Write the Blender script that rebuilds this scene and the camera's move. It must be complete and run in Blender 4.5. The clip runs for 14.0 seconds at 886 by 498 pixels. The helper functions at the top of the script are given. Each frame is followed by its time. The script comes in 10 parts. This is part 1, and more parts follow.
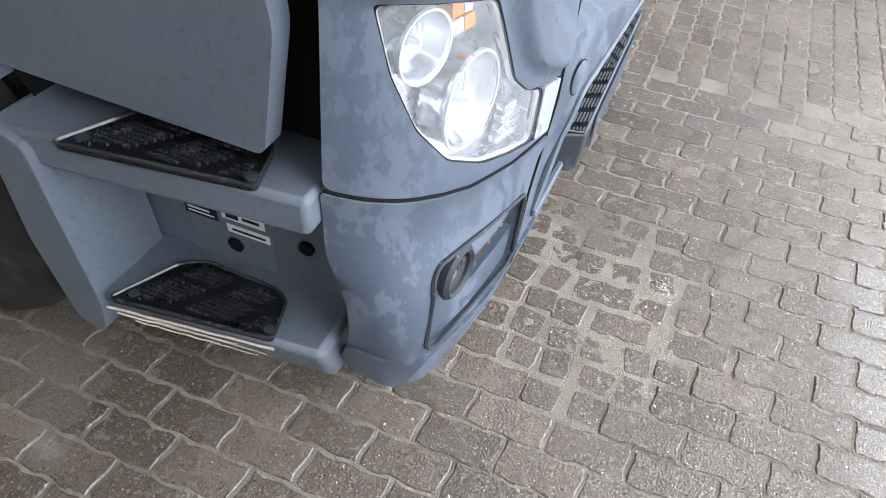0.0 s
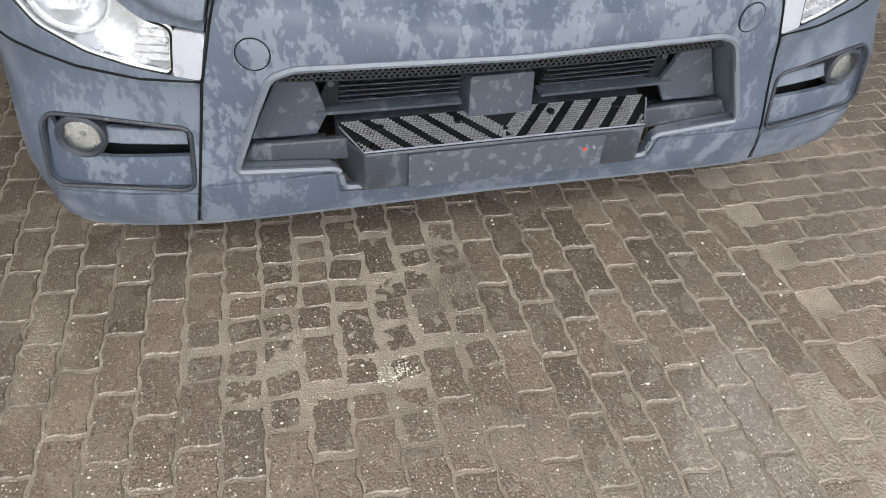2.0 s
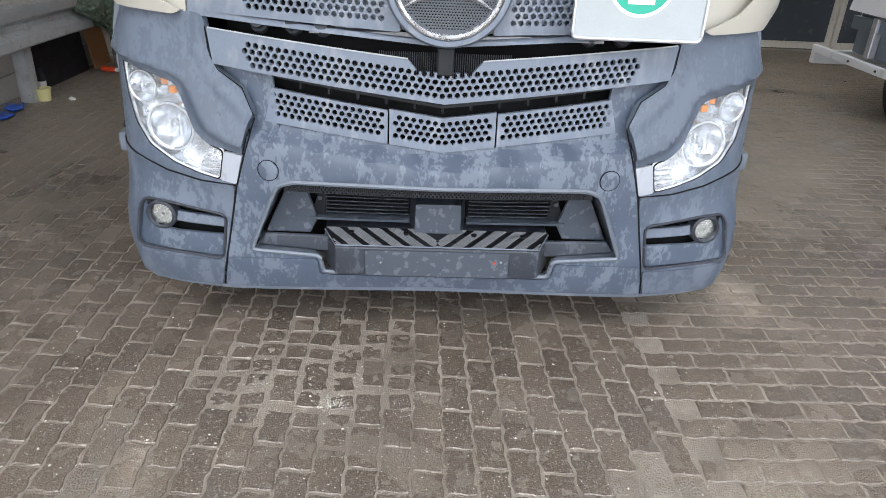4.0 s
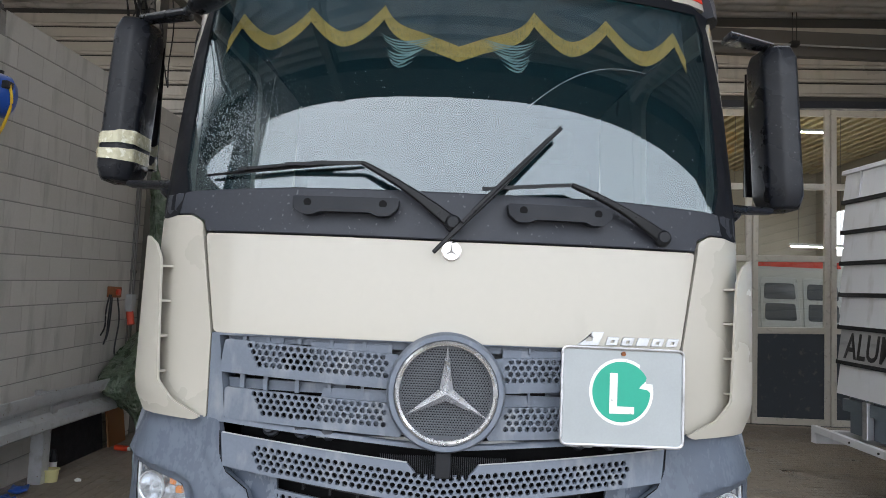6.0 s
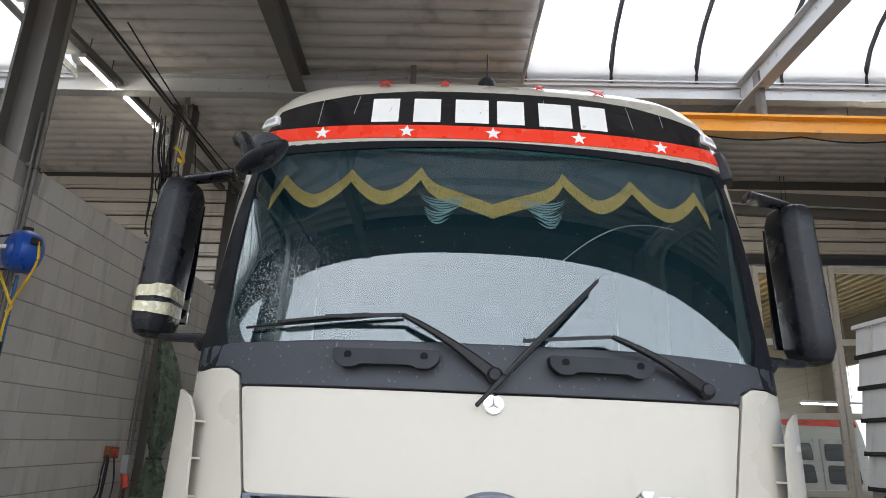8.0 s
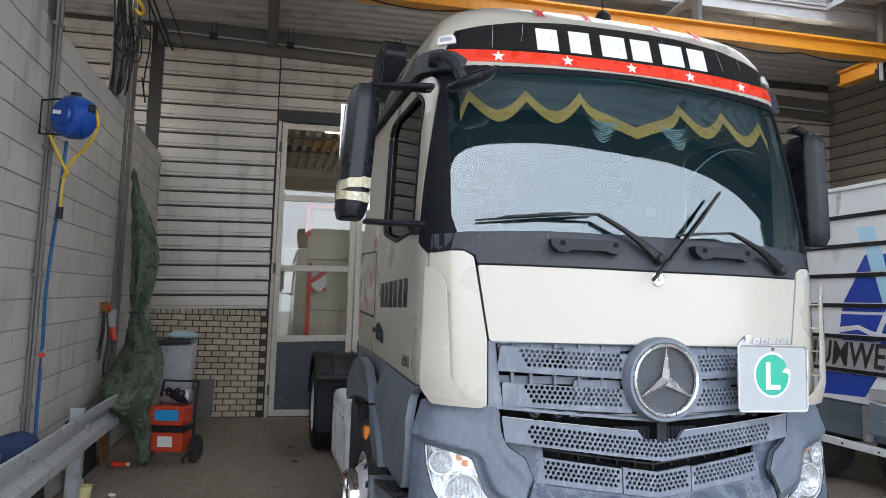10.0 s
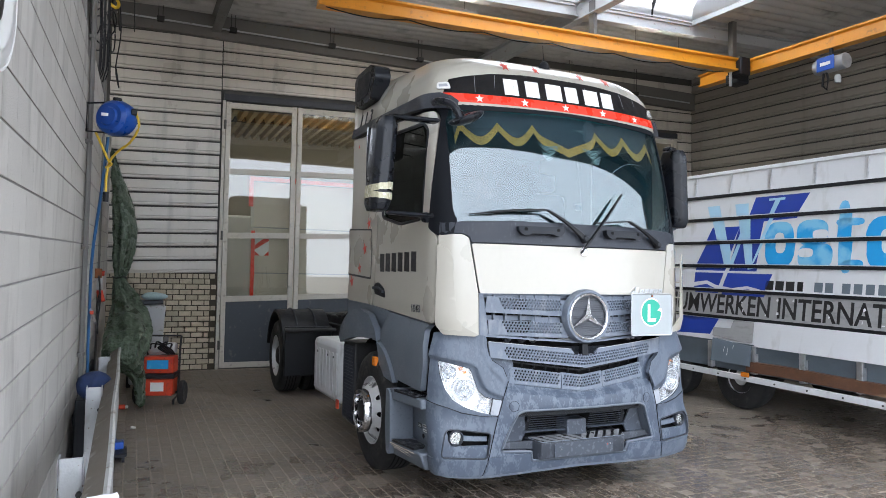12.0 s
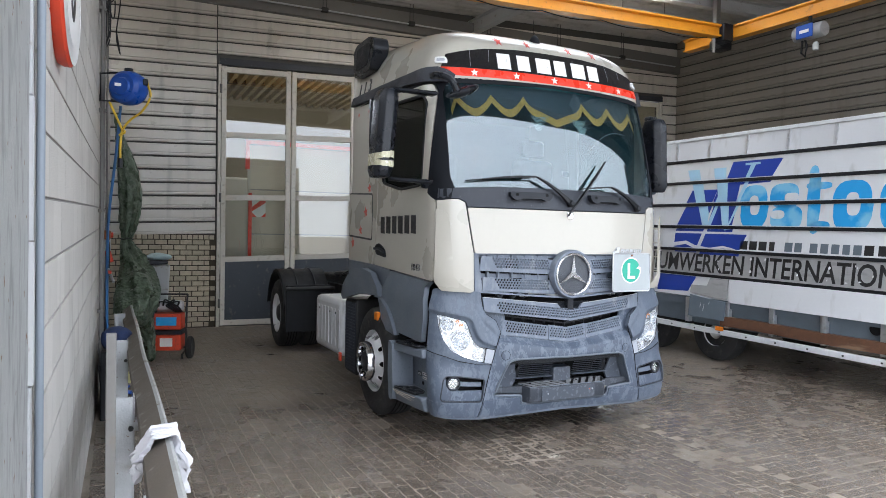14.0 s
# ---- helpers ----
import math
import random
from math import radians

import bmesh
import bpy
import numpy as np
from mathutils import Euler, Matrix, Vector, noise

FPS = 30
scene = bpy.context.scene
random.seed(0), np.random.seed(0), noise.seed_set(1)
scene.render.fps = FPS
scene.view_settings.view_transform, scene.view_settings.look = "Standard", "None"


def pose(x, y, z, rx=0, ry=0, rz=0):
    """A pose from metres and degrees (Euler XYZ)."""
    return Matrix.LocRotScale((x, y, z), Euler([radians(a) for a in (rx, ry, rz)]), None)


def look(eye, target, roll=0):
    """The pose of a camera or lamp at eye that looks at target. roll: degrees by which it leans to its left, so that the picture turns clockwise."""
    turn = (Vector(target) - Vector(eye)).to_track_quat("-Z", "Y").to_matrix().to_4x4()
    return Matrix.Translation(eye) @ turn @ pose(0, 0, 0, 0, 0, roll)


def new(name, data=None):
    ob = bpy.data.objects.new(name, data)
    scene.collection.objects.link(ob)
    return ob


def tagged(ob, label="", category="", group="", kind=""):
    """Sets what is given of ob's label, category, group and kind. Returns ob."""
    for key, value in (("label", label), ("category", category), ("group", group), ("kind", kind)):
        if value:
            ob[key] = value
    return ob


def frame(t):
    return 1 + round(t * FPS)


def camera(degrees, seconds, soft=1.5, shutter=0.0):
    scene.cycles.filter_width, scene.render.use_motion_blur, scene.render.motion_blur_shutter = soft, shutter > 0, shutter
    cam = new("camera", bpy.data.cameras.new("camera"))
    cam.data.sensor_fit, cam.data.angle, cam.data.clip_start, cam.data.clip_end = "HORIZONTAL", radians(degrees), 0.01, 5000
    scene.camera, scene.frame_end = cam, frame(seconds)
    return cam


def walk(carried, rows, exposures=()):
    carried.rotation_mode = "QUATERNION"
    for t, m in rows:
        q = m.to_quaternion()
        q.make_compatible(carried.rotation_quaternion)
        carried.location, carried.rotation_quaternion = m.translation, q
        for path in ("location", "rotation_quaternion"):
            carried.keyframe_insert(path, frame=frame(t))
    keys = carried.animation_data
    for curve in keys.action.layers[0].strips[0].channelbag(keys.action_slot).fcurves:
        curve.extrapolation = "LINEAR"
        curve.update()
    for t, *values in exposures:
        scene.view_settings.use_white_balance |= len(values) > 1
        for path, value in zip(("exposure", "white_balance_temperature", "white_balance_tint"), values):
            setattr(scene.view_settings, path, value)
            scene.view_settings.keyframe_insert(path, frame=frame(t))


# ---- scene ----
cam = camera(65.5, 14.0, soft=0.6)
PATH = [
    (0, (0.174, -1.908, 1.486), (-0.308, -0.565, 0.085), 4.1),
    (0.5, (0.559, -1.653, 1.439), (-0.314, -0.483, 0.071), 3.7),
    (1, (0.937, -1.32, 1.465), (-0.254, -0.494, 0.086), 3.3),
    (1.5, (1.224, -0.903, 1.469), (-0.123, -0.35, 0.098), 3.0),
    (2, (1.439, -0.534, 1.464), (0.003, -0.171, 0.119), 2.2),
    (2.2, (1.541, -0.402, 1.471), (0.085, -0.128, 0.128), 2.0),
    (4.3, (2.357, -0.083, 1.607), (0.503, -0.024, 0.857), 3.2),
    (4.5, (2.363, -0.078, 1.624), (0.473, -0.025, 0.97), 3.1),
    (5, (2.384, -0.06, 1.662), (0.422, -0.02, 1.274), 2.7),
    (5.5, (2.416, -0.053, 1.698), (0.42, -0.026, 1.584), 2.5),
    (6, (2.443, -0.052, 1.728), (0.449, -0.035, 1.877), 2.4),
    (6.2, (2.437, -0.044, 1.736), (0.452, -0.031, 1.981), 2.5),
    (6.5, (2.453, -0.039, 1.746), (0.491, -0.03, 2.133), 2.5),
    (7, (2.448, -0.026, 1.739), (0.523, -0.021, 2.283), 2.3),
    (7.5, (2.398, -0.028, 1.722), (0.487, -0.019, 2.311), 2.2),
    (8, (2.448, -0.214, 1.703), (0.538, -0.204, 2.296), 2.4),
    (8.5, (2.518, -0.575, 1.658), (0.579, -0.569, 2.146), 2.3),
    (8.7, (2.542, -0.739, 1.645), (0.585, -0.731, 2.059), 2.2),
    (10.8, (3.544, -2.61, 1.717), (1.701, -1.845, 1.85), 1.4),
    (11, (3.674, -2.749, 1.708), (1.844, -1.954, 1.835), 1.2),
    (11.5, (4.086, -2.969, 1.679), (2.264, -2.151, 1.778), 1.0),
    (12, (4.407, -3.204, 1.683), (2.585, -2.383, 1.768), 1.0),
    (12.5, (4.644, -3.4, 1.66), (2.822, -2.576, 1.718), 1.0),
    (13, (4.75, -3.442, 1.664), (2.93, -2.614, 1.636), 0.9),
    (13.5, (4.807, -3.469, 1.693), (2.991, -2.633, 1.643), 0.9),
    (14, (4.796, -3.479, 1.695), (2.99, -2.622, 1.664), 0.9),
]
EXPOSURES = [(0.0, 2.15, 6200, 10), (0.5, 1.85, 6550, 10), (1.0, 1.8, 6950, 10), (2.0, 1.7, 7000, 10), (4.5, 1.5, 6400, 10), (5.0, 1.15, 6400, 10), (7.0, 1.1, 6450, 10), (8.5, 1.2, 6450, 10), (11.0, 1.5, 6100, 10), (12.0, 1.57, 6150, 10), (14.0, 1.47, 6200, 10)]
walk(cam, [(t, look(eye, target, roll)) for t, eye, target, roll in PATH], exposures=EXPOSURES)

# ---- daylight ----
world = bpy.data.worlds.new("overcast_sky")
scene.world = world
world.use_nodes = True
wn, wl = world.node_tree.nodes, world.node_tree.links
sky = wn.new("ShaderNodeTexSky")
sky.sky_type, sky.sun_disc = "NISHITA", False
sky.sun_elevation, sky.sun_rotation = radians(64), radians(124)
sky.air_density, sky.dust_density, sky.ozone_density = 1.0, 4.0, 1.0
veil = wn.new("ShaderNodeMixRGB")
veil.inputs["Fac"].default_value = 0.7
veil.inputs["Color2"].default_value = (12.0, 12.5, 13.2, 1)
wl.new(sky.outputs["Color"], veil.inputs["Color1"])
wl.new(veil.outputs["Color"], wn["Background"].inputs["Color"])
wn["Background"].inputs["Strength"].default_value = 0.15

sun = new("sun", bpy.data.lights.new("sun", "SUN"))
sun.data.energy, sun.data.angle, sun.data.color = 0.8, radians(40), (1.0, 0.96, 0.9)
sun.matrix_basis = look((9, -6, 22), (0, 0, 0))


# ---- materials ----
def shader(name, color, rough=0.5, metal=0.0, coat=0.0, var=0.12, scale=6.0, bump=0.0, bump_scale=60.0, depth=0.01,
           rough_var=0.1, random=0.0, spec=0.5, tint=None, coat_rough=0.06):
    """A painted, cast or worn surface: colour broken at two scales, uneven gloss and fine relief."""
    m = bpy.data.materials.new(name)
    m.use_nodes = True
    n, l = m.node_tree.nodes, m.node_tree.links
    b = n["Principled BSDF"]
    b.inputs["Metallic"].default_value = metal
    b.inputs["Coat Weight"].default_value = coat
    b.inputs["Coat Roughness"].default_value = coat_rough
    b.inputs["Specular IOR Level"].default_value = spec
    geo = n.new("ShaderNodeNewGeometry")
    big = n.new("ShaderNodeTexNoise")
    big.inputs["Scale"].default_value, big.inputs["Detail"].default_value = scale, 5
    l.new(geo.outputs["Position"], big.inputs["Vector"])
    fine = n.new("ShaderNodeTexNoise")
    fine.inputs["Scale"].default_value, fine.inputs["Detail"].default_value = scale * 14, 4
    l.new(geo.outputs["Position"], fine.inputs["Vector"])
    add = n.new("ShaderNodeMath")
    add.operation = "MULTIPLY_ADD"
    add.inputs[1].default_value = 0.6
    l.new(big.outputs["Fac"], add.inputs[0])
    sc = n.new("ShaderNodeMath")
    sc.operation = "MULTIPLY"
    sc.inputs[1].default_value = 0.4
    l.new(fine.outputs["Fac"], sc.inputs[0])
    l.new(sc.outputs[0], add.inputs[2])
    ramp = n.new("ShaderNodeValToRGB")
    ramp.color_ramp.elements[0].position, ramp.color_ramp.elements[1].position = 0.3, 0.7
    c = Vector(color)
    d = Vector(tint) if tint else c * (1 + var)
    ramp.color_ramp.elements[0].color = (*(c * (1 - var)), 1)
    ramp.color_ramp.elements[1].color = (*d, 1)
    l.new(add.outputs[0], ramp.inputs["Fac"])
    out = ramp.outputs["Color"]
    if random:
        info = n.new("ShaderNodeObjectInfo")
        isl = geo.outputs["Random Per Island"]
        plus = n.new("ShaderNodeMath")
        l.new(info.outputs["Random"], plus.inputs[0])
        l.new(isl, plus.inputs[1])
        frac = n.new("ShaderNodeMath")
        frac.operation = "FRACT"
        l.new(plus.outputs[0], frac.inputs[0])
        rng = n.new("ShaderNodeMapRange")
        rng.inputs["To Min"].default_value, rng.inputs["To Max"].default_value = 1 - random, 1 + random
        l.new(frac.outputs[0], rng.inputs["Value"])
        mul = n.new("ShaderNodeMixRGB")
        mul.blend_type = "MULTIPLY"
        mul.inputs["Fac"].default_value = 1
        l.new(out, mul.inputs["Color1"])
        l.new(rng.outputs[0], mul.inputs["Color2"])
        out = mul.outputs["Color"]
    l.new(out, b.inputs["Base Color"])
    rr = n.new("ShaderNodeMapRange")
    rr.inputs["From Min"].default_value, rr.inputs["From Max"].default_value = 0.3, 0.7
    rr.inputs["To Min"].default_value, rr.inputs["To Max"].default_value = max(rough - rough_var, 0.02), min(rough + rough_var, 1)
    l.new(big.outputs["Fac"], rr.inputs["Value"])
    l.new(rr.outputs[0], b.inputs["Roughness"])
    if bump:
        bn = n.new("ShaderNodeTexNoise")
        bn.inputs["Scale"].default_value, bn.inputs["Detail"].default_value = bump_scale, 4
        l.new(geo.outputs["Position"], bn.inputs["Vector"])
        bp = n.new("ShaderNodeBump")
        bp.inputs["Strength"].default_value, bp.inputs["Distance"].default_value = bump, depth
        l.new(bn.outputs["Fac"], bp.inputs["Height"])
        l.new(bp.outputs[0], b.inputs["Normal"])
    return m


def overlay(m, color, scale, lo, hi, rough=None, stretch=(1, 1, 1), detail=4):
    """Blotches, stains, dried drops or painted glints with shapes of their own over a surface."""
    n, l = m.node_tree.nodes, m.node_tree.links
    b = n["Principled BSDF"]
    geo = n.new("ShaderNodeNewGeometry")
    mp = n.new("ShaderNodeMapping")
    mp.inputs["Scale"].default_value = stretch
    l.new(geo.outputs["Position"], mp.inputs["Vector"])
    t = n.new("ShaderNodeTexNoise")
    t.inputs["Scale"].default_value, t.inputs["Detail"].default_value = scale, detail
    l.new(mp.outputs[0], t.inputs["Vector"])
    r = n.new("ShaderNodeMapRange")
    r.inputs["From Min"].default_value, r.inputs["From Max"].default_value = lo, hi
    l.new(t.outputs["Fac"], r.inputs["Value"])
    mix = n.new("ShaderNodeMixRGB")
    mix.inputs["Color2"].default_value = (*color, 1)
    old = b.inputs["Base Color"].links[0].from_socket
    l.new(r.outputs[0], mix.inputs["Fac"])
    l.new(old, mix.inputs["Color1"])
    l.new(mix.outputs[0], b.inputs["Base Color"])
    if rough is not None:
        mr = n.new("ShaderNodeMixRGB")
        mr.inputs["Color2"].default_value = (rough, rough, rough, 1)
        l.new(r.outputs[0], mr.inputs["Fac"])
        l.new(b.inputs["Roughness"].links[0].from_socket, mr.inputs["Color1"])
        l.new(mr.outputs[0], b.inputs["Roughness"])
    return m


def watermarks(m, color, lo=0.865):
    """Dried water: pale patches with ragged rims, pitted by darker drops."""
    n, l = m.node_tree.nodes, m.node_tree.links
    b = n["Principled BSDF"]
    geo = n.new("ShaderNodeNewGeometry")
    mp = n.new("ShaderNodeMapping")
    mp.inputs["Scale"].default_value = (1, 1, 0.55)
    l.new(geo.outputs["Position"], mp.inputs["Vector"])
    total = None
    for sc, w, det in ((11.0, 0.75, 3.0), (95.0, 0.36, 1.0), (38.0, 0.50, 2.0)):
        t = n.new("ShaderNodeTexNoise")
        t.inputs["Scale"].default_value, t.inputs["Detail"].default_value = sc, det
        l.new(mp.outputs[0], t.inputs["Vector"])
        ma = n.new("ShaderNodeMath")
        ma.operation = "MULTIPLY_ADD"
        ma.inputs[1].default_value, ma.inputs[2].default_value = w, 0.0
        l.new(t.outputs["Fac"], ma.inputs[0])
        if total:
            l.new(total, ma.inputs[2])
        total = ma.outputs[0]
    r = n.new("ShaderNodeMapRange")
    r.inputs["From Min"].default_value, r.inputs["From Max"].default_value = lo, lo + 0.055
    l.new(total, r.inputs["Value"])
    mix = n.new("ShaderNodeMixRGB")
    mix.inputs["Color2"].default_value = (*color, 1)
    l.new(r.outputs[0], mix.inputs["Fac"])
    l.new(b.inputs["Base Color"].links[0].from_socket, mix.inputs["Color1"])
    l.new(mix.outputs[0], b.inputs["Base Color"])
    mr = n.new("ShaderNodeMixRGB")
    mr.inputs["Color2"].default_value = (0.66, 0.66, 0.66, 1)
    l.new(r.outputs[0], mr.inputs["Fac"])
    l.new(b.inputs["Roughness"].links[0].from_socket, mr.inputs["Color1"])
    l.new(mr.outputs[0], b.inputs["Roughness"])
    return m


def glazing(name, tint, ior=1.5, rough=0.0, mirror=(1, 1, 1), coated=1.0, haze=0.0, milky=(0.85, 0.87, 0.88)):
    """Clear or tinted sheet glass: sees through, mirrors by its angle."""
    m = bpy.data.materials.new(name)
    m.use_nodes = True
    n, l = m.node_tree.nodes, m.node_tree.links
    n.remove(n["Principled BSDF"])
    tr, gl, mx = n.new("ShaderNodeBsdfTransparent"), n.new("ShaderNodeBsdfGlossy"), n.new("ShaderNodeMixShader")
    tr.inputs["Color"].default_value = (*tint, 1)
    gl.inputs["Roughness"].default_value = rough
    gl.inputs["Color"].default_value = (*mirror, 1)
    lw, pw, sc = n.new("ShaderNodeLayerWeight"), n.new("ShaderNodeMath"), n.new("ShaderNodeMath")
    lw.inputs["Blend"].default_value = 0.5
    pw.operation, sc.operation = "POWER", "MULTIPLY_ADD"
    pw.inputs[1].default_value = 5
    f0 = coated * ((ior - 1) / (ior + 1)) ** 2
    sc.inputs[1].default_value, sc.inputs[2].default_value = 1 - f0, f0
    l.new(lw.outputs["Facing"], pw.inputs[0])
    l.new(pw.outputs[0], sc.inputs[0])
    l.new(sc.outputs[0], mx.inputs[0])
    l.new(tr.outputs[0], mx.inputs[1])
    l.new(gl.outputs[0], mx.inputs[2])
    out = mx
    if haze:
        milk, out = n.new("ShaderNodeBsdfDiffuse"), n.new("ShaderNodeMixShader")
        milk.inputs["Color"].default_value = (*milky, 1)
        out.inputs[0].default_value = haze
        l.new(mx.outputs[0], out.inputs[1])
        l.new(milk.outputs[0], out.inputs[2])
    l.new(out.outputs[0], n["Material Output"].inputs["Surface"])
    return m


def glow(name, color, strength):
    m = bpy.data.materials.new(name)
    m.use_nodes = True
    b = m.node_tree.nodes["Principled BSDF"]
    b.inputs["Base Color"].default_value = (*color, 1)
    b.inputs["Emission Color"].default_value = (*color, 1)
    b.inputs["Emission Strength"].default_value = strength
    return m


CREAM = overlay(shader("cream_paint", (0.462, 0.438, 0.378), 0.3, coat=0.6, var=0.02, scale=2, rough_var=0.05), (0.435, 0.41, 0.35), 9, 0.62, 0.85, stretch=(1, 1, 0.3))
GREY = watermarks(shader("blue_grey_plastic", (0.068, 0.087, 0.122), 0.38, var=0.07, scale=5, bump=0.12, bump_scale=900, rough_var=0.1), (0.132, 0.156, 0.196), 0.822)
GREY_FEW = watermarks(shader("blue_grey_plastic_cheek", (0.084, 0.105, 0.141), 0.38, var=0.08, scale=5, bump=0.12, bump_scale=900, rough_var=0.12), (0.114, 0.137, 0.175), 0.79)
GREY_END = watermarks(shader("blue_grey_plastic_end", (0.078, 0.098, 0.133), 0.39, var=0.07, scale=5, bump=0.12, bump_scale=900, rough_var=0.1), (0.122, 0.145, 0.184), 0.80)
GREY_CLEAN = overlay(shader("grey_plastic_side", (0.128, 0.150, 0.182), 0.42, var=0.07, scale=4, bump=0.12, bump_scale=900), (0.105, 0.124, 0.152), 55, 0.64, 0.67, rough=0.3, detail=1)
GRILLE = overlay(shader("grille_plastic", (0.142, 0.168, 0.212), 0.5, var=0.1, scale=7, bump=0.1, bump_scale=700), (0.23, 0.25, 0.28), 16, 0.55, 0.72, rough=0.65, stretch=(1, 1, 0.4))
SENSOR = overlay(shader("slate_plastic", (0.05, 0.06, 0.078), 0.45, var=0.1, scale=8, bump=0.1, bump_scale=800), (0.10, 0.112, 0.135), 30, 0.58, 0.62, rough=0.6, detail=2)
STEPBAR = watermarks(shader("step_bar_plastic", (0.034, 0.040, 0.052), 0.45, var=0.1, scale=8, bump=0.15, bump_scale=800), (0.072, 0.082, 0.10))
TREADMETAL = shader("tread_metal", (0.155, 0.16, 0.17), 0.5, metal=0.0, var=0.1, scale=40)
FOGBOWL = shader("fog_lamp_bowl", (0.60, 0.60, 0.58), 0.22, metal=0.85, var=0.25, scale=60)
MARKER = shader("marker_grey", (0.36, 0.38, 0.42), 0.35, var=0.06, scale=30, bump=0.3, bump_scale=300)
BLACKGLOSS = shader("black_moulded_rubber", (0.007, 0.0075, 0.009), 0.35, var=0.2, scale=30, rough_var=0.12, spec=0.25)
MIRRORPL = overlay(shader("mirror_plastic", (0.011, 0.013, 0.018), 0.30, spec=0.35, var=0.15, scale=9, bump=0.2, bump_scale=600), (0.045, 0.049, 0.056), 90, 0.72, 0.75, rough=0.5, detail=1)
SEAL = shader("black_seal", (0.007, 0.008, 0.011), 0.55, spec=0.15, var=0.2, scale=9)
DARK = shader("dark_plastic", (0.013, 0.0145, 0.018), 0.5, spec=0.3, var=0.2, scale=9, bump=0.15, bump_scale=500)
HANDLE = shader("handle_plastic", (0.013, 0.015, 0.020), 0.5, spec=0.3, var=0.12, scale=9, bump=0.12, bump_scale=700)
CHARCOAL = overlay(shader("charcoal_plastic", (0.032, 0.036, 0.046), 0.5, spec=0.35, var=0.12, scale=6, bump=0.12, bump_scale=700), (0.10, 0.105, 0.115), 60, 0.70, 0.76, rough=0.6, detail=1)
# Near-black for gaps, holes and recesses: their shade is put into the colour.
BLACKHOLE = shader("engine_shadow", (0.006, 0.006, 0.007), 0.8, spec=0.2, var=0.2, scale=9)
RUBBER = overlay(shader("tyre_rubber", (0.018, 0.018, 0.019), 0.75, var=0.2, scale=9, bump=0.2, bump_scale=220), (0.06, 0.055, 0.05), 14, 0.56, 0.75)
CHROME = shader("chrome", (0.78, 0.78, 0.8), 0.12, metal=1.0, var=0.04, scale=12, rough_var=0.06)
RIM = overlay(shader("wheel_silver", (0.66, 0.67, 0.69), 0.34, metal=0.45, var=0.05, scale=9), (0.42, 0.40, 0.38), 18, 0.64, 0.85, rough=0.6)
ALU = overlay(shader("aluminium", (0.62, 0.63, 0.65), 0.4, metal=0.85, var=0.08, scale=9), (0.38, 0.38, 0.38), 11, 0.58, 0.78, rough=0.6)
REFLECTOR = shader("lamp_reflector", (0.80, 0.81, 0.83), 0.2, metal=0.85, var=0.03, scale=30, rough_var=0.12, bump=0.3, bump_scale=60)
MESHGREY = shader("mesh_grey", (0.085, 0.092, 0.108), 0.5, var=0.1, scale=20)
STARMETAL = shader("satin_chrome", (0.80, 0.81, 0.83), 0.24, metal=0.8, var=0.05, scale=14, rough_var=0.08)
LAMPBOWL = shader("lamp_chrome", (0.74, 0.75, 0.77), 0.13, metal=0.95, var=0.03, scale=30, rough_var=0.1)
LENS = glazing("lamp_lens", (0.97, 0.98, 0.99), 1.45, haze=0.055)
CLEARLENS = glazing("fog_lens", (0.95, 0.96, 0.96), 1.45)
AMBER = shader("amber_lens", (0.75, 0.22, 0.02), 0.2, var=0.1, scale=40)
RED = overlay(shader("red_film", (0.78, 0.045, 0.02), 0.3, var=0.05, scale=10, coat=0.3), (0.62, 0.10, 0.07), 20, 0.62, 0.72)
BLACKFILM = overlay(shader("black_film", (0.012, 0.012, 0.014), 0.18, var=0.2, scale=10, coat=0.6), (0.12, 0.12, 0.12), 30, 0.74, 0.76)
WHITEFILM = overlay(shader("white_film", (0.78, 0.78, 0.77), 0.4, var=0.03, scale=14), (0.45, 0.45, 0.44), 40, 0.68, 0.72)
GREENFILM = shader("green_film", (0.02, 0.36, 0.25), 0.4, var=0.05, scale=14)
SIGNPLATE = overlay(shader("sign_plate_white", (0.37, 0.40, 0.41), 0.45, var=0.05, scale=9), (0.36, 0.39, 0.41), 70, 0.64, 0.7)
RUST = shader("rust", (0.22, 0.08, 0.03), 0.9, var=0.4, scale=90)
WINDSCREEN = glazing("windscreen_glass", (0.90, 0.955, 0.949), 1.86, mirror=(0.307, 0.323, 0.333), coated=3.0, haze=0.011, milky=(0.16, 0.58, 0.78))
SIDEGLASS = glazing("side_glass", (0.30, 0.36, 0.36), 1.5, mirror=(0.6, 0.62, 0.62))
CURTAIN = shader("curtain_cloth", (0.10, 0.115, 0.145), 0.95, var=0.2, scale=6, bump=0.3, bump_scale=40)
GOLD = overlay(shader("gold_fringe", (0.92, 0.56, 0.15), 0.9, var=0.12, scale=20), (0.50, 0.36, 0.10), 150, 0.52, 0.66, stretch=(1, 1, 0.12))
FEATHER = shader("pale_sticker", (0.42, 0.56, 0.58), 0.6, var=0.15, scale=50)
TEAL = shader("teal_tint_film", (0.02, 0.16, 0.18), 0.4, var=0.3, scale=40)
CLOTH_DARK = shader("seat_cloth", (0.03, 0.032, 0.036), 0.9, var=0.2, scale=30, bump=0.3, bump_scale=400)
CABTRIM = shader("cab_lining", (0.06, 0.065, 0.066), 0.8, var=0.1, scale=12)
DASH = shader("dashboard", (0.10, 0.105, 0.115), 0.6, var=0.12, scale=20, bump=0.15, bump_scale=400)
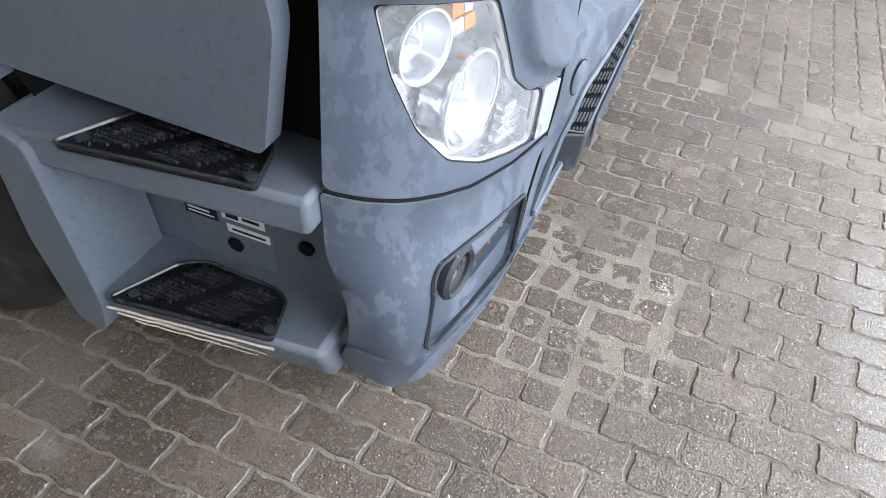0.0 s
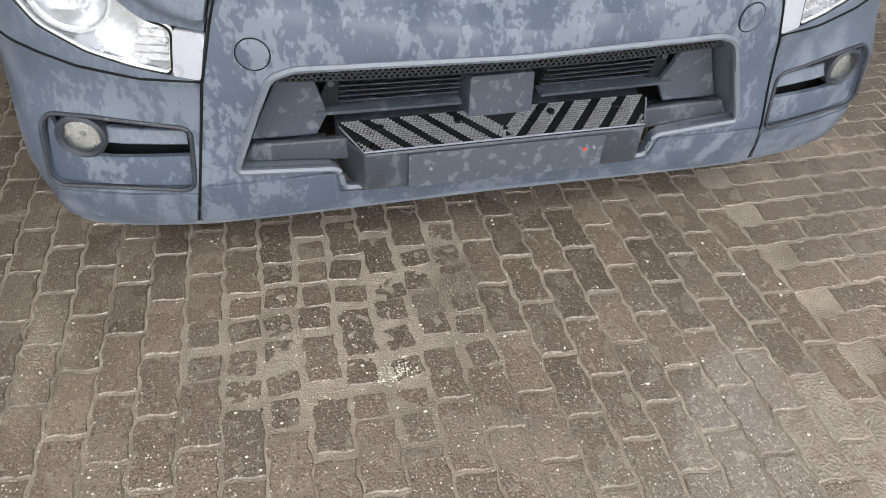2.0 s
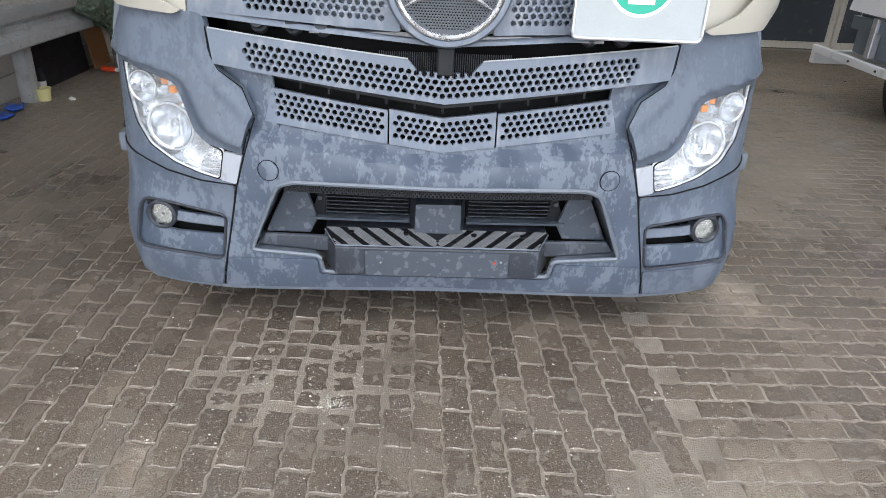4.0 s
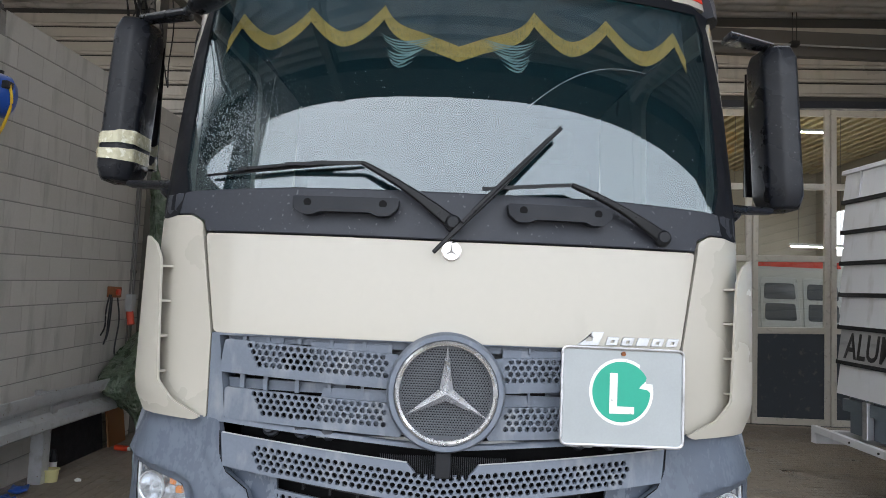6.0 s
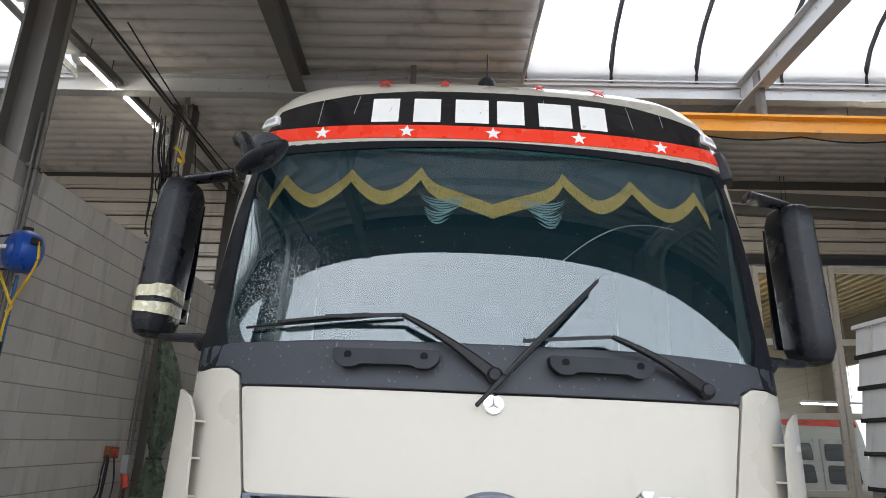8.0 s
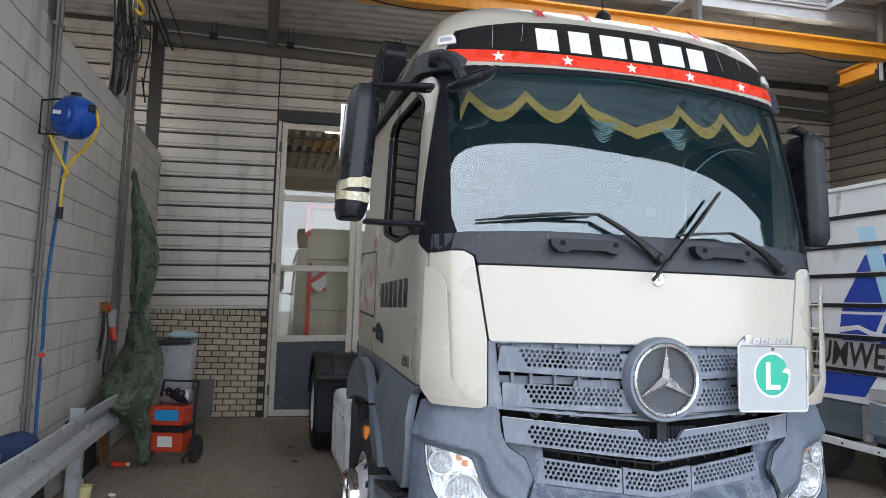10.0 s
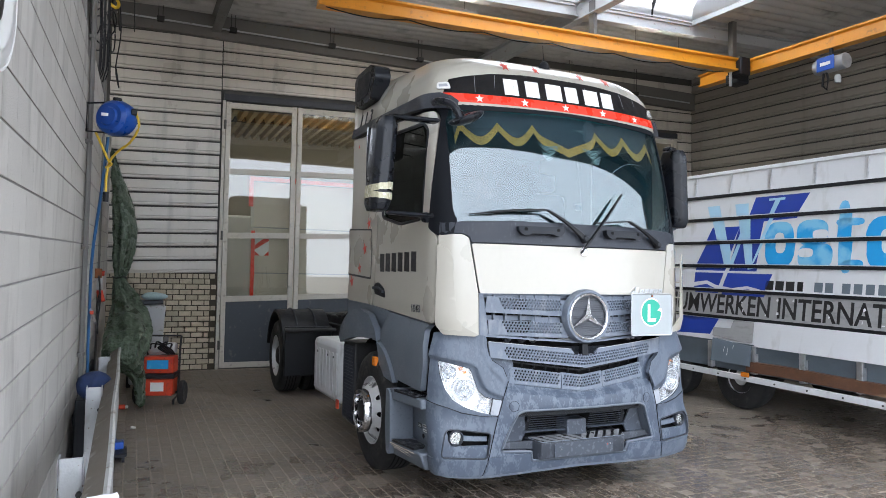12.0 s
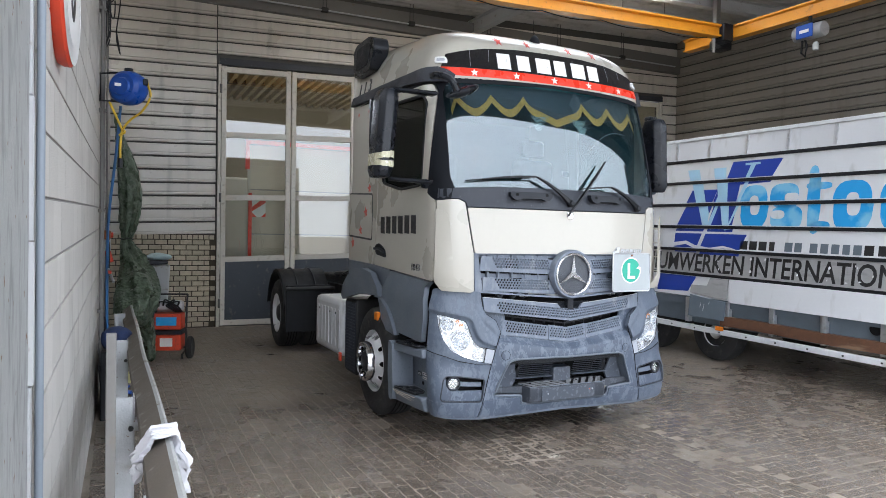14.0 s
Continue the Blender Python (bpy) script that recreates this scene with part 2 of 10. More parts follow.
MASKTAPE = overlay(shader("packing_tape", (0.55, 0.52, 0.36), 0.25, var=0.12, scale=30, bump=0.5, bump_scale=50), (0.75, 0.74, 0.62), 40, 0.55, 0.65)
STARRED = shader("red_star_film", (0.55, 0.05, 0.03), 0.45, var=0.1, scale=20)
STEELDARK = shader("chassis_black", (0.02, 0.02, 0.021), 0.6, var=0.3, scale=9, bump=0.2, bump_scale=90)
TANKWHITE = overlay(shader("tank_cover_grey_white", (0.60, 0.61, 0.62), 0.45, var=0.05, scale=5), (0.40, 0.40, 0.39), 12, 0.58, 0.75, stretch=(1, 1, 0.4))
SCRATCH = shader("bare_scratch", (0.50, 0.44, 0.35), 0.7, var=0.25, scale=60)

BLOCK = overlay(shader("painted_block", (0.485, 0.465, 0.435), 0.75, var=0.05, scale=3, bump=0.45, bump_scale=120, random=0.08), (0.31, 0.295, 0.27), 5, 0.54, 0.78, stretch=(1, 1, 0.25))
BLOCKBED = shader("grey_mortar", (0.27, 0.26, 0.25), 0.9, var=0.15, scale=20, bump=0.3, bump_scale=150)
MODELNO = shader("dull_silver_plastic", (0.16, 0.16, 0.165), 0.3, metal=0.5, var=0.1, scale=30)
MORTAR = shader("dark_mortar", (0.062, 0.05, 0.037), 0.9, var=0.15, scale=20, bump=0.3, bump_scale=150)
BRICK = overlay(shader("buff_brick", (0.50, 0.435, 0.33), 0.8, var=0.16, scale=14, bump=0.4, bump_scale=120, random=0.14), (0.38, 0.33, 0.26), 8, 0.58, 0.75)
CLADDING = overlay(shader("steel_cladding", (0.54, 0.505, 0.455), 0.34, var=0.05, scale=2, rough_var=0.1, spec=0.8), (0.32, 0.305, 0.28), 5, 0.55, 0.85, stretch=(1, 1, 0.12))
DARKBOX = shader("shutter_box_brown", (0.035, 0.033, 0.03), 0.6, var=0.2, scale=4)
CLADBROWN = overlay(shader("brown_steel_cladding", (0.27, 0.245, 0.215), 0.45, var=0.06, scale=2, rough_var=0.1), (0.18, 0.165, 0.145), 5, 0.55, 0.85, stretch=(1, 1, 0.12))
REARDECK = overlay(shader("rear_hall_deck", (0.46, 0.38, 0.22), 0.5, var=0.1, scale=2), (0.30, 0.25, 0.15), 4, 0.5, 0.7)
CLADDARK = shader("cladding_groove", (0.055, 0.053, 0.05), 0.7, var=0.2, scale=6)
DECK = overlay(shader("roof_deck_steel", (0.50, 0.485, 0.46), 0.5, var=0.05, scale=1.2), (0.24, 0.23, 0.21), 3, 0.55, 0.8)
STEEL = overlay(shader("grey_painted_steel", (0.128, 0.123, 0.116), 0.5, var=0.08, scale=5), (0.14, 0.12, 0.10), 12, 0.62, 0.72, rough=0.8)
PALESTEEL = overlay(shader("pale_grey_steel", (0.42, 0.43, 0.44), 0.5, var=0.05, scale=5), (0.28, 0.26, 0.24), 12, 0.64, 0.72)
GALV = overlay(overlay(shader("galvanised_steel", (0.46, 0.475, 0.485), 0.45, metal=0.3, var=0.14, scale=14, bump=0.2, bump_scale=90), (0.33, 0.315, 0.29), 7, 0.55, 0.72, rough=0.7), (0.16, 0.08, 0.04), 38, 0.70, 0.74, rough=0.85, detail=2)
ORANGE = overlay(shader("crane_orange", (0.72, 0.30, 0.02), 0.4, var=0.05, scale=5), (0.42, 0.18, 0.03), 9, 0.6, 0.75)
COLUMN = overlay(overlay(shader("pale_galvanised_steel", (0.345, 0.352, 0.345), 0.5, metal=0.15, var=0.14, scale=30, bump=0.15, bump_scale=70), (0.25, 0.252, 0.245), 22, 0.50, 0.68, rough=0.6, stretch=(1, 1, 0.3)), (0.20, 0.11, 0.06), 26, 0.70, 0.74, rough=0.85, detail=2)
# Dirt plus the shade on the barrier's wall side, both in this brown.
GRIME_SHADE = overlay(shader("grimy_shaded_steel", (0.13, 0.11, 0.088), 0.6, var=0.25, scale=7, bump=0.2, bump_scale=90), (0.26, 0.25, 0.235), 9, 0.60, 0.72, rough=0.5)
CONDUIT = shader("conduit_blue_grey", (0.185, 0.215, 0.25), 0.45, var=0.06, scale=9)
DOORFRAME = overlay(shader("door_frame_ivory", (0.56, 0.53, 0.47), 0.5, var=0.04, scale=6), (0.36, 0.33, 0.28), 12, 0.58, 0.75)
NAVY = overlay(shader("door_panel_slate", (0.045, 0.055, 0.07), 0.5, var=0.1, scale=5), (0.11, 0.11, 0.11), 10, 0.62, 0.76)
# Right window only: darkened and blurred to suppress reflections and the view through.
DULLGLASS = glazing("dull_side_glass", (0.13, 0.155, 0.15), 1.5, rough=0.45, mirror=(0.3, 0.31, 0.31))
PANE = glazing("door_pane", (0.80, 0.83, 0.80), 2.1)
OPAL = bpy.data.materials.new("skylight_opal")
OPAL.use_nodes = True
_b = OPAL.node_tree.nodes["Principled BSDF"]
_b.inputs["Base Color"].default_value = (0.92, 0.94, 0.96, 1)
_b.inputs["Roughness"].default_value = 0.4
_t = OPAL.node_tree.nodes.new("ShaderNodeBsdfTranslucent")
_t.inputs["Color"].default_value = (0.95, 0.96, 0.97, 1)
_m = OPAL.node_tree.nodes.new("ShaderNodeMixShader")
_m.inputs[0].default_value = 0.85
OPAL.node_tree.links.new(_b.outputs[0], _m.inputs[1])
OPAL.node_tree.links.new(_t.outputs[0], _m.inputs[2])
OPAL.node_tree.links.new(_m.outputs[0], OPAL.node_tree.nodes["Material Output"].inputs["Surface"])
TUBE = glow("fluorescent_tube", (1.0, 0.92, 0.76), 34.0)
# Same tubes at raised strength, to brighten the partition and van behind the doors.
REARTUBE = glow("boosted_fluorescent_tube", (1.0, 0.92, 0.76), 110.0)
BLUEPL = shader("blue_plastic", (0.012, 0.075, 0.38), 0.35, var=0.1, scale=12)
YELLOW = shader("yellow_hose", (0.70, 0.46, 0.03), 0.5, var=0.1, scale=12)
BLUEHOSE = shader("blue_hose", (0.025, 0.105, 0.25), 0.4, var=0.1, scale=12)
TARP = overlay(shader("green_tarp", (0.072, 0.102, 0.066), 0.3, var=0.3, scale=9, bump=1.0, bump_scale=26, depth=0.03), (0.14, 0.17, 0.125), 18, 0.56, 0.7)
REDBOX = overlay(shader("red_painted_steel", (0.60, 0.055, 0.02), 0.4, var=0.08, scale=12), (0.22, 0.04, 0.03), 22, 0.62, 0.72)
RAG = shader("white_rag", (0.74, 0.74, 0.78), 0.9, var=0.08, scale=14, bump=0.6, bump_scale=40)
def mud(m, color, rough, x0=0.0, x1=1.1, dry_lit=False):
    """A film of dried mud, thin at x0 and thick at x1: towards the yard, or deep in the hall, where its pale tone also
    stands in for light.
    """
    n, l = m.node_tree.nodes, m.node_tree.links
    b = n["Principled BSDF"]
    geo, sep, t = n.new("ShaderNodeNewGeometry"), n.new("ShaderNodeSeparateXYZ"), n.new("ShaderNodeTexNoise")
    t.inputs["Scale"].default_value, t.inputs["Detail"].default_value = 2.4, 7
    l.new(geo.outputs["Position"], sep.inputs[0])
    l.new(geo.outputs["Position"], t.inputs["Vector"])
    away, total, r = n.new("ShaderNodeMapRange"), n.new("ShaderNodeMath"), n.new("ShaderNodeMapRange")
    away.inputs["From Min"].default_value, away.inputs["From Max"].default_value = x0, x1
    away.inputs["To Max"].default_value = 0.30
    l.new(sep.outputs["X"], away.inputs["Value"])
    l.new(t.outputs["Fac"], total.inputs[0])
    l.new(away.outputs[0], total.inputs[1])
    r.inputs["From Min"].default_value, r.inputs["From Max"].default_value = 0.56, 0.82
    r.inputs["To Max"].default_value = 0.7
    l.new(total.outputs[0], r.inputs["Value"])
    for name, value in (("Base Color", color), ("Roughness", (rough, rough, rough))):
        mix = n.new("ShaderNodeMixRGB")
        mix.inputs["Color2"].default_value = (*value, 1)
        l.new(r.outputs[0], mix.inputs["Fac"])
        l.new(b.inputs[name].links[0].from_socket, mix.inputs["Color1"])
        l.new(mix.outputs[0], b.inputs[name])
    if dry_lit:
        gloss = n.new("ShaderNodeMapRange")
        gloss.inputs["From Max"].default_value = 0.6
        gloss.inputs["To Min"].default_value, gloss.inputs["To Max"].default_value = b.inputs["Coat Weight"].default_value, 0.0
        l.new(r.outputs[0], gloss.inputs["Value"])
        l.new(gloss.outputs[0], b.inputs["Coat Weight"])
    return m


PAVER = shader("concrete_paver", (0.154, 0.122, 0.095), 0.24, coat=0.6, coat_rough=0.14, var=0.25, scale=6, bump=0.6, bump_scale=150, depth=0.012, rough_var=0.16, random=0.30)
PAVER = overlay(PAVER, (0.115, 0.090, 0.070), 1.5, 0.46, 0.62, rough=0.2, detail=6)
PAVER = overlay(PAVER, (0.04, 0.034, 0.029), 2.6, 0.66, 0.77, rough=0.2, detail=5)
PAVER = overlay(PAVER, (0.27, 0.225, 0.175), 16, 0.62, 0.80, rough=0.7)
PAVER = mud(PAVER, (0.143, 0.117, 0.093), 0.22)
# Pale dry film deep inside, also light put into the floor colour.
PAVER = mud(PAVER, (0.245, 0.208, 0.170), 0.75, -0.7, -2.6, dry_lit=True)
PAVER = overlay(PAVER, (0.235, 0.200, 0.160), 75, 0.56, 0.66, detail=3)
PAVER = overlay(PAVER, (0.085, 0.068, 0.053), 60, 0.62, 0.72, detail=3)
# Finest pale specks: grain with the wet glints painted in.
PAVER = overlay(PAVER, (0.40, 0.36, 0.30), 190, 0.66, 0.70, detail=1)
PAVER = overlay(PAVER, (0.055, 0.046, 0.037), 130, 0.64, 0.69, detail=1)
WORN = overlay(shader("worn_pale_paver", (0.225, 0.197, 0.163), 0.5, var=0.2, scale=9, bump=0.8, bump_scale=120, depth=0.015, random=0.12), (0.19, 0.155, 0.122), 14, 0.50, 0.60)
MATRIB = shader("mat_rubber", (0.03, 0.032, 0.037), 0.22, var=0.1, scale=30, spec=0.6)
SAND = mud(overlay(shader("joint_sand", (0.335, 0.288, 0.235), 0.7, var=0.3, scale=30, bump=0.8, bump_scale=200, depth=0.02), (0.19, 0.158, 0.123), 3.0, 0.50, 0.66, rough=0.5), (0.205, 0.174, 0.140), 0.5)
GRIT = shader("pale_grit", (0.60, 0.57, 0.50), 0.8, var=0.2, scale=40)
TRWHITE = overlay(shader("trailer_white", (0.66, 0.67, 0.69), 0.45, var=0.03, scale=3), (0.48, 0.48, 0.47), 6, 0.58, 0.78, stretch=(1, 1, 0.3))
TRGREY = overlay(shader("trailer_grey_band", (0.33, 0.33, 0.33), 0.5, var=0.08, scale=9), (0.22, 0.22, 0.22), 6, 0.55, 0.75, stretch=(0.6, 1, 2))
TRBLUE = shader("trailer_dark_blue", (0.012, 0.045, 0.33), 0.45, var=0.05, scale=9)
TRSKY = overlay(shader("trailer_light_blue", (0.02, 0.33, 0.72), 0.45, var=0.05, scale=6), (0.20, 0.52, 0.75), 3, 0.5, 0.62)
TRPALE = shader("trailer_pale_blue", (0.38, 0.62, 0.78), 0.45, var=0.06, scale=6)
TRFRAME = shader("trailer_dark_grey_steel", (0.125, 0.155, 0.185), 0.5, var=0.12, scale=7)
WOOD = overlay(shader("weathered_wood_beam", (0.12, 0.055, 0.03), 0.7, var=0.35, scale=12, bump=0.5, bump_scale=60), (0.24, 0.15, 0.09), 9, 0.58, 0.7, stretch=(0.2, 1, 1))
BLACKLET = shader("black_letter_film", (0.02, 0.02, 0.022), 0.4, var=0.2, scale=30)
VANWHITE = shader("van_white", (0.62, 0.62, 0.60), 0.4, var=0.03, scale=3, coat=0.3)
YARD = shader("yard_concrete", (0.30, 0.29, 0.27), 0.7, var=0.15, scale=1.5, bump=0.2, bump_scale=80)
PARTITION = shader("ivory_sheet", (0.62, 0.56, 0.455), 0.5, var=0.08, scale=2)
FARWALL = shader("hall_render", (0.27, 0.24, 0.19), 0.7, var=0.06, scale=1)


# ---- mesh helpers ----
from mathutils import geometry


def thing(name, label, category, group="", at=(0, 0, 0), turn=(0, 0, 0), kind=""):
    e = new(name)
    e.empty_display_size = 0.2
    e.matrix_basis = pose(*at, *turn)
    return tagged(e, label, category, group, kind)


def part(name, bm, material, parent=None, label="", smooth=True, bevel=0.0):
    """Links a bmesh as one mesh object under a thing or a part."""
    me = bpy.data.meshes.new(name)
    bmesh.ops.recalc_face_normals(bm, faces=bm.faces)
    if smooth:
        for f in bm.faces:
            f.smooth = True
        for e in bm.edges:
            if len(e.link_faces) == 2 and e.calc_face_angle(0) > 0.6:
                e.smooth = False
    bm.to_mesh(me)
    bm.free()
    me.materials.append(material)
    ob = new(name, me)
    if parent:
        ob.parent = parent
    if bevel:
        md = ob.modifiers.new("edge", "BEVEL")
        md.width, md.segments, md.limit_method, md.angle_limit = bevel, 2, "ANGLE", radians(50)
    if label:
        ob["label"] = label
    return ob


def structure(name, bm, material, label, smooth=False, parent=None):
    return tagged(part(name, bm, material, parent, smooth=smooth), label, kind="structure") if not parent else part(name, bm, material, parent, label, smooth)


def box(bm, x0, y0, z0, x1, y1, z1, m=None):
    vs = [bm.verts.new((x, y, z)) for x in (x0, x1) for y in (y0, y1) for z in (z0, z1)]
    for f in ((0, 1, 3, 2), (4, 6, 7, 5), (0, 4, 5, 1), (2, 3, 7, 6), (0, 2, 6, 4), (1, 5, 7, 3)):
        bm.faces.new([vs[i] for i in f])
    if m is not None:
        bmesh.ops.transform(bm, matrix=m, verts=vs)
    return vs


def cyl(bm, a, b, r, seg=16, r2=None, cap=True):
    a, b = Vector(a), Vector(b)
    q = (b - a).to_track_quat("Z", "Y")
    r2 = r if r2 is None else r2
    rings = []
    for p, rr in ((a, r), (b, r2)):
        rings.append([bm.verts.new(p + q @ Vector((rr * math.cos(k * math.tau / seg), rr * math.sin(k * math.tau / seg), 0))) for k in range(seg)])
    for k in range(seg):
        bm.faces.new((rings[0][k], rings[0][(k + 1) % seg], rings[1][(k + 1) % seg], rings[1][k]))
    if cap:
        bm.faces.new(rings[0][::-1])
        bm.faces.new(rings[1])


def turned(bm, profile, origin, axis, seg=24, close=False, caps=True):
    """A body turned round an axis: profile rows of (radius, distance along the axis)."""
    q = Vector(axis).to_track_quat("Z", "Y")
    o = Vector(origin)
    rings = [[bm.verts.new(o + q @ Vector((r * math.cos(k * math.tau / seg), r * math.sin(k * math.tau / seg), h))) for k in range(seg)] for r, h in profile]
    if close:
        rings.append(rings[0])
    for p, n in zip(rings, rings[1:]):
        for k in range(seg):
            bm.faces.new((p[k], p[(k + 1) % seg], n[(k + 1) % seg], n[k]))
    if caps and not close:
        if profile[0][0] > 1e-4:
            bm.faces.new(rings[0][::-1])
        if profile[-1][0] > 1e-4:
            bm.faces.new(rings[-1])
    bmesh.ops.remove_doubles(bm, verts=bm.verts, dist=1e-5)


def tube(bm, pts, r, seg=8, closed=False):
    pts = [Vector(p) for p in pts]
    n = len(pts)
    rings = []
    up = Vector((0, 0, 1))
    for i, p in enumerate(pts):
        if closed:
            d = pts[(i + 1) % n] - pts[i - 1]
        else:
            d = pts[min(i + 1, n - 1)] - pts[max(i - 1, 0)]
        d.normalize()
        s = d.cross(up if abs(d.dot(up)) < 0.95 else Vector((1, 0, 0))).normalized()
        t = s.cross(d)
        rings.append([bm.verts.new(p + r * (math.cos(k * math.tau / seg) * s + math.sin(k * math.tau / seg) * t)) for k in range(seg)])
    for i in range(n if closed else n - 1):
        a, b = rings[i], rings[(i + 1) % n]
        for k in range(seg):
            bm.faces.new((a[k], a[(k + 1) % seg], b[(k + 1) % seg], b[k]))
    if not closed:
        bm.faces.new(rings[0][::-1])
        bm.faces.new(rings[-1])


def curve_pts(ctrl, n=8):
    """A smooth line through control points."""
    c = [Vector(p) for p in ctrl]
    c = [2 * c[0] - c[1]] + c + [2 * c[-1] - c[-2]]
    out = []
    for i in range(1, len(c) - 2):
        for k in range(n):
            t = k / n
            out.append(0.5 * (2 * c[i] + (c[i + 1] - c[i - 1]) * t + (2 * c[i - 1] - 5 * c[i] + 4 * c[i + 1] - c[i + 2]) * t * t + (3 * c[i] - c[i - 1] - 3 * c[i + 1] + c[i + 2]) * t ** 3))
    out.append(c[-2])
    return out


def resampled(loop, step):
    out = []
    n = len(loop)
    for i in range(n):
        a, b = Vector(loop[i]).to_2d(), Vector(loop[(i + 1) % n]).to_2d()
        k = max(1, int((b - a).length / step))
        out += [a + (b - a) * j / k for j in range(k)]
    return out


def rounded(loop, r, seg=4):
    """An outline with its corners rounded by about r."""
    out = []
    n = len(loop)
    for i in range(n):
        p, c, q = (Vector(loop[(i + k) % n]).to_2d() for k in (-1, 0, 1))
        a, b = p - c, q - c
        ra = min(r, a.length * 0.45, b.length * 0.45)
        s, e = c + a.normalized() * ra, c + b.normalized() * ra
        for k in range(seg + 1):
            t = k / seg
            out.append((1 - t) ** 2 * s + 2 * t * (1 - t) * c + t * t * e)
    return out


def within(pts, loop):
    """Which of the points lie inside a closed outline."""
    lp = np.array([tuple(p)[:2] for p in loop])
    res = np.zeros(len(pts), bool)
    near = np.flatnonzero(((pts >= lp.min(0)) & (pts <= lp.max(0))).all(1))
    x, y = pts[near, 0], pts[near, 1]
    odd = np.zeros(len(near), bool)
    for (x0, y0), (x1, y1) in zip(lp, np.roll(lp, -1, 0)):
        if y0 != y1:
            odd ^= ((y0 > y) != (y1 > y)) & (x < (x1 - x0) * (y - y0) / (y1 - y0) + x0)
    res[near] = odd
    return res


def panel(bm, loop, skin, holes=(), thick=0.02, step=0.08, out=0.0):
    """A sheet on a curved surface: outline and holes in the surface's own two coordinates, skin(u, v, d) its place d proud of it."""
    loops = [resampled(loop, step)] + [[Vector(p).to_2d() for p in h] for h in holes]
    verts, edges = [], []
    for lp in loops:
        k = len(verts)
        verts += lp
        edges += [(k + i, k + (i + 1) % len(lp)) for i in range(len(lp))]
    us, vs = [p.x for p in loops[0]], [p.y for p in loops[0]]
    u = min(us) + step * 0.5
    while u < max(us):
        v = min(vs) + step * 0.5
        while v < max(vs):
            verts.append(Vector((u, v)))
            v += step
        u += step
    co, _, faces, _, _, _ = geometry.delaunay_2d_cdt(verts, edges, [], 1, 1e-6)
    if not faces:
        return
    mid = np.array([[sum(co[i].x for i in f) / len(f), sum(co[i].y for i in f) / len(f)] for f in faces])
    keep = within(mid, loops[0])
    for lp in loops[1:]:
        keep &= ~within(mid, lp)
    faces = [f for f, k in zip(faces, keep) if k]
    if not faces:
        return
    front = [bm.verts.new(skin(p.x, p.y, out)) for p in co]
    back = [bm.verts.new(skin(p.x, p.y, out - thick)) for p in co]
    count = {}
    for f in faces:
        bm.faces.new([front[i] for i in f])
        bm.faces.new([back[i] for i in reversed(f)])
        for a, b in zip(f, (*f[1:], f[0])):
            count[(a, b)] = 1
    for a, b in list(count):
        if (b, a) not in count:
            bm.faces.new((front[b], front[a], back[a], back[b]))
    bmesh.ops.delete(bm, geom=[v for v in bm.verts if not v.link_faces], context="VERTS")


def hexagon(cx, cy, r, n=6, ph=0.0):
    return [(cx + r * math.cos(ph + k * math.tau / n), cy + r * math.sin(ph + k * math.tau / n)) for k in range(n)]


def star5(cx, cy, r, turn=90):
    return [(cx + (r if k % 2 == 0 else r * 0.42) * math.cos(radians(turn) + k * math.pi / 5), cy + (r if k % 2 == 0 else r * 0.42) * math.sin(radians(turn) + k * math.pi / 5)) for k in range(10)]


def lettering(text, size, extrude, m, material, name, parent=None, label="", align="LEFT", squeeze=1.0, bold=0.0):
    """Raised or laid-on letters of the built-in font, as a mesh."""
    cu = bpy.data.curves.new(name, "FONT")
    cu.body, cu.size, cu.extrude, cu.align_x, cu.resolution_u, cu.offset = text, size, extrude, align, 3, bold
    tmp = bpy.data.objects.new(name, cu)
    me = bpy.data.meshes.new_from_object(tmp)
    bpy.data.objects.remove(tmp)
    bpy.data.curves.remove(cu)
    me.transform(m @ Matrix.Diagonal((squeeze, 1, 1, 1)))
    me.materials.clear()
    me.materials.append(material)
    ob = new(name, me)
    if parent:
        ob.parent = parent
    if label:
        ob["label"] = label
    return ob


# ---- the hall: floor bed, walls, roof ----
BACK, LEFT, RIGHT, FRONT = -8.45, -3.64, 9.25, 3.35
WALL_END = 2.36


def rise(x, y):
    """The hall's level lines climb a little against the sloping yard floor."""
    return 0.033 * (y + 1.7) - 0.028 * (x + 8.4)


def lifted(bm, above=0.6):
    for v in bm.verts:
        if v.co.z > above:
            v.co.z += rise(v.co.x, v.co.y)
    return bm


bm = bmesh.new()
g = 1500.0
for x0, x1, y0, y1, n in ((-12, 8, -12, 12, 40), (8, g, -g, g, 8), (-g, -12, -g, g, 8), (-12, 8, 12, g, 8), (-12, 8, -g, -12, 8)):
    vs = [bm.verts.new((x, y, -0.0038)) for x, y in ((x0, y0), (x1, y0), (x1, y1), (x0, y1))]
    bm.faces.new(vs)
tagged(part("ground", bm, SAND, smooth=False), "sandy bedding and yard ground under brown pavers", kind="structure")

# back wall: brick plinth below, cladding above, two folding doors
DOORS = ((-1.76, 2.12, 3), (3.70, 8.72, 4))
HEAD = 4.80


def wall_with_openings(name, label, material, x, y0, y1, z0, z1, holes, thick=0.16):
    bm = bmesh.new()
    skin = lambda u, v, d: Vector((x + d, u, v))
    panel(bm, [(y0, z0), (y1, z0), (y1, z1), (y0, z1)], skin, holes, thick=thick, step=1.2)
    lifted(bm)
    return tagged(part(name, bm, material, smooth=False), label, kind="structure")


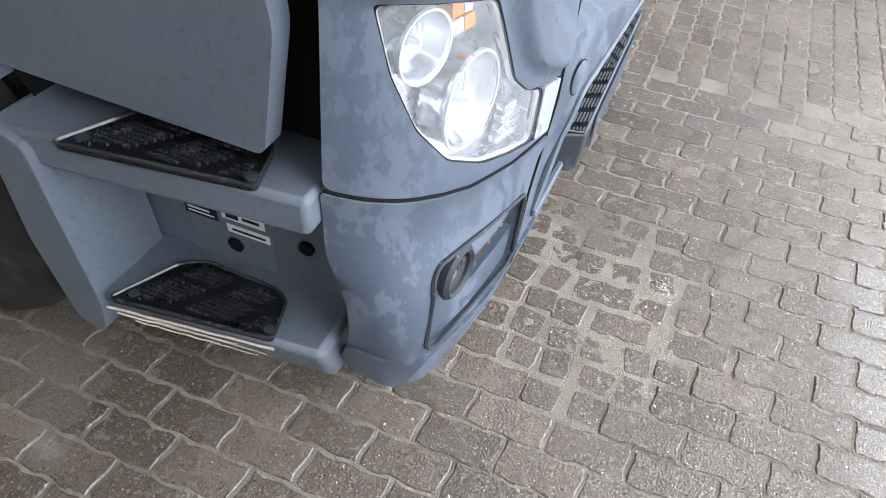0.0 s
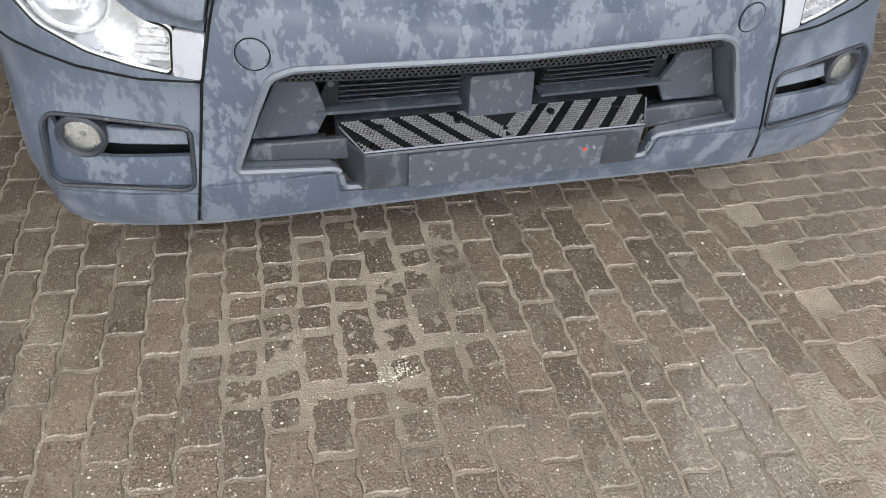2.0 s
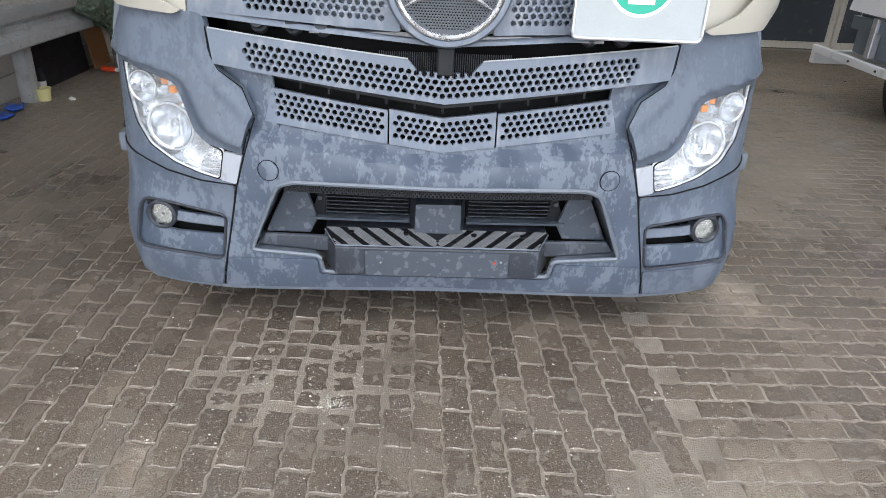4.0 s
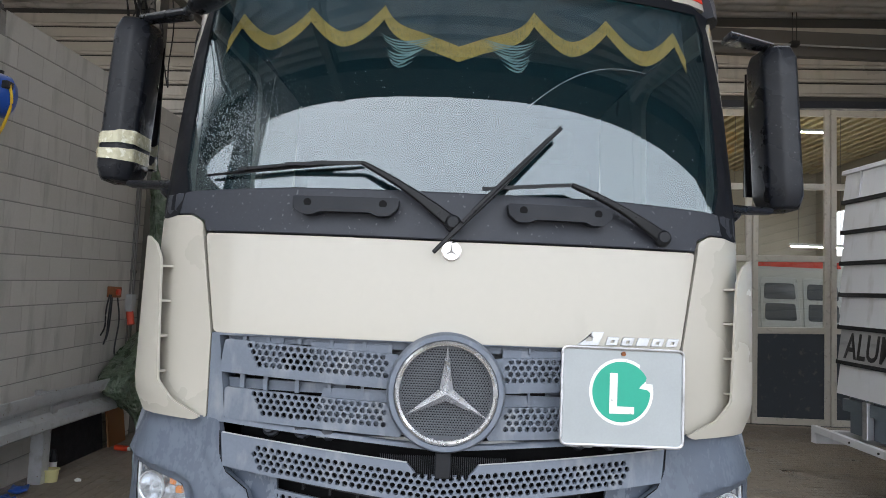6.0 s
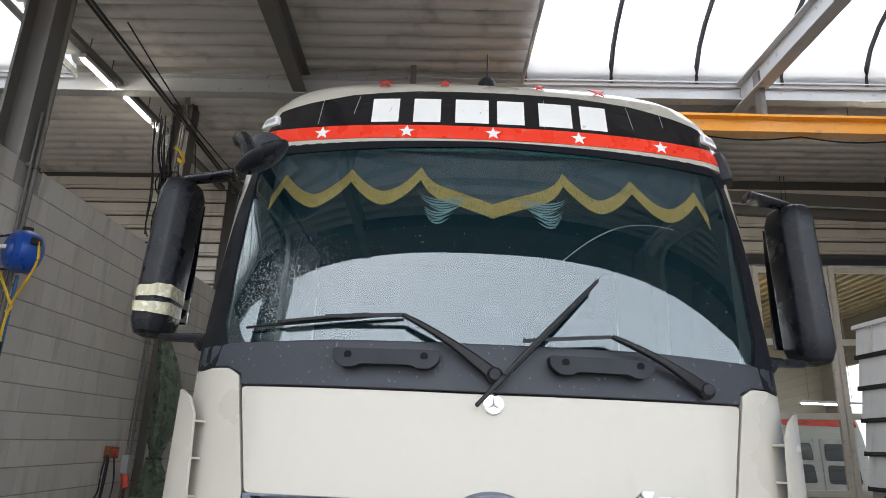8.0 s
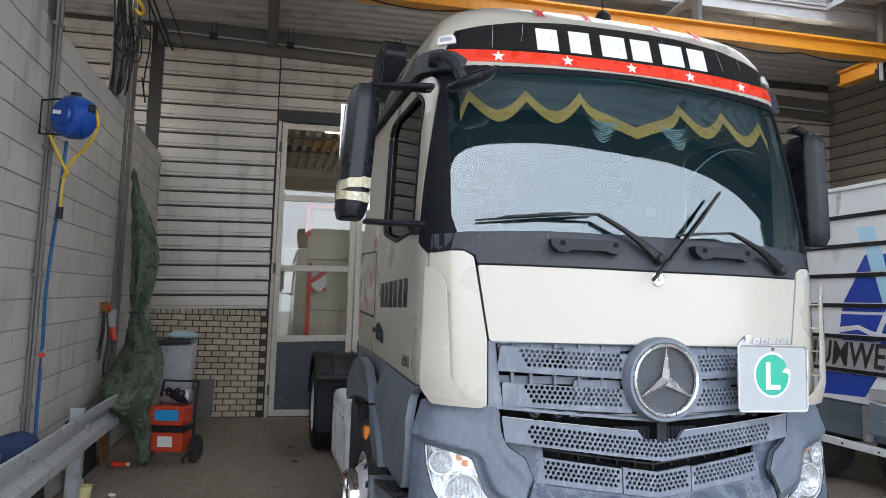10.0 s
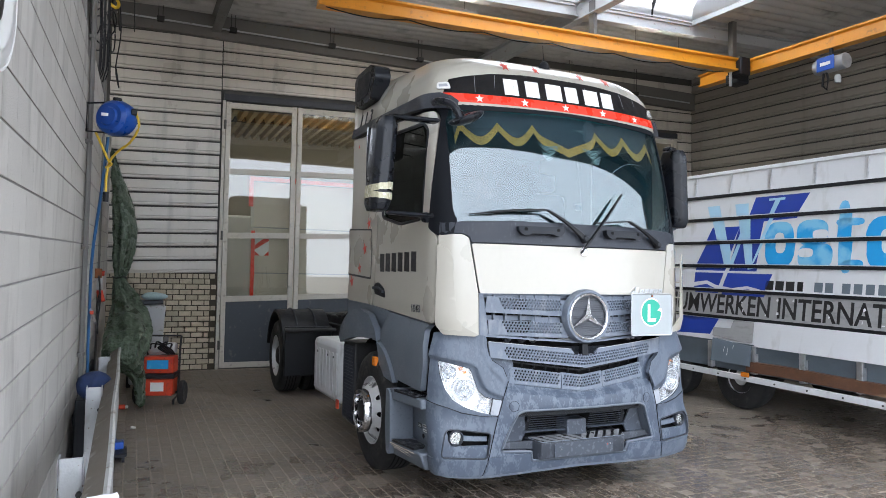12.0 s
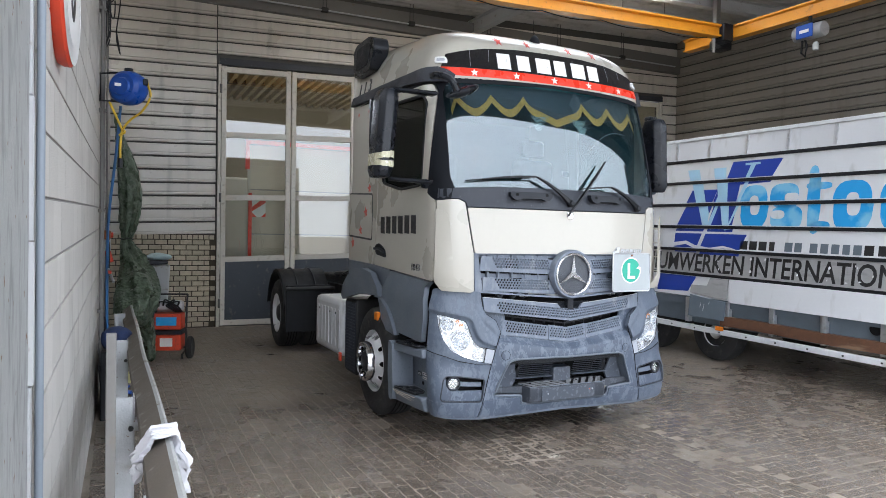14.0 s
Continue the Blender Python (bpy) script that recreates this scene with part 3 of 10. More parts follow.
holes = [[(a, 0.0), (b, 0.0), (b, HEAD + 0.05), (a, HEAD + 0.05)] for a, b, n in DOORS]
wall_back = wall_with_openings("wall_back", "back wall with dark grooves behind steel cladding strips", CLADDARK, BACK - 0.02, -9.6, RIGHT + 0.1, -0.4, 6.5, holes)

bm = bmesh.new()
box(bm, BACK - 0.15, RIGHT, -0.4, FRONT, RIGHT + 0.16, 6.7)
lifted(bm)
wall_right = tagged(part("wall_right", bm, CLADDARK, smooth=False), "side wall with dark grooves behind brown-grey steel cladding", kind="structure")

bm = bmesh.new()
box(bm, BACK + 0.0, LEFT - 0.2, -0.2, WALL_END, LEFT - 0.012, 4.14)
lifted(bm)
wall_left = tagged(part("wall_left", bm, BLOCKBED, smooth=False), "half-height wall of pale painted blocks with dark joints", kind="structure")
# the wall runs a little out of line with the truck
wall_left.matrix_basis = Matrix.Translation((-2.9, LEFT, 0)) @ pose(0, 0, 0, 0, 0, -0.6) @ Matrix.Translation((2.9, -LEFT, 0))

bm = bmesh.new()
box(bm, BACK, -9.7, -0.2, FRONT, -9.55, 6.7)
structure("wall_far_left", lifted(bm), CLADDING, "plain cladding wall of the next bay")

# front wall over the open gateway
bm = bmesh.new()
box(bm, FRONT - 0.7, -9.7, 5.71, FRONT, RIGHT + 0.2, 6.75)
structure("wall_front", bm, DARKBOX, "dark shutter box above the open gateway")
bm = bmesh.new()
box(bm, FRONT, RIGHT - 0.35, -0.1, FRONT + 0.25, RIGHT + 0.2, 5.75)
structure("gate_post", bm, STEEL, "steel post of the gateway")

# gateway post beside the block wall: galvanised column, edge strip and conduit
bm = bmesh.new()
for y in (LEFT - 0.075, LEFT - 0.36):
    box(bm, 2.455, y - 0.02, -0.1, 3.10, y + 0.004, 6.4)
box(bm, 2.76, LEFT - 0.36, -0.1, 2.79, LEFT - 0.08, 6.4)
column = structure("gate_column", bm, COLUMN, "mottled pale galvanised steel gateway column")
bm = bmesh.new()
for k in range(14):
    z = -0.05 + k * 0.43
    box(bm, 2.412, LEFT - 0.11, z, 2.450, LEFT - 0.058 - 0.003 * (k % 3), z + 0.424)
structure("trim_strip", bm, PALESTEEL, "chipped white corner strip", parent=column)
bm = bmesh.new()
cyl(bm, (2.39, LEFT - 0.047, 0), (2.39, LEFT - 0.047, 5.5), 0.0125, 14)
structure("conduit", bm, CONDUIT, "blue-grey plastic conduit pipe", smooth=True, parent=column)

# columns standing in the block wall
for cx, cy, w in ((-2.88, LEFT - 0.16, 0.26), (-6.02, LEFT - 0.1, 0.26)):
    bm = bmesh.new()
    for s in (-1, 1):
        box(bm, cx - w / 2, cy + s * 0.12 - 0.012, 0, cx + w / 2, cy + s * 0.12 + 0.012, 6.45)
    box(bm, cx - 0.01, cy - 0.12, 0, cx + 0.01, cy + 0.12, 6.45)
    lifted(bm)
    structure("steel_column", bm, STEEL, "scuffed grey steel column rising above the block wall")
bm = bmesh.new()
for x, y, r, z in ((-2.9, LEFT + 0.03, 0.022, 6.2), (-2.84, LEFT + 0.02, 0.012, 4.4), (-5.72, LEFT + 0.03, 0.02, 6.2), (-5.64, LEFT + 0.03, 0.014, 6.2)):
    cyl(bm, (x, y, 0.4), (x, y, z), r, 8)
    for k in range(4):
        box(bm, x - r - 0.008, LEFT - 0.01, 0.9 + k, x + r + 0.008, y + r + 0.004, 0.93 + k)
structure("wall_conduits", bm, STEEL, "steel conduit pipes with clips along the block wall", smooth=True)

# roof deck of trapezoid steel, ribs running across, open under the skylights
# The third skylight is unseen, added to light the truck's left side.
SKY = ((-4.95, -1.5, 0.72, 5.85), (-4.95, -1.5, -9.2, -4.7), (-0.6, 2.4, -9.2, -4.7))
DECKZ = 6.32


def deck_strip(bm, x0, x1, y0, y1):
    prof = []
    x = x0
    while x < x1 - 1e-6:
        for dx, dz in ((0, 0.004), (0.03, 0), (0.09, 0), (0.13, 0.012), (0.16, 0.04), (0.18, 0.085), (0.19, 0.13), (0.21, 0.15), (0.232, 0.13), (0.24, 0.06)):
            if x + dx <= x1:
                prof.append((x + dx, DECKZ + dz))
        x += 0.25
    prof.append((x1, DECKZ))
    rows = [[bm.verts.new((px, y, pz)) for px, pz in prof] for y in (y0, y1)]
    for k in range(len(prof) - 1):
        bm.faces.new((rows[0][k], rows[0][k + 1], rows[1][k + 1], rows[1][k]))


bm = bmesh.new()
deck_strip(bm, BACK, -4.95, -9.6, RIGHT)
deck_strip(bm, -4.95, -1.5, -4.7, 0.72)
deck_strip(bm, -4.95, -1.5, 5.85, RIGHT)
deck_strip(bm, -4.95, -1.5, -9.6, -9.2)
deck_strip(bm, -1.5, FRONT + 0.25, -4.7, RIGHT)
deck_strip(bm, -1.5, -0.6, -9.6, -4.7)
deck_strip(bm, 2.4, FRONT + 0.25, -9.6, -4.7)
structure("ceiling", lifted(bm), DECK, "ribbed steel roof deck, grey and slightly dirty", smooth=True)
bm = bmesh.new()
for x0, x1, y0, y1 in ((BACK, -5.0, -9.7, RIGHT), (-4.94, -1.51, -4.66, 0.68), (-4.94, -1.51, 5.89, RIGHT), (-1.45, FRONT + 0.3, -4.66, RIGHT), (-1.45, -0.61, -9.7, -4.66), (2.41, FRONT + 0.3, -9.7, -4.66)):
    box(bm, x0, y0, 6.48, x1, y1, 6.6)
structure("roof", lifted(bm), STEEL, "flat roof covering above the deck")

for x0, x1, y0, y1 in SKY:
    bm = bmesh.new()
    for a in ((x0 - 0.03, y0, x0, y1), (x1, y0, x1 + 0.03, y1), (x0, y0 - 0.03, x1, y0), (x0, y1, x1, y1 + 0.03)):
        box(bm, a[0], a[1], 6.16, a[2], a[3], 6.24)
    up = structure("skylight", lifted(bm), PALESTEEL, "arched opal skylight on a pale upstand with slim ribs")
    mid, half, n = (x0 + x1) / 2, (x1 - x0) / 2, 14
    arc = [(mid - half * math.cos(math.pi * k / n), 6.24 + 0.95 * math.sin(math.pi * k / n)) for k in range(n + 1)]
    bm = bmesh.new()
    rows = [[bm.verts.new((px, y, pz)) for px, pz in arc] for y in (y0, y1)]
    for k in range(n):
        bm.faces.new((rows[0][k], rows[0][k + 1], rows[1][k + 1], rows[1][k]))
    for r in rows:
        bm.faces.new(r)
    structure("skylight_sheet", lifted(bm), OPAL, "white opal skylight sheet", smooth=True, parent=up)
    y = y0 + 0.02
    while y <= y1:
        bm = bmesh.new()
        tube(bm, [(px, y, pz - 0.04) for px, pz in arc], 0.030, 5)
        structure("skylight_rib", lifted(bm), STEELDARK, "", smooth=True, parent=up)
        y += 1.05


def ibeam(name, a, b, h, w, material, label):
    """A rolled steel beam from a to b, its top at z."""
    a, b = Vector(a), Vector(b)
    d = (b - a).normalized()
    s = Vector((-d.y, d.x, 0))
    bm = bmesh.new()
    prof = [(-w / 2, 0), (w / 2, 0), (w / 2, -0.015), (0.008, -0.025), (0.008, -h + 0.025), (w / 2, -h + 0.015), (w / 2, -h), (-w / 2, -h), (-w / 2, -h + 0.015), (-0.008, -h + 0.025), (-0.008, -0.025), (-w / 2, -0.015)]
    rows = [[bm.verts.new(p + s * u + Vector((0, 0, v))) for u, v in prof] for p in (a, b)]
    for k in range(12):
        bm.faces.new((rows[0][k], rows[0][(k + 1) % 12], rows[1][(k + 1) % 12], rows[1][k]))
    bm.faces.new(rows[0][::-1])
    bm.faces.new(rows[1])
    return structure(name, lifted(bm), material, label)


ibeam("roof_beam", (BACK, -1.98, 6.31), (FRONT, -1.98, 6.31), 0.30, 0.16, STEEL, "dark grey steel roof beam")
ibeam("roof_beam", (BACK, 3.4, 6.2), (FRONT, 3.4, 6.2), 0.30, 0.16, PALESTEEL, "pale grey steel roof beam under the skylight")
bm = bmesh.new()
for dy, dz in ((0, 0), (0.09, -0.05)):
    cyl(bm, (BACK, -3.62 + dy, 5.92 + dz), (FRONT - 0.8, -3.62 + dy, 5.92 + dz), 0.016, 8)
structure("conduit_run", lifted(bm), STEELDARK, "two dark conduits running under the roof", smooth=True)
ibeam("cross_beam", (-5.0, -9.5, 6.22), (-5.0, RIGHT, 6.22), 0.24, 0.16, PALESTEEL, "pale grey steel beam along the skylight edge")
ibeam("cross_beam", (-1.45, -9.5, 6.22), (-1.45, RIGHT, 6.22), 0.24, 0.16, PALESTEEL, "pale grey steel beam along the skylight edge")
# dark wall beam under the deck, and a pale rail hung in front of it
bm = bmesh.new()
box(bm, BACK + 0.02, LEFT - 0.1, 5.89, BACK + 0.14, RIGHT, 6.30)
structure("wall_beam", bm, STEEL, "dark steel channel along the top of the back wall")
bm = bmesh.new()
cyl(bm, (-8.2, LEFT + 0.06, 6.035), (-8.2, RIGHT - 0.3, 6.02), 0.016, 8)
pr = structure("pipe_run", bm, PALESTEEL, "thin pale steel rail hung below the roof", smooth=True)
for y in (-2.9, -1.7, 0.1, 1.9, 3.7, 5.5, 7.3):
    bm = bmesh.new()
    box(bm, -8.25, y - 0.06, 6.0, -8.15, y + 0.06, 6.075)
    for dy in (-0.035, 0.035):
        cyl(bm, (-8.2, y + dy, 6.05), (-8.2, y + dy, 6.36 + rise(-8.2, y)), 0.006, 6)
    part("rail_clamp", bm, STEELDARK, pr, smooth=False)


# ---- folding doors with ivory frames ----
def folding_door(name, y0, y1, leaves, label):
    d = tagged(new(name), label, kind="structure")
    d.matrix_basis = pose(BACK, y0, 0)
    w = (y1 - y0) / leaves
    rail = lambda y: rise(BACK, y0 + y)
    bars = (0.07, 1.24, 2.38, 3.54, HEAD - 0.06)
    bm = bmesh.new()
    box(bm, -0.1, -0.05, 0, 0.03, 0.0, HEAD + 0.02)
    box(bm, -0.1, y1 - y0, 0, 0.03, y1 - y0 + 0.05, HEAD + 0.02)
    for v in bm.verts:
        if v.co.z > 0.5:
            v.co.z += rail(v.co.y)
    part("door_frame", bm, DOORFRAME, d, smooth=False)
    bm = bmesh.new()
    box(bm, -0.12, -0.03, HEAD + 0.02, 0.04, y1 - y0 + 0.05, HEAD + 0.14)
    for v in bm.verts:
        v.co.z += rail(v.co.y)
    part("door_track", bm, CHARCOAL, d, "dark overhead door track", smooth=False)
    for i in range(leaves):
        a, b = i * w + 0.012, (i + 1) * w - 0.012
        leaf = []
        bm = bmesh.new()
        for s in (a, b - 0.085):
            box(bm, -0.03, s, 0.02, 0.03, s + 0.085, HEAD)
        for z in bars:
            box(bm, -0.028, a + 0.085, z - 0.05, 0.028, b - 0.085, z + 0.05)
        for v in bm.verts:
            if v.co.z > 0.5:
                v.co.z += rail(v.co.y)
        lf = part("door_leaf", bm, DOORFRAME, d, smooth=False, bevel=0.004)
        bm = bmesh.new()
        box(bm, -0.015, a + 0.085, 0.12, 0.015, b - 0.085, 1.19)
        for v in bm.verts:
            if v.co.z > 0.5:
                v.co.z += rail(v.co.y)
        part("lower_panel", bm, NAVY, lf, "dark slate lower door panel", smooth=False)
        for za, zb in zip(bars[1:], bars[2:]):
            bm = bmesh.new()
            vs = [bm.verts.new((0.0, y, z + rail(y))) for y, z in ((a + 0.085, za + 0.05), (b - 0.085, za + 0.05), (b - 0.085, zb - 0.05), (a + 0.085, zb - 0.05))]
            bm.faces.new(vs)
            part("pane", bm, PANE, lf, "clear door pane", smooth=False).visible_shadow = False
        if i == 0:
            bm = bmesh.new()
            for z in (0.35, 2.3, 4.3):
                cyl(bm, (0.04, a - 0.015, z), (0.04, a - 0.015, z + 0.16), 0.022, 10)
            part("hinge", bm, STEEL, lf)
    return d


folding_door("door_1", *DOORS[0], "ivory steel folding door with glass panes above slate panels")
folding_door("door_2", *DOORS[1], "ivory steel folding door with glass panes above slate panels, beside the trailer")

# ---- the hall behind the doors ----
bm = bmesh.new()
box(bm, -19.2, -9.7, -0.02, BACK - 0.2, 12.0, 0.0)
structure("floor_rear_hall", bm, YARD, "grey concrete floor of the rear hall")
bm = bmesh.new()
skin = lambda u, v, d: Vector((-19.0 + d, u, v))
panel(bm, [(-9.7, 0), (12, 0), (12, 6.4), (-9.7, 6.4)], skin, [], thick=0.2, step=2)
structure("wall_rear_hall", bm, FARWALL, "pale end wall of the rear hall")
# The y=12 wall has an unseen opening, added to let daylight into this hall.
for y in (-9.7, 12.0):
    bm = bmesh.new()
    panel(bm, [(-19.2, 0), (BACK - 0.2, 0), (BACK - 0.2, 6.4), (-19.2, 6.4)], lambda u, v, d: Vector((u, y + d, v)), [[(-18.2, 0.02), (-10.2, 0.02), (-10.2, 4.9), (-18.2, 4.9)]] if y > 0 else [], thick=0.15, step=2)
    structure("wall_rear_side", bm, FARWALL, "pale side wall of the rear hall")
bm = bmesh.new()
y = -9.7
while y < 11.8:
    vs = [bm.verts.new((x, y + dy, 6.2 + dz)) for x in (-19.1, BACK - 0.2) for dy, dz in ((0, 0), (0.11, 0), (0.14, 0.15), (0.24, 0.15), (0.27, 0))]
    for k in range(4):
        bm.faces.new((vs[k], vs[k + 1], vs[k + 6], vs[k + 5]))
    y += 0.27
box(bm, -19.2, -9.8, 6.36, BACK - 0.2, 12.1, 6.45)
structure("ceiling_rear_hall", bm, REARDECK, "ribbed yellow steel deck of the rear hall")
for x in (-9.7, -11.1, -12.9, -14.7, -16.5):
    ibeam("rear_hall_beam", (x, -9.7, 6.19), (x, 12, 6.19), 0.26, 0.16, STEELDARK, "dark steel beam of the rear hall")


def tube_lamp(name, a, b, label, group, drop=0.35, light=TUBE):
    """A fluorescent batten: white tray and a glowing tube."""
    t = thing(name, label, "ceiling lamp", group, at=a)
    d = Vector(b) - Vector(a)
    bm = bmesh.new()
    s = Vector((-d.y, d.x, 0)).normalized() * 0.035
    for o, z0, z1 in ((s, 0.02, 0.07),):
        vs = [bm.verts.new(p) for p in (-o + Vector((0, 0, z0)), o + Vector((0, 0, z0)), d + o + Vector((0, 0, z0)), d - o + Vector((0, 0, z0)), -o + Vector((0, 0, z1)), o + Vector((0, 0, z1)), d + o + Vector((0, 0, z1)), d - o + Vector((0, 0, z1)))]
        for f in ((0, 1, 2, 3), (7, 6, 5, 4), (0, 4, 5, 1), (1, 5, 6, 2), (2, 6, 7, 3), (3, 7, 4, 0)):
            bm.faces.new([vs[i] for i in f])
    part("tray", bm, PALESTEEL, t, smooth=False)
    bm = bmesh.new()
    cyl(bm, d * 0.02, d * 0.98, 0.013, 10)
    part("tube", bm, light, t, "lit fluorescent tube")
    for k in (0.15, 0.85):
        bm = bmesh.new()
        cyl(bm, d * k + Vector((0, 0, 0.06)), d * k + Vector((0, 0, drop)), 0.006, 6)
        part("hanger", bm, STEEL, t)
    return t


for xa, ya, xb, yb in ((-4.26, -4.25, -4.93, -4.20), (-5.09, -4.13, -5.75, -4.08), (-5.85, -4.07, -6.51, -4.01)):
    tube_lamp("tube_lamp", (xa, ya, 5.8), (xb, yb, 5.81), "lit fluorescent tube lamp hung on a cable tray", "tube lamps of the next bay")
bm = bmesh.new()
box(bm, -3.15, -0.05, -0.03, 3.15, 0.05, 0.03, pose(-5.15, -4.16, 5.93, 0, 0, -5))
structure("cable_tray", bm, STEEL, "dark steel cable tray carrying the tube lamps")
tube_lamp("tube_lamp", (-5.3, 4.67, 5.9), (-5.33, 6.13, 5.96), "lit fluorescent tube lamp beside the orange crane beam", "tube lamps over the truck")
tube_lamp("tube_lamp", (-5.3, 0.217, 5.847), (-5.33, 1.7, 5.89), "lit fluorescent tube lamp beside the orange crane beam", "tube lamps over the truck")
for y, z in ((5.2, 4.4), (7.5, 3.2), (1.0, 5.7), (7.2, 5.7), (-1.0, 5.7)):
    tube_lamp("tube_lamp", (-12.2, y, z), (-12.2, y + 1.3, z), "lit fluorescent tube lamp in the rear hall", "tube lamps of the rear hall", 6.26 - z, REARTUBE)


# ---- the truck: its skin as a surface in (along the front and round the corner, height) ----
def lerp_table(tab, z):
    if z <= tab[0][0]:
        return tab[0][1]
    for (a, p), (b, q) in zip(tab, tab[1:]):
        if z <= b:
            return p + (q - p) * (z - a) / (b - a)
    return tab[-1][1]


NOSE = ((0.2, -0.06), (0.28, -0.012), (0.36, 0.012), (0.5, 0.02), (0.75, 0.02), (1.0, 0.0), (1.25, -0.02), (1.58, -0.025), (1.95, -0.035), (2.12, -0.06), (2.25, -0.086), (2.4, -0.117), (2.5, -0.139), (2.6, -0.1625), (2.7, -0.189), (2.8, -0.218), (2.9, -0.248), (2.97, -0.27), (3.09, -0.297), (3.29, -0.36), (3.35, -0.387), (3.39, -0.417), (3.44, -0.473), (3.49, -0.56), (3.54, -0.68), (3.60, -0.86), (3.66, -1.08), (3.72, -1.42), (3.76, -1.75), (3.78, -2.0))
HALF = ((0.2, 1.125), (0.28, 1.168), (0.45, 1.203), (0.8, 1.21), (1.1, 1.205), (1.25, 1.175), (1.32, 1.165), (2.1, 1.165), (2.95, 1.14), (3.1, 1.125), (3.2, 1.105), (3.3, 1.07), (3.36, 1.04), (3.42, 1.005), (3.48, 0.97), (3.54, 0.93), (3.6, 0.865), (3.66, 0.77), (3.72, 0.60), (3.76, 0.40), (3.78, 0.2))
BOW, POW = 0.13, 2.4


FLAT = ((0.2, -0.12), (0.25, -0.086), (0.3, -0.066), (0.4, -0.047), (0.7, -0.045))


def front(u, z):
    """The front's depth and its slope at u: bowed above, nearly flat across the low bumper."""
    m = min(max((0.68 - z) / 0.18, 0), 1)
    m = m * m * (3 - 2 * m)
    hi, hs = lerp_table(NOSE, z) - BOW * u ** POW, BOW * POW * u ** (POW - 1)
    lo, ls = lerp_table(FLAT, z) - 0.032 * u ** 6, 0.192 * u ** 5
    return hi + (lo - hi) * m, hs + (ls - hs) * m


def corner(z):
    w = lerp_table(HALF, z)
    low = 0.055 if z < 0.45 else 0.055 + (z - 0.45) * 0.3
    rc = min(0.16, low) if z < 3.3 else min(0.16 + (z - 3.3) * 0.8, 0.45 * w)
    yr = w - rc
    xr, slope = front(yr, z)
    a0 = math.atan(slope)
    r = rc / (1 - math.sin(a0))
    return w, yr, a0, r, xr, r * (math.pi / 2 - a0), xr - r * math.cos(a0)


def P(u, z, d=0.0):
    """Place on the cab's skin: u along the front from the middle and on round the corner, z the height, d outward."""
    s, u = (1 if u >= 0 else -1), abs(u)
    w, yr, a0, r, xr, la, xe = corner(z)
    if u <= yr:
        x, slope = front(u, z)
        th, y = math.atan(slope), u
    elif u - yr < la:
        th = a0 + (u - yr) / r
        x, y = xr - r * (math.cos(a0) - math.cos(th)), yr + r * (math.sin(th) - math.sin(a0))
    else:
        th = math.pi / 2
        x, y = xe - (u - yr - la), w
    return Vector((x + d * math.cos(th), s * (y + d * math.sin(th)), z))


def US(x, z):
    """The skin's u at the place x of the cab's flank."""
    w, yr, a0, r, xr, la, xe = corner(z)
    return yr + la + (xe - x)


def PC(u, z, d=0.0):
    """The bumper's middle: as P, with a ledge that falls back above the intake."""
    k = min(max((z - 0.772 - 0.128 * abs(u)) / 0.045, 0), 1)
    f = min(max((0.9 - abs(u)) / 0.2, 0), 1)
    return P(u, z, d - 0.055 * k * f)


def both(half):
    """A loop that is the same on both sides, from its half at u >= 0."""
    return [tuple(p) for p in half] + [(-u, z) for u, z in reversed(half) if u > 1e-6]


def flip(loop):
    return [(-u, z) for u, z in reversed(loop)]


def flank(pts):
    return [(US(x, z), z) for x, z in pts]


truck = thing("tractor_truck", "cream tractor truck with a blue-grey bumper, parked on brown pavers", "truck")


def skin_part(name, loop, mat, holes=(), skin=P, thick=0.02, step=0.06, out=0.0, label="", bevel=0.0, parent=truck):
    bm = bmesh.new()
    panel(bm, loop, skin, holes, thick, step, out)
    return part(name, bm, mat, parent, label, bevel=bevel)


# bonnet flap, corner vanes, wiper cowl
skin_part("front_flap", rounded(both([(0, 1.94), (0.922, 1.945), (0.862, 1.577), (0, 1.577)]), 0.02), CREAM, label="cream front flap", bevel=0.006)
CORN = [(0.934, 1.945), (0.94, 1.985), (0.985, 2.012), (1.05, 2.012), *flank([(-0.27, 2.005), (-0.27, 1.335)]), (1.0, 1.272), (0.868, 1.268), (0.872, 1.575)]
VANE = [(1.03, 1.40), (1.055, 1.84), (1.085, 1.90), (1.14, 1.93), *flank([(-0.24, 1.93), (-0.24, 1.34)]), (1.12, 1.275), (0.9, 1.262), (0.872, 1.275), (0.98, 1.33)]
for s in (1, -1):
    side = (lambda q: q) if s > 0 else flip
    skin_part("corner_panel", rounded(side(CORN), 0.01), CREAM, bevel=0.005)
    v = skin_part("air_vane", rounded(side(VANE), 0.010), CREAM, skin=lambda u, z, d: P(u, z, d + 0.060 * min(1, max(0.5, 0.5 + (z - 1.27) * 5))), thick=0.012, step=0.05, label="cream curved air vane", bevel=0.002)
    for z in (1.42, 1.55, 1.68, 1.81):
        bm = bmesh.new()
        q = [P(s * u, z, d) for u, d in ((1.052, 0.0), (1.056, 0.052), (1.13, 0.052), (1.13, 0.0))]
        lo, hi = [bm.verts.new(p) for p in q], [bm.verts.new(p + Vector((0, 0, 0.008))) for p in q]
        bm.faces.new(lo[::-1]); bm.faces.new(hi)
        for k in range(4):
            bm.faces.new((lo[k], lo[(k + 1) % 4], hi[(k + 1) % 4], hi[k]))
        part("fin", bm, CREAM, v, smooth=False)
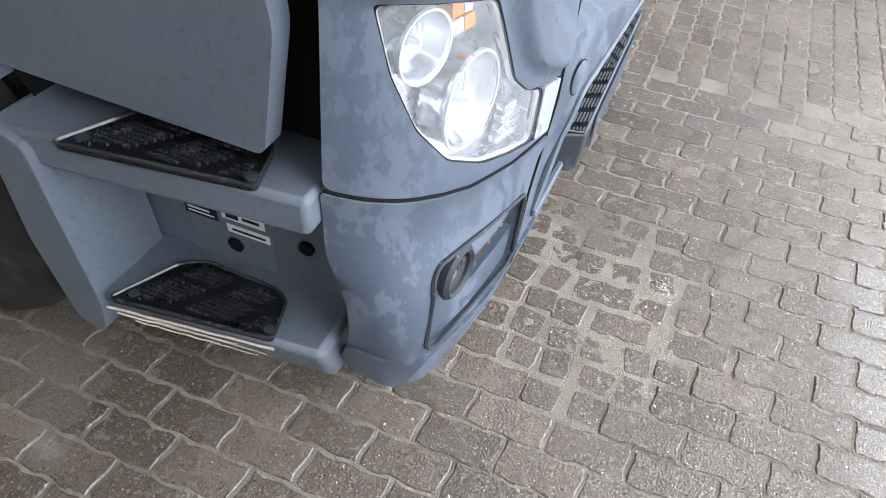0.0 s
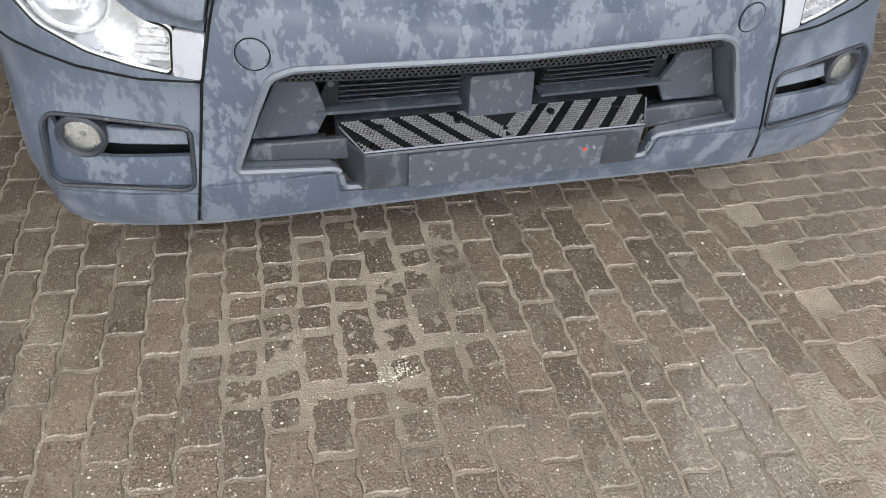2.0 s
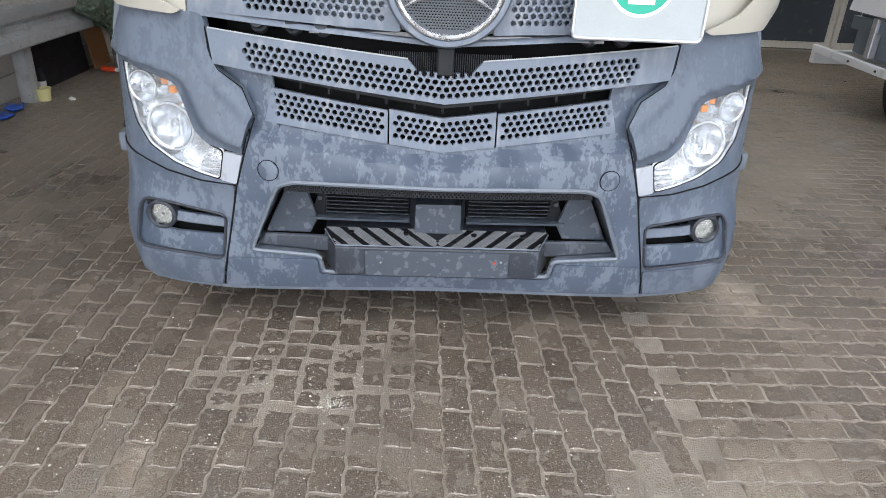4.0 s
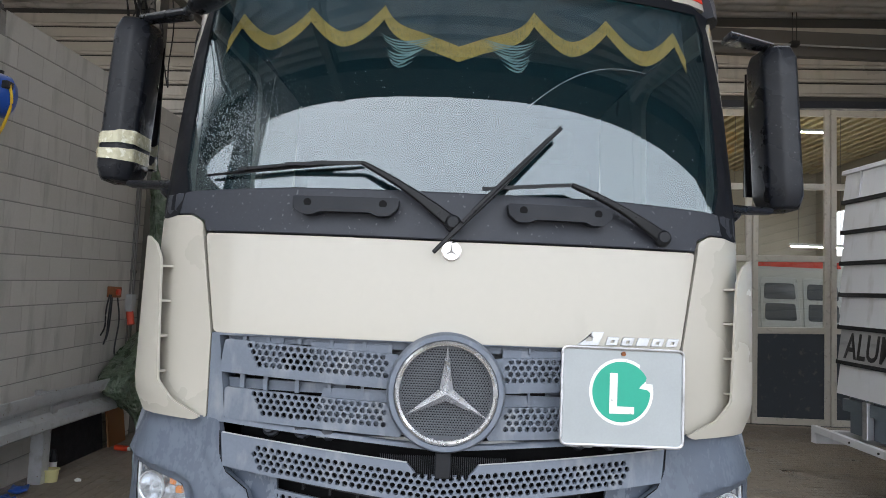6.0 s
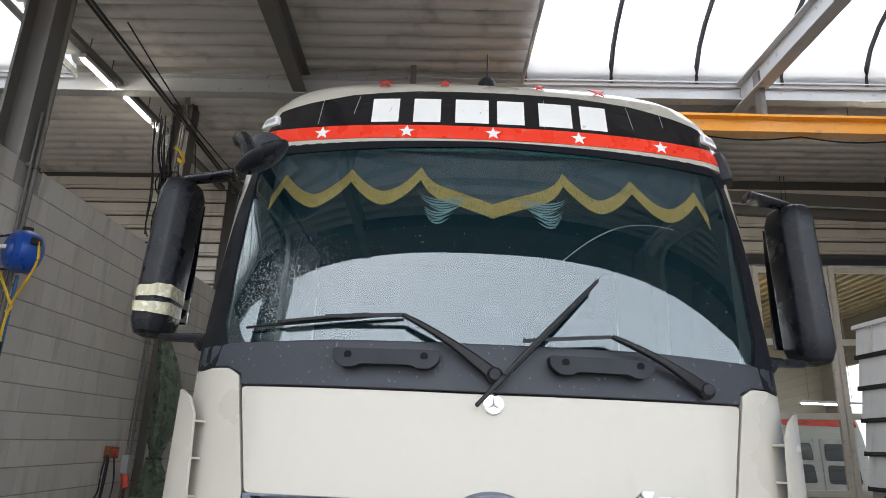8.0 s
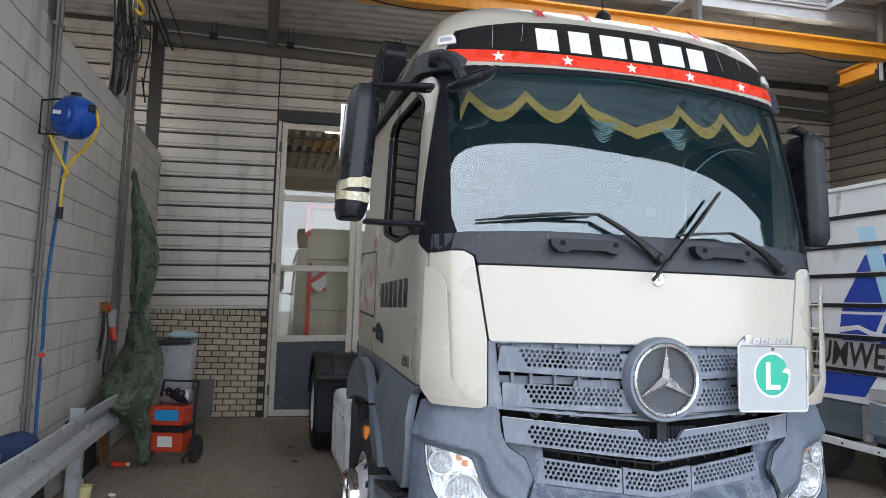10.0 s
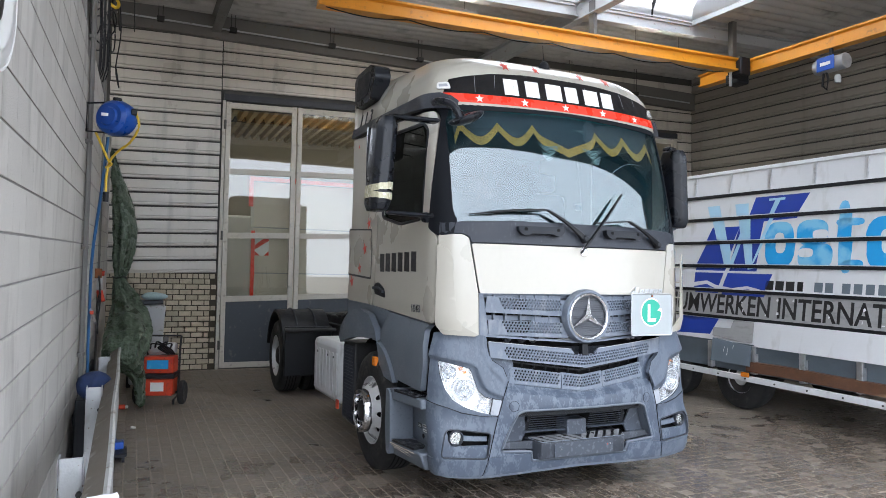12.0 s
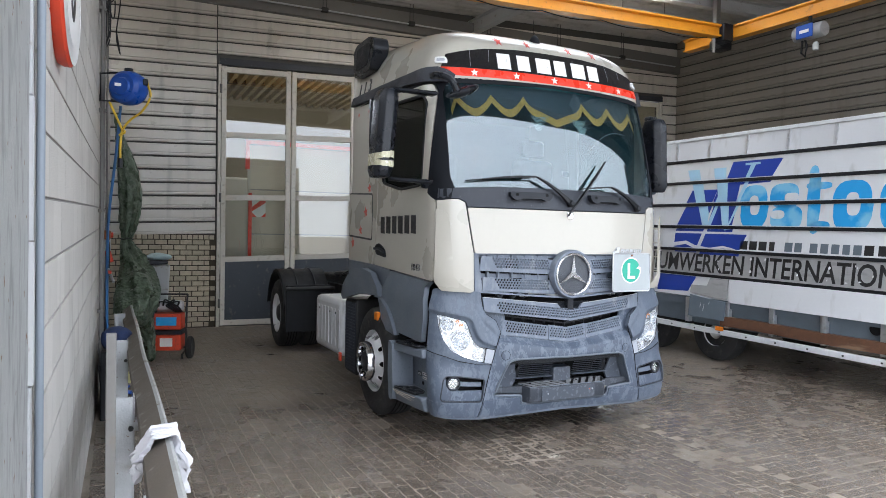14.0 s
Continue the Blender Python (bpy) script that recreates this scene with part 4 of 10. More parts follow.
skin_part("cowl", both([(0, 2.125), (0.6, 2.125), (0.98, 2.11), (1.06, 2.10), *flank([(-0.27, 2.10), (-0.27, 2.012)]), (0.99, 2.018), (0.935, 1.992), (0.925, 1.951), (0, 1.946)]), CHARCOAL, label="charcoal plastic wiper cowl", bevel=0.005)

# windscreen, its dark surround, the band above it
GLASS = both([(0, 2.122), (0.6, 2.122), (1.02, 2.106), (1.05, 2.2), (1.048, 2.90), (1.012, 2.992), (0, 3.028)])
skin_part("windscreen", GLASS, WINDSCREEN, thick=0.004, step=0.07, out=-0.006, label="dusty windscreen mirroring the pale sky").visible_shadow = False
skin_part("windscreen_seal", both([(0, 3.050), (0.9, 3.040), (1.0, 3.026), *flank([(-0.46, 3.0), (-0.405, 2.94), (-0.40, 2.06), (-0.275, 2.0)]), (1.05, 2.012), (1.03, 2.10), (1.016, 2.106), (1.046, 2.2), (1.044, 2.90), (1.008, 2.990), (0, 3.026)]), SEAL, thick=0.02, label="black windscreen surround")
HEADER = both([(0, 3.37), (0.6, 3.37), *flank([(-0.6, 3.37), (-0.6, 3.03), (-0.43, 3.03)]), (0.98, 3.035), (0, 3.054)])
skin_part("header", HEADER, CREAM, label="cream panel above the windscreen")
tailu = lambda z: US(-0.46, z) - 0.02
skin_part("black_band", both([(0, 3.347), (0.35, 3.345), (0.64, 3.325), (0.85, 3.285), (tailu(3.25), 3.25), (tailu(3.14), 3.135), (0, 3.135)]), BLACKFILM, out=0.004, thick=0.004, step=0.03, label="peeling black film band")
skin_part("red_band", both([(0, 3.134), (tailu(3.13), 3.134), (tailu(3.06), 3.062), (0, 3.062)]), RED, out=0.004, thick=0.004, step=0.03, label="red film band")
for k in range(-2, 3):
    bm = bmesh.new()
    panel(bm, star5(k * 0.381, 3.097, 0.036), P, thick=0.001, step=0.03, out=0.0058)
    part("star", bm, WHITEFILM, truck, "white star on the red band")
# the haulier's name as six plain white blocks
for k in range(6):
    a = -0.545 + k * 0.188
    bm = bmesh.new()
    panel(bm, [(a, 3.152), (a + (0.15 if k in (2, 4) else 0.122), 3.152), (a + (0.15 if k in (2, 4) else 0.122), 3.292), (a, 3.292)], P, thick=0.001, step=0.03, out=0.0058)
    part("name_block", bm, WHITEFILM, truck, "white block of the name band")
for a, b, z in ((-0.79, -0.78, 3.15), (-0.63, -0.61, 3.2), (0.64, 0.62, 3.18), (0.79, 0.78, 3.22), (0.23, 0.232, 3.14)):
    bm = bmesh.new()
    panel(bm, [(a, z), (a + 0.002, z), (b + 0.002, 3.315), (b, 3.315)], P, thick=0.001, step=0.03, out=0.0056)
    part("film_crack", bm, SIGNPLATE, truck)

# roof shell, by rings of growing height
bm = bmesh.new()
rings = []
for z in (3.10, 3.2, 3.28, 3.335, 3.37, 3.39, 3.42, 3.45, 3.48, 3.51, 3.54, 3.57, 3.6, 3.63, 3.66, 3.69, 3.72, 3.745, 3.76, 3.78):
    w, yr, a0, r, xr, la, xe = corner(z)
    us = [yr * k / 8 for k in range(9)] + [yr + la * k / 8 for k in range(1, 9)]
    xs = [xe + (-2.5 - xe) * k / 6 for k in range(1, 7)]
    off = -0.012 if z < 3.35 else 0.0
    half = [P(u, z, off) for u in us] + [Vector((x, w + off + max(0, 1.085 - w) * 0.6 * ((k + 1) / 6) ** 0.8, z)) for k, x in enumerate(xs)]
    loop = half + [Vector((p.x, -p.y, p.z)) for p in reversed(half[1:])]
    rings.append([bm.verts.new(p) for p in loop])
for a, b in zip(rings, rings[1:]):
    for k in range(len(a) - 1):
        bm.faces.new((a[k], a[k + 1], b[k + 1], b[k]))
    bm.faces.new((a[-1], a[0], b[0], b[-1]))
bm.faces.new(rings[-1])
part("roof", bm, CREAM, truck, "cream aerodynamic roof")
for y, sx in ((-0.5, 1), (-0.22, 0.8), (0.22, 0.8), (0.5, 1)):
    bm = bmesh.new()
    panel(bm, star5(y, 3.412, 0.040 * sx), lambda u, v, d: P(u, 3.402 + 1.35 * (v - 3.412), d) + Vector((0, 0, d)), thick=0.002, step=0.02, out=0.013)
    part("roof_star", bm, STARRED, truck, "red star film on the roof edge")
for s in (-1, 1):
    bm = bmesh.new()
    c = P(s * 1.03, 3.195)
    panel(bm, rounded([(s * 1.03 - 0.055, 3.165), (s * 1.03 + 0.055, 3.165), (s * 1.03 + 0.045, 3.225), (s * 1.03 - 0.045, 3.225)], 0.02), P, thick=0.03, step=0.03, out=0.02)
    lamp = part("roof_lamp", bm, WHITEFILM, truck, "white roof marker lamp", bevel=0.008)
    bm = bmesh.new()
    panel(bm, rounded([(s * 1.03 - 0.034, 3.184), (s * 1.03 + 0.034, 3.184), (s * 1.03 + 0.03, 3.208), (s * 1.03 - 0.03, 3.208)], 0.008), P, thick=0.002, step=0.03, out=0.0215)
    part("lens", bm, MARKER, lamp, "grey lens")
bm = bmesh.new()
turned(bm, [(0.05, -0.03), (0.048, 0.01), (0.03, 0.04), (0.012, 0.055), (0.004, 0.06), (0.0022, 0.2), (0, 0.21)], (-0.62, -0.01, 3.52), (-0.12, 0, 1), 14)
part("antenna", bm, DARK, truck, "black roof antenna")

# flank: door with window, rear side panel, rear wall
WIN = [(-0.53, 2.14), (-0.50, 2.84), (-0.58, 2.905), (-1.36, 2.95), (-1.46, 2.89), (-1.47, 2.22), (-1.0, 2.13)]
DOORP = [(-0.285, 1.345), (-0.285, 2.0), (-0.41, 2.07), (-0.41, 2.9), (-0.46, 2.985), (-1.675, 3.06), (-1.675, 1.425)]
SIDEP = [(-1.69, 1.425), (-1.69, 3.06), (-2.5, 3.1), (-2.5, 1.45)]
for s in (-1, 1):
    side = flip if s < 0 else (lambda q: q)
    door = skin_part("cab_door", rounded(side(flank(DOORP)), 0.03), CREAM, [rounded(side(flank(WIN)), 0.06)], thick=0.05, label="cream cab door", bevel=0.006)
    skin_part("window", rounded(side(flank(WIN)), 0.06), SIDEGLASS if s < 0 else DULLGLASS, thick=0.004, out=-0.02, label="dark side window", parent=door).visible_shadow = False
    bm = bmesh.new()
    lp = [P(p.x, p.y, -0.004) for p in rounded(side(flank(WIN)), 0.06)]
    tube(bm, lp, 0.014, 6, closed=True)
    part("window_seal", bm, DARK, door, "black window seal")
    skin_part("side_panel", rounded(side(flank(SIDEP)), 0.02), CREAM, thick=0.05, label="cream rear side panel", bevel=0.004)
    skin_part("locker_flap", rounded(side(flank([(-1.76, 1.68), (-1.76, 2.12), (-2.47, 2.16), (-2.47, 1.72)])), 0.03), CREAM, thick=0.006, out=0.004, label="cream locker flap", bevel=0.002)
    skin_part("flap_gap", rounded(side(flank([(-1.745, 1.66), (-1.745, 2.135), (-2.485, 2.175), (-2.485, 1.7)])), 0.03), DARK, thick=0.002, out=0.001)
    # dark rail over the door, sweeping round to the front
    skin_part("roof_rail", side([*flank([(-2.52, 3.12), (-2.52, 3.215), (-1.6, 3.185), (-0.9, 3.15), (-0.45, 3.13)]), *([(0.98, 3.10), (0.93, 3.06), (0.95, 3.0)] if s < 0 else []), *flank([(-0.45, 3.0), (-0.9, 3.05), (-1.6, 3.09)])]), CHARCOAL, thick=0.05, out=0.035, label="charcoal rail over the door", bevel=0.01)
    # door handle, star decals, number
    skin_part("handle_cup", rounded(side(flank([(-1.33, 1.50), (-1.36, 1.58), (-1.52, 1.64), (-1.64, 1.62), (-1.62, 1.53)])), 0.04), DARK, thick=0.02, out=0.006, label="dark recessed door handle", parent=door, bevel=0.006)
    bm = bmesh.new()
    tube(bm, [P(u, z, 0.02) for u, z in side(flank([(-1.35, 1.555), (-1.48, 1.585), (-1.62, 1.585)]))], 0.014, 8)
    part("handle", bm, CHARCOAL, door)
for x, z, r in ((-1.83, 2.19, 0.06), (-1.93, 1.95, 0.065), (-2.09, 1.765, 0.06), (-2.34, 1.635, 0.065), (-1.95, 2.99, 0.03), (-2.28, 3.0, 0.03)):
    bm = bmesh.new()
    c = US(x, z)
    panel(bm, star5(-c, z, r, 100), P, thick=0.001, step=0.2, out=0.0065)
    part("side_star", bm, STARRED, truck, "red star film on the cab side")
for k in range(6):
    bm = bmesh.new()
    a = -1.49 + k * 0.152
    zz = 1.815 - 0.0 * k
    panel(bm, flip(flank([(a + 0.108, zz - 0.085), (a + 0.108, zz + 0.075), (a, zz + 0.08), (a, zz - 0.08)])), P, thick=0.001, step=0.1, out=0.003)
    part("side_name_block", bm, BLACKLET, truck, "black block of the door name")
lettering("1843", 0.085, 0.003, Matrix.Translation((-0.72, -1.168, 1.415)) @ pose(0, 0, 0, 90, 0, 0), MODELNO, "model_number", truck, "dull silver model number", squeeze=1.15)
for k, ch in enumerate("113"):
    lettering(ch, 0.19, 0.004, Matrix.Translation((-2.40 + 0.155 * k, -1.112, 3.215)) @ pose(0, 0, 0, 80, 0, 0), BLACKLET, "fleet_digit", truck, "black digit of the fleet number", squeeze=1.0)
bm = bmesh.new()
box(bm, -2.53, -1.13, 1.35, -2.47, 1.13, 3.6)
part("rear_wall", bm, CREAM, truck, "cream cab rear wall", bevel=0.03)
bm = bmesh.new()
box(bm, -2.5, -1.1, 1.28, -0.35, 1.1, 1.36)
part("cab_floor", bm, DARK, truck)
bm = bmesh.new()
panel(bm, rounded([(-2.46, 3.24), (-1.98, 3.24), (-1.82, 3.50), (-1.86, 3.64), (-1.98, 3.70), (-2.4, 3.70), (-2.5, 3.62)], 0.05), lambda u, v, d: Vector((u, -0.98 - d, 3.42 + 0.75 * (v - 3.24))), thick=0.16, step=0.2, out=0.16)
part("air_intake", bm, MIRRORPL, truck, "black plastic air intake on the roof side", bevel=0.03)
bm = bmesh.new()
panel(bm, rounded([(-2.4, 3.32), (-2.04, 3.32), (-1.92, 3.52), (-1.98, 3.62), (-2.36, 3.62)], 0.05), lambda u, v, d: Vector((u, -1.14 - d, 3.42 + 0.75 * (v - 3.24))), thick=0.01, step=0.2, out=0.008)
part("intake_cover", bm, DARK, truck, bevel=0.006)

# rear-view mirrors on two arms
for s in (-1, 1):
    c = Vector((-0.64, s * 1.465, 2.56))
    bm = bmesh.new()
    prof = [tuple(q) for q in rounded([(-0.118, -0.07), (-0.108, 0.08), (-0.03, 0.13), (0.07, 0.13), (0.118, 0.07), (0.122, -0.09), (0.06, -0.105), (-0.07, -0.108)], 0.016, 3)]
    NP = len(prof)
    rows = []
    for k in range(13):
        t = k / 12
        z = -0.365 + 0.73 * t
        f = 1 - 0.22 * (max(0, abs(2 * t - 1) - 0.80) / 0.20) ** 2
        rows.append([bm.verts.new(c + Vector((0.02 * (t - 0.5) + py * f, s * (px * f * 0.72 + 0.05 * (0.5 - t)), z))) for px, py in prof])
    for a, b in zip(rows, rows[1:]):
        for k in range(NP):
            bm.faces.new((a[k], a[(k + 1) % NP], b[(k + 1) % NP], b[k]))
    bm.faces.new(rows[0][::-1])
    bm.faces.new(rows[-1])
    mir = part("mirror", bm, MIRRORPL, truck, "charcoal mirror housing", bevel=0.02)
    bm = bmesh.new()
    box(bm, c.x - 0.112, c.y - 0.09, 2.27, c.x - 0.106, c.y + 0.09, 2.86)
    part("mirror_glass", bm, CHROME, mir, smooth=False)
    for z0, z1, e in ((2.935, 2.875, "mirror_arm_top"), (2.185, 2.15, "mirror_arm_bottom")):
        bm = bmesh.new()
        rows = []
        for k in range(7):
            t = k / 6
            q = Vector((-0.36 - 0.24 * t, s * (1.12 + 0.31 * t), z0 + (z1 - z0) * (1 - t)))
            h, wd = (0.017 - 0.003 * t), (0.05 - 0.015 * t)
            rows.append([bm.verts.new(q + Vector((a * wd, 0, b * h))) for a, b in ((-1, -1), (1, -1), (1, 1), (-1, 1))])
        for a, b in zip(rows, rows[1:]):
            for k in range(4):
                bm.faces.new((a[k], a[(k + 1) % 4], b[(k + 1) % 4], b[k]))
        bm.faces.new(rows[0][::-1])
        bm.faces.new(rows[-1])
        part(e.rsplit("_", 1)[0], bm, MIRRORPL, truck, "charcoal mirror arm", bevel=0.012)
    bm = bmesh.new()
    turned(bm, [(0.0, -0.04), (0.04, -0.035), (0.055, -0.01), (0.055, 0.015), (0.035, 0.03), (0, 0.035)], (-0.43, s * 1.165, 2.15), (0.3, s * 0.2, 1), 14)
    part("mirror_foot", bm, MIRRORPL, truck)
    if s < 0:
        # torn strips of tape wound round the housing
        for zt, h, tw in ((2.37, 0.055, 0.012), (2.31, 0.05, -0.008)):
            bm = bmesh.new()
            lo = [bm.verts.new(c + Vector((py * 1.04, s * (px * 0.745 + 0.05 * (0.5 - (zt - c.z + 0.365) / 0.73)), zt - c.z - h / 2 + tw * math.sin(k * 0.22)))) for k, (px, py) in enumerate(prof)]
            hi = [bm.verts.new(v.co + Vector((0, 0, h + 0.006 * math.sin(k * 0.35)))) for k, v in enumerate(lo)]
            for k in range(NP):
                bm.faces.new((lo[k], lo[(k + 1) % NP], hi[(k + 1) % NP], hi[k]))
            part("tape_strip", bm, MASKTAPE, mir, "torn yellowish packing tape", smooth=False)
# kerb mirror at the upper corner
bm = bmesh.new()
bmesh.ops.create_uvsphere(bm, u_segments=20, v_segments=12, radius=1)
ax = Vector((0.158, 0.21, 0.075)).normalized()
mid = Vector((0.75, -0.45, -0.3))
mid = (mid - ax * mid.dot(ax)).normalized()
nrm = ax.cross(mid)
for v in bm.verts:
    a, b, c = v.co
    v.co = Vector((-0.18, -0.968, 2.888)) + ax * 0.142 * a + mid * 0.082 * b + nrm * (0.052 if c > 0 else 0.026) * c
part("kerb_mirror", bm, MIRRORPL, truck, "black kerb mirror")
bm = bmesh.new()
tube(bm, curve_pts([(-0.47, -1.10, 3.05), (-0.34, -1.12, 3.03), (-0.22, -1.06, 2.98), (-0.17, -1.01, 2.87)], 5), 0.03, 8)
part("kerb_mirror_arm", bm, MIRRORPL, truck)

# wipers and grab handles on the cowl
def strip_along(pts, w, h):
    """A flat bar along points; w is one width or one for each point."""
    bm = bmesh.new()
    ws = w if isinstance(w, (list, tuple)) else [w] * len(pts)
    pts = [Vector(p) for p in pts]
    rows = []
    for i, p in enumerate(pts):
        d = (pts[min(i + 1, len(pts) - 1)] - pts[max(i - 1, 0)]).normalized()
        n = Vector((1, 0, 0.1)).normalized()
        sd = d.cross(n).normalized()
        rows.append([bm.verts.new(p + sd * a * ws[i] / 2 + n * b * h / 2) for a, b in ((-1, -1), (1, -1), (1, 1), (-1, 1))])
    for a, b in zip(rows, rows[1:]):
        for k in range(4):
            bm.faces.new((a[k], a[(k + 1) % 4], b[(k + 1) % 4], b[k]))
    bm.faces.new(rows[0][::-1])
    bm.faces.new(rows[-1])
    return bm


def wiper(pivot, mid, blade_a, blade_b, lift, join, blade):
    a = [P(pivot[0] + (mid[0] - pivot[0]) * t, pivot[1] + (mid[1] - pivot[1]) * t + 0.012 * math.sin(math.pi * t), 0.03 + 0.03 * math.sin(1.6 * t)) for t in [1.06 * k / 8 - 0.06 for k in range(9)]]
    w = part("wiper", strip_along(a, [0.044, 0.046, 0.042, 0.034, 0.029, 0.026, 0.024, 0.021, 0.017], 0.022), BLACKGLOSS, truck, "black wiper arm", bevel=0.006)
    bm = bmesh.new()
    turned(bm, [(0.028, -0.03), (0.03, 0.02), (0.02, 0.035), (0, 0.038)], P(pivot[0], pivot[1], 0.02), (1, 0, 0.1), 12)
    part("wiper_hub", bm, DARK, w)
    part("wiper_rod", strip_along([P(mid[0], mid[1], 0.055), P((mid[0] + join[0]) / 2, (mid[1] + join[1]) / 2, 0.05), P(join[0], join[1], 0.045)], 0.012, 0.010), BLACKGLOSS, w)
    n = 14
    pts = [P(blade_a[0] + (blade_b[0] - blade_a[0]) * k / n, blade_a[1] + (blade_b[1] - blade_a[1]) * k / n, lift) for k in range(n + 1)]
    b = part("wiper_blade", strip_along(pts, [blade * (0.35 + 0.65 * math.sin(math.pi * min(max(k / n, 0.08), 0.92)) ** 0.6) for k in range(n + 1)], 0.016), BLACKGLOSS, w, "black wiper blade", bevel=0.003)
    up = [p + Vector((0.02, 0, 0.006)) for p in pts[3:12]]
    part("blade_bridge", strip_along(up, 0.010, 0.010), BLACKGLOSS, b)


wiper((0.0, 2.005), (-0.335, 2.215), (-0.93, 2.165), (-0.34, 2.225), 0.02, (-0.62, 2.205), 0.013)
wiper((0.775, 1.99), (0.42, 2.165), (-0.065, 1.895), (0.385, 2.385), 0.06, (0.10, 2.135), 0.024)
for s in (-1, 1):
    bm = bmesh.new()
    y = s * 0.385
    loop = [(-0.192, 2.086), (0.192, 2.086), (0.188, 2.046), (0.155, 2.018), (0.112, 2.018), (0.09, 2.030), (-0.09, 2.030), (-0.112, 2.018), (-0.155, 2.018), (-0.188, 2.046)]
    panel(bm, rounded([(y + u, z) for u, z in loop], 0.012), P, thick=0.05, step=0.05, out=0.052)
    hd = part("grab_handle", bm, HANDLE, truck, "black plastic grab handle", bevel=0.018)
    for k in (-0.135, 0.135):
        bm = bmesh.new()
        cyl(bm, P(y + k, 2.062, 0.050), P(y + k, 2.062, 0.0535), 0.0145, 14)
        part("handle_screw", bm, BLACKHOLE, hd)

# badge, name plate blocks on the flap
bm = bmesh.new()
turned(bm, [(0.036, 0), (0.036, 0.008), (0.031, 0.010), (0.031, 0.006), (0, 0.006)], P(0, 1.905, 0), (1, 0, 0), 20)
bg = part("flap_badge", bm, CHROME, truck, "small round chrome badge")
bm = bmesh.new()
for k in range(3):
    a = radians(90 + 120 * k)
    tip = Vector((0.012, 0.03 * math.cos(a), 0.03 * math.sin(a)))
    l, r = (Vector((0.008, 0.005 * math.cos(a + t), 0.005 * math.sin(a + t))) for t in (1.05, -1.05))
    o = P(0, 1.905, 0)
    bm.faces.new([bm.verts.new(o + q) for q in (Vector((0.014, 0, 0)), r, tip)])
    bm.faces.new([bm.verts.new(o + q) for q in (Vector((0.014, 0, 0)), tip, l)])
part("badge_star", bm, PALESTEEL, bg, smooth=False)
for k in range(6):
    bm = bmesh.new()
    a, w, h = (0.465, 0.075, 0.048) if k == 0 else (0.508 + k * 0.058, 0.044, 0.030)
    panel(bm, [(a, 1.590), (a + w, 1.590), (a + w + h * 0.45, 1.590 + h), (a + w * 0.45 + h * 0.45, 1.590 + h)] if k == 0 else [(a, 1.592), (a + w, 1.592), (a + w + h * 0.4, 1.592 + h), (a + h * 0.4, 1.592 + h)], P, [[(a + w * q + 0.006, 1.592 + h * v) for q, v in ((0.3, 0.25), (0.62, 0.25), (0.68, 0.6), (0.4, 0.6))]] if k != 3 else [], thick=0.008, step=0.1, out=0.008)
    part("name_plate_block", bm, ALU, truck, "silver block of the type plate", bevel=0.002)

# interior: lining, dash, seats, wheel, curtain with gold fringe
bm = bmesh.new()
box(bm, -2.44, -1.08, 1.37, -2.40, 1.08, 3.2)
part("cab_back_lining", bm, CABTRIM, truck, smooth=False)
bm = bmesh.new()
box(bm, -2.4, -1.06, 3.06, -0.5, 1.06, 3.09)
part("headliner", bm, CABTRIM, truck, smooth=False)
bm = bmesh.new()
panel(bm, both([(0, 2.10), (0.95, 2.09), (0.95, 1.5), (0, 1.5)]), lambda u, z, d: P(u, z, d - 0.07), thick=0.3, step=0.12)
part("dashboard", bm, DASH, truck, "grey dashboard", bevel=0.03)
bm = bmesh.new()
box(bm, -0.62, -0.9, 2.05, -0.35, 0.9, 2.13)
part("dash_shelf", bm, CABTRIM, truck, "pale dash shelf", bevel=0.03)
for y in (-0.58, 0.58):
    bm = bmesh.new()
    box(bm, -1.55, y - 0.25, 1.7, -1.05, y + 0.25, 1.88)
    st = part("seat", bm, CLOTH_DARK, truck, "dark cab seat", bevel=0.05)
    bm = bmesh.new()
    box(bm, -1.62, y - 0.24, 1.85, -1.46, y + 0.24, 2.55, pose(-0.0, 0, 0, 0, 0, 0))
    part("seat_back", bm, CLOTH_DARK, st, bevel=0.06)
    bm = bmesh.new()
    box(bm, -1.6, y - 0.14, 2.58, -1.5, y + 0.14, 2.76)
    part("head_rest", bm, CLOTH_DARK, st, bevel=0.04)
bm = bmesh.new()
tube(bm, [Vector((-0.82 - 0.13 * math.sin(a) * 0.6, 0.56 + 0.22 * math.cos(a), 2.03 + 0.2 * math.sin(a) * 0.8)) for a in [k * math.tau / 24 for k in range(24)]], 0.016, 8, closed=True)
part("steering_wheel", bm, DARK, truck)


def swag(y):
    """Height of the curtain's lower hem: hung scallops with a point in the middle."""
    y = abs(y)
    if y < 0.31:
        t = y / 0.31
        return 2.735 + 0.085 * math.sin(t * math.pi / 2) + 0.10 * t ** 7
    if y < 0.93:
        t = ((y - 0.31) / 0.31) % 1.0
        return 2.92 - 0.125 * (1 - abs(2 * t - 1) ** 1.7) - 0.03 * (y - 0.31)
    return 2.895 - 2.4 * (y - 0.93)


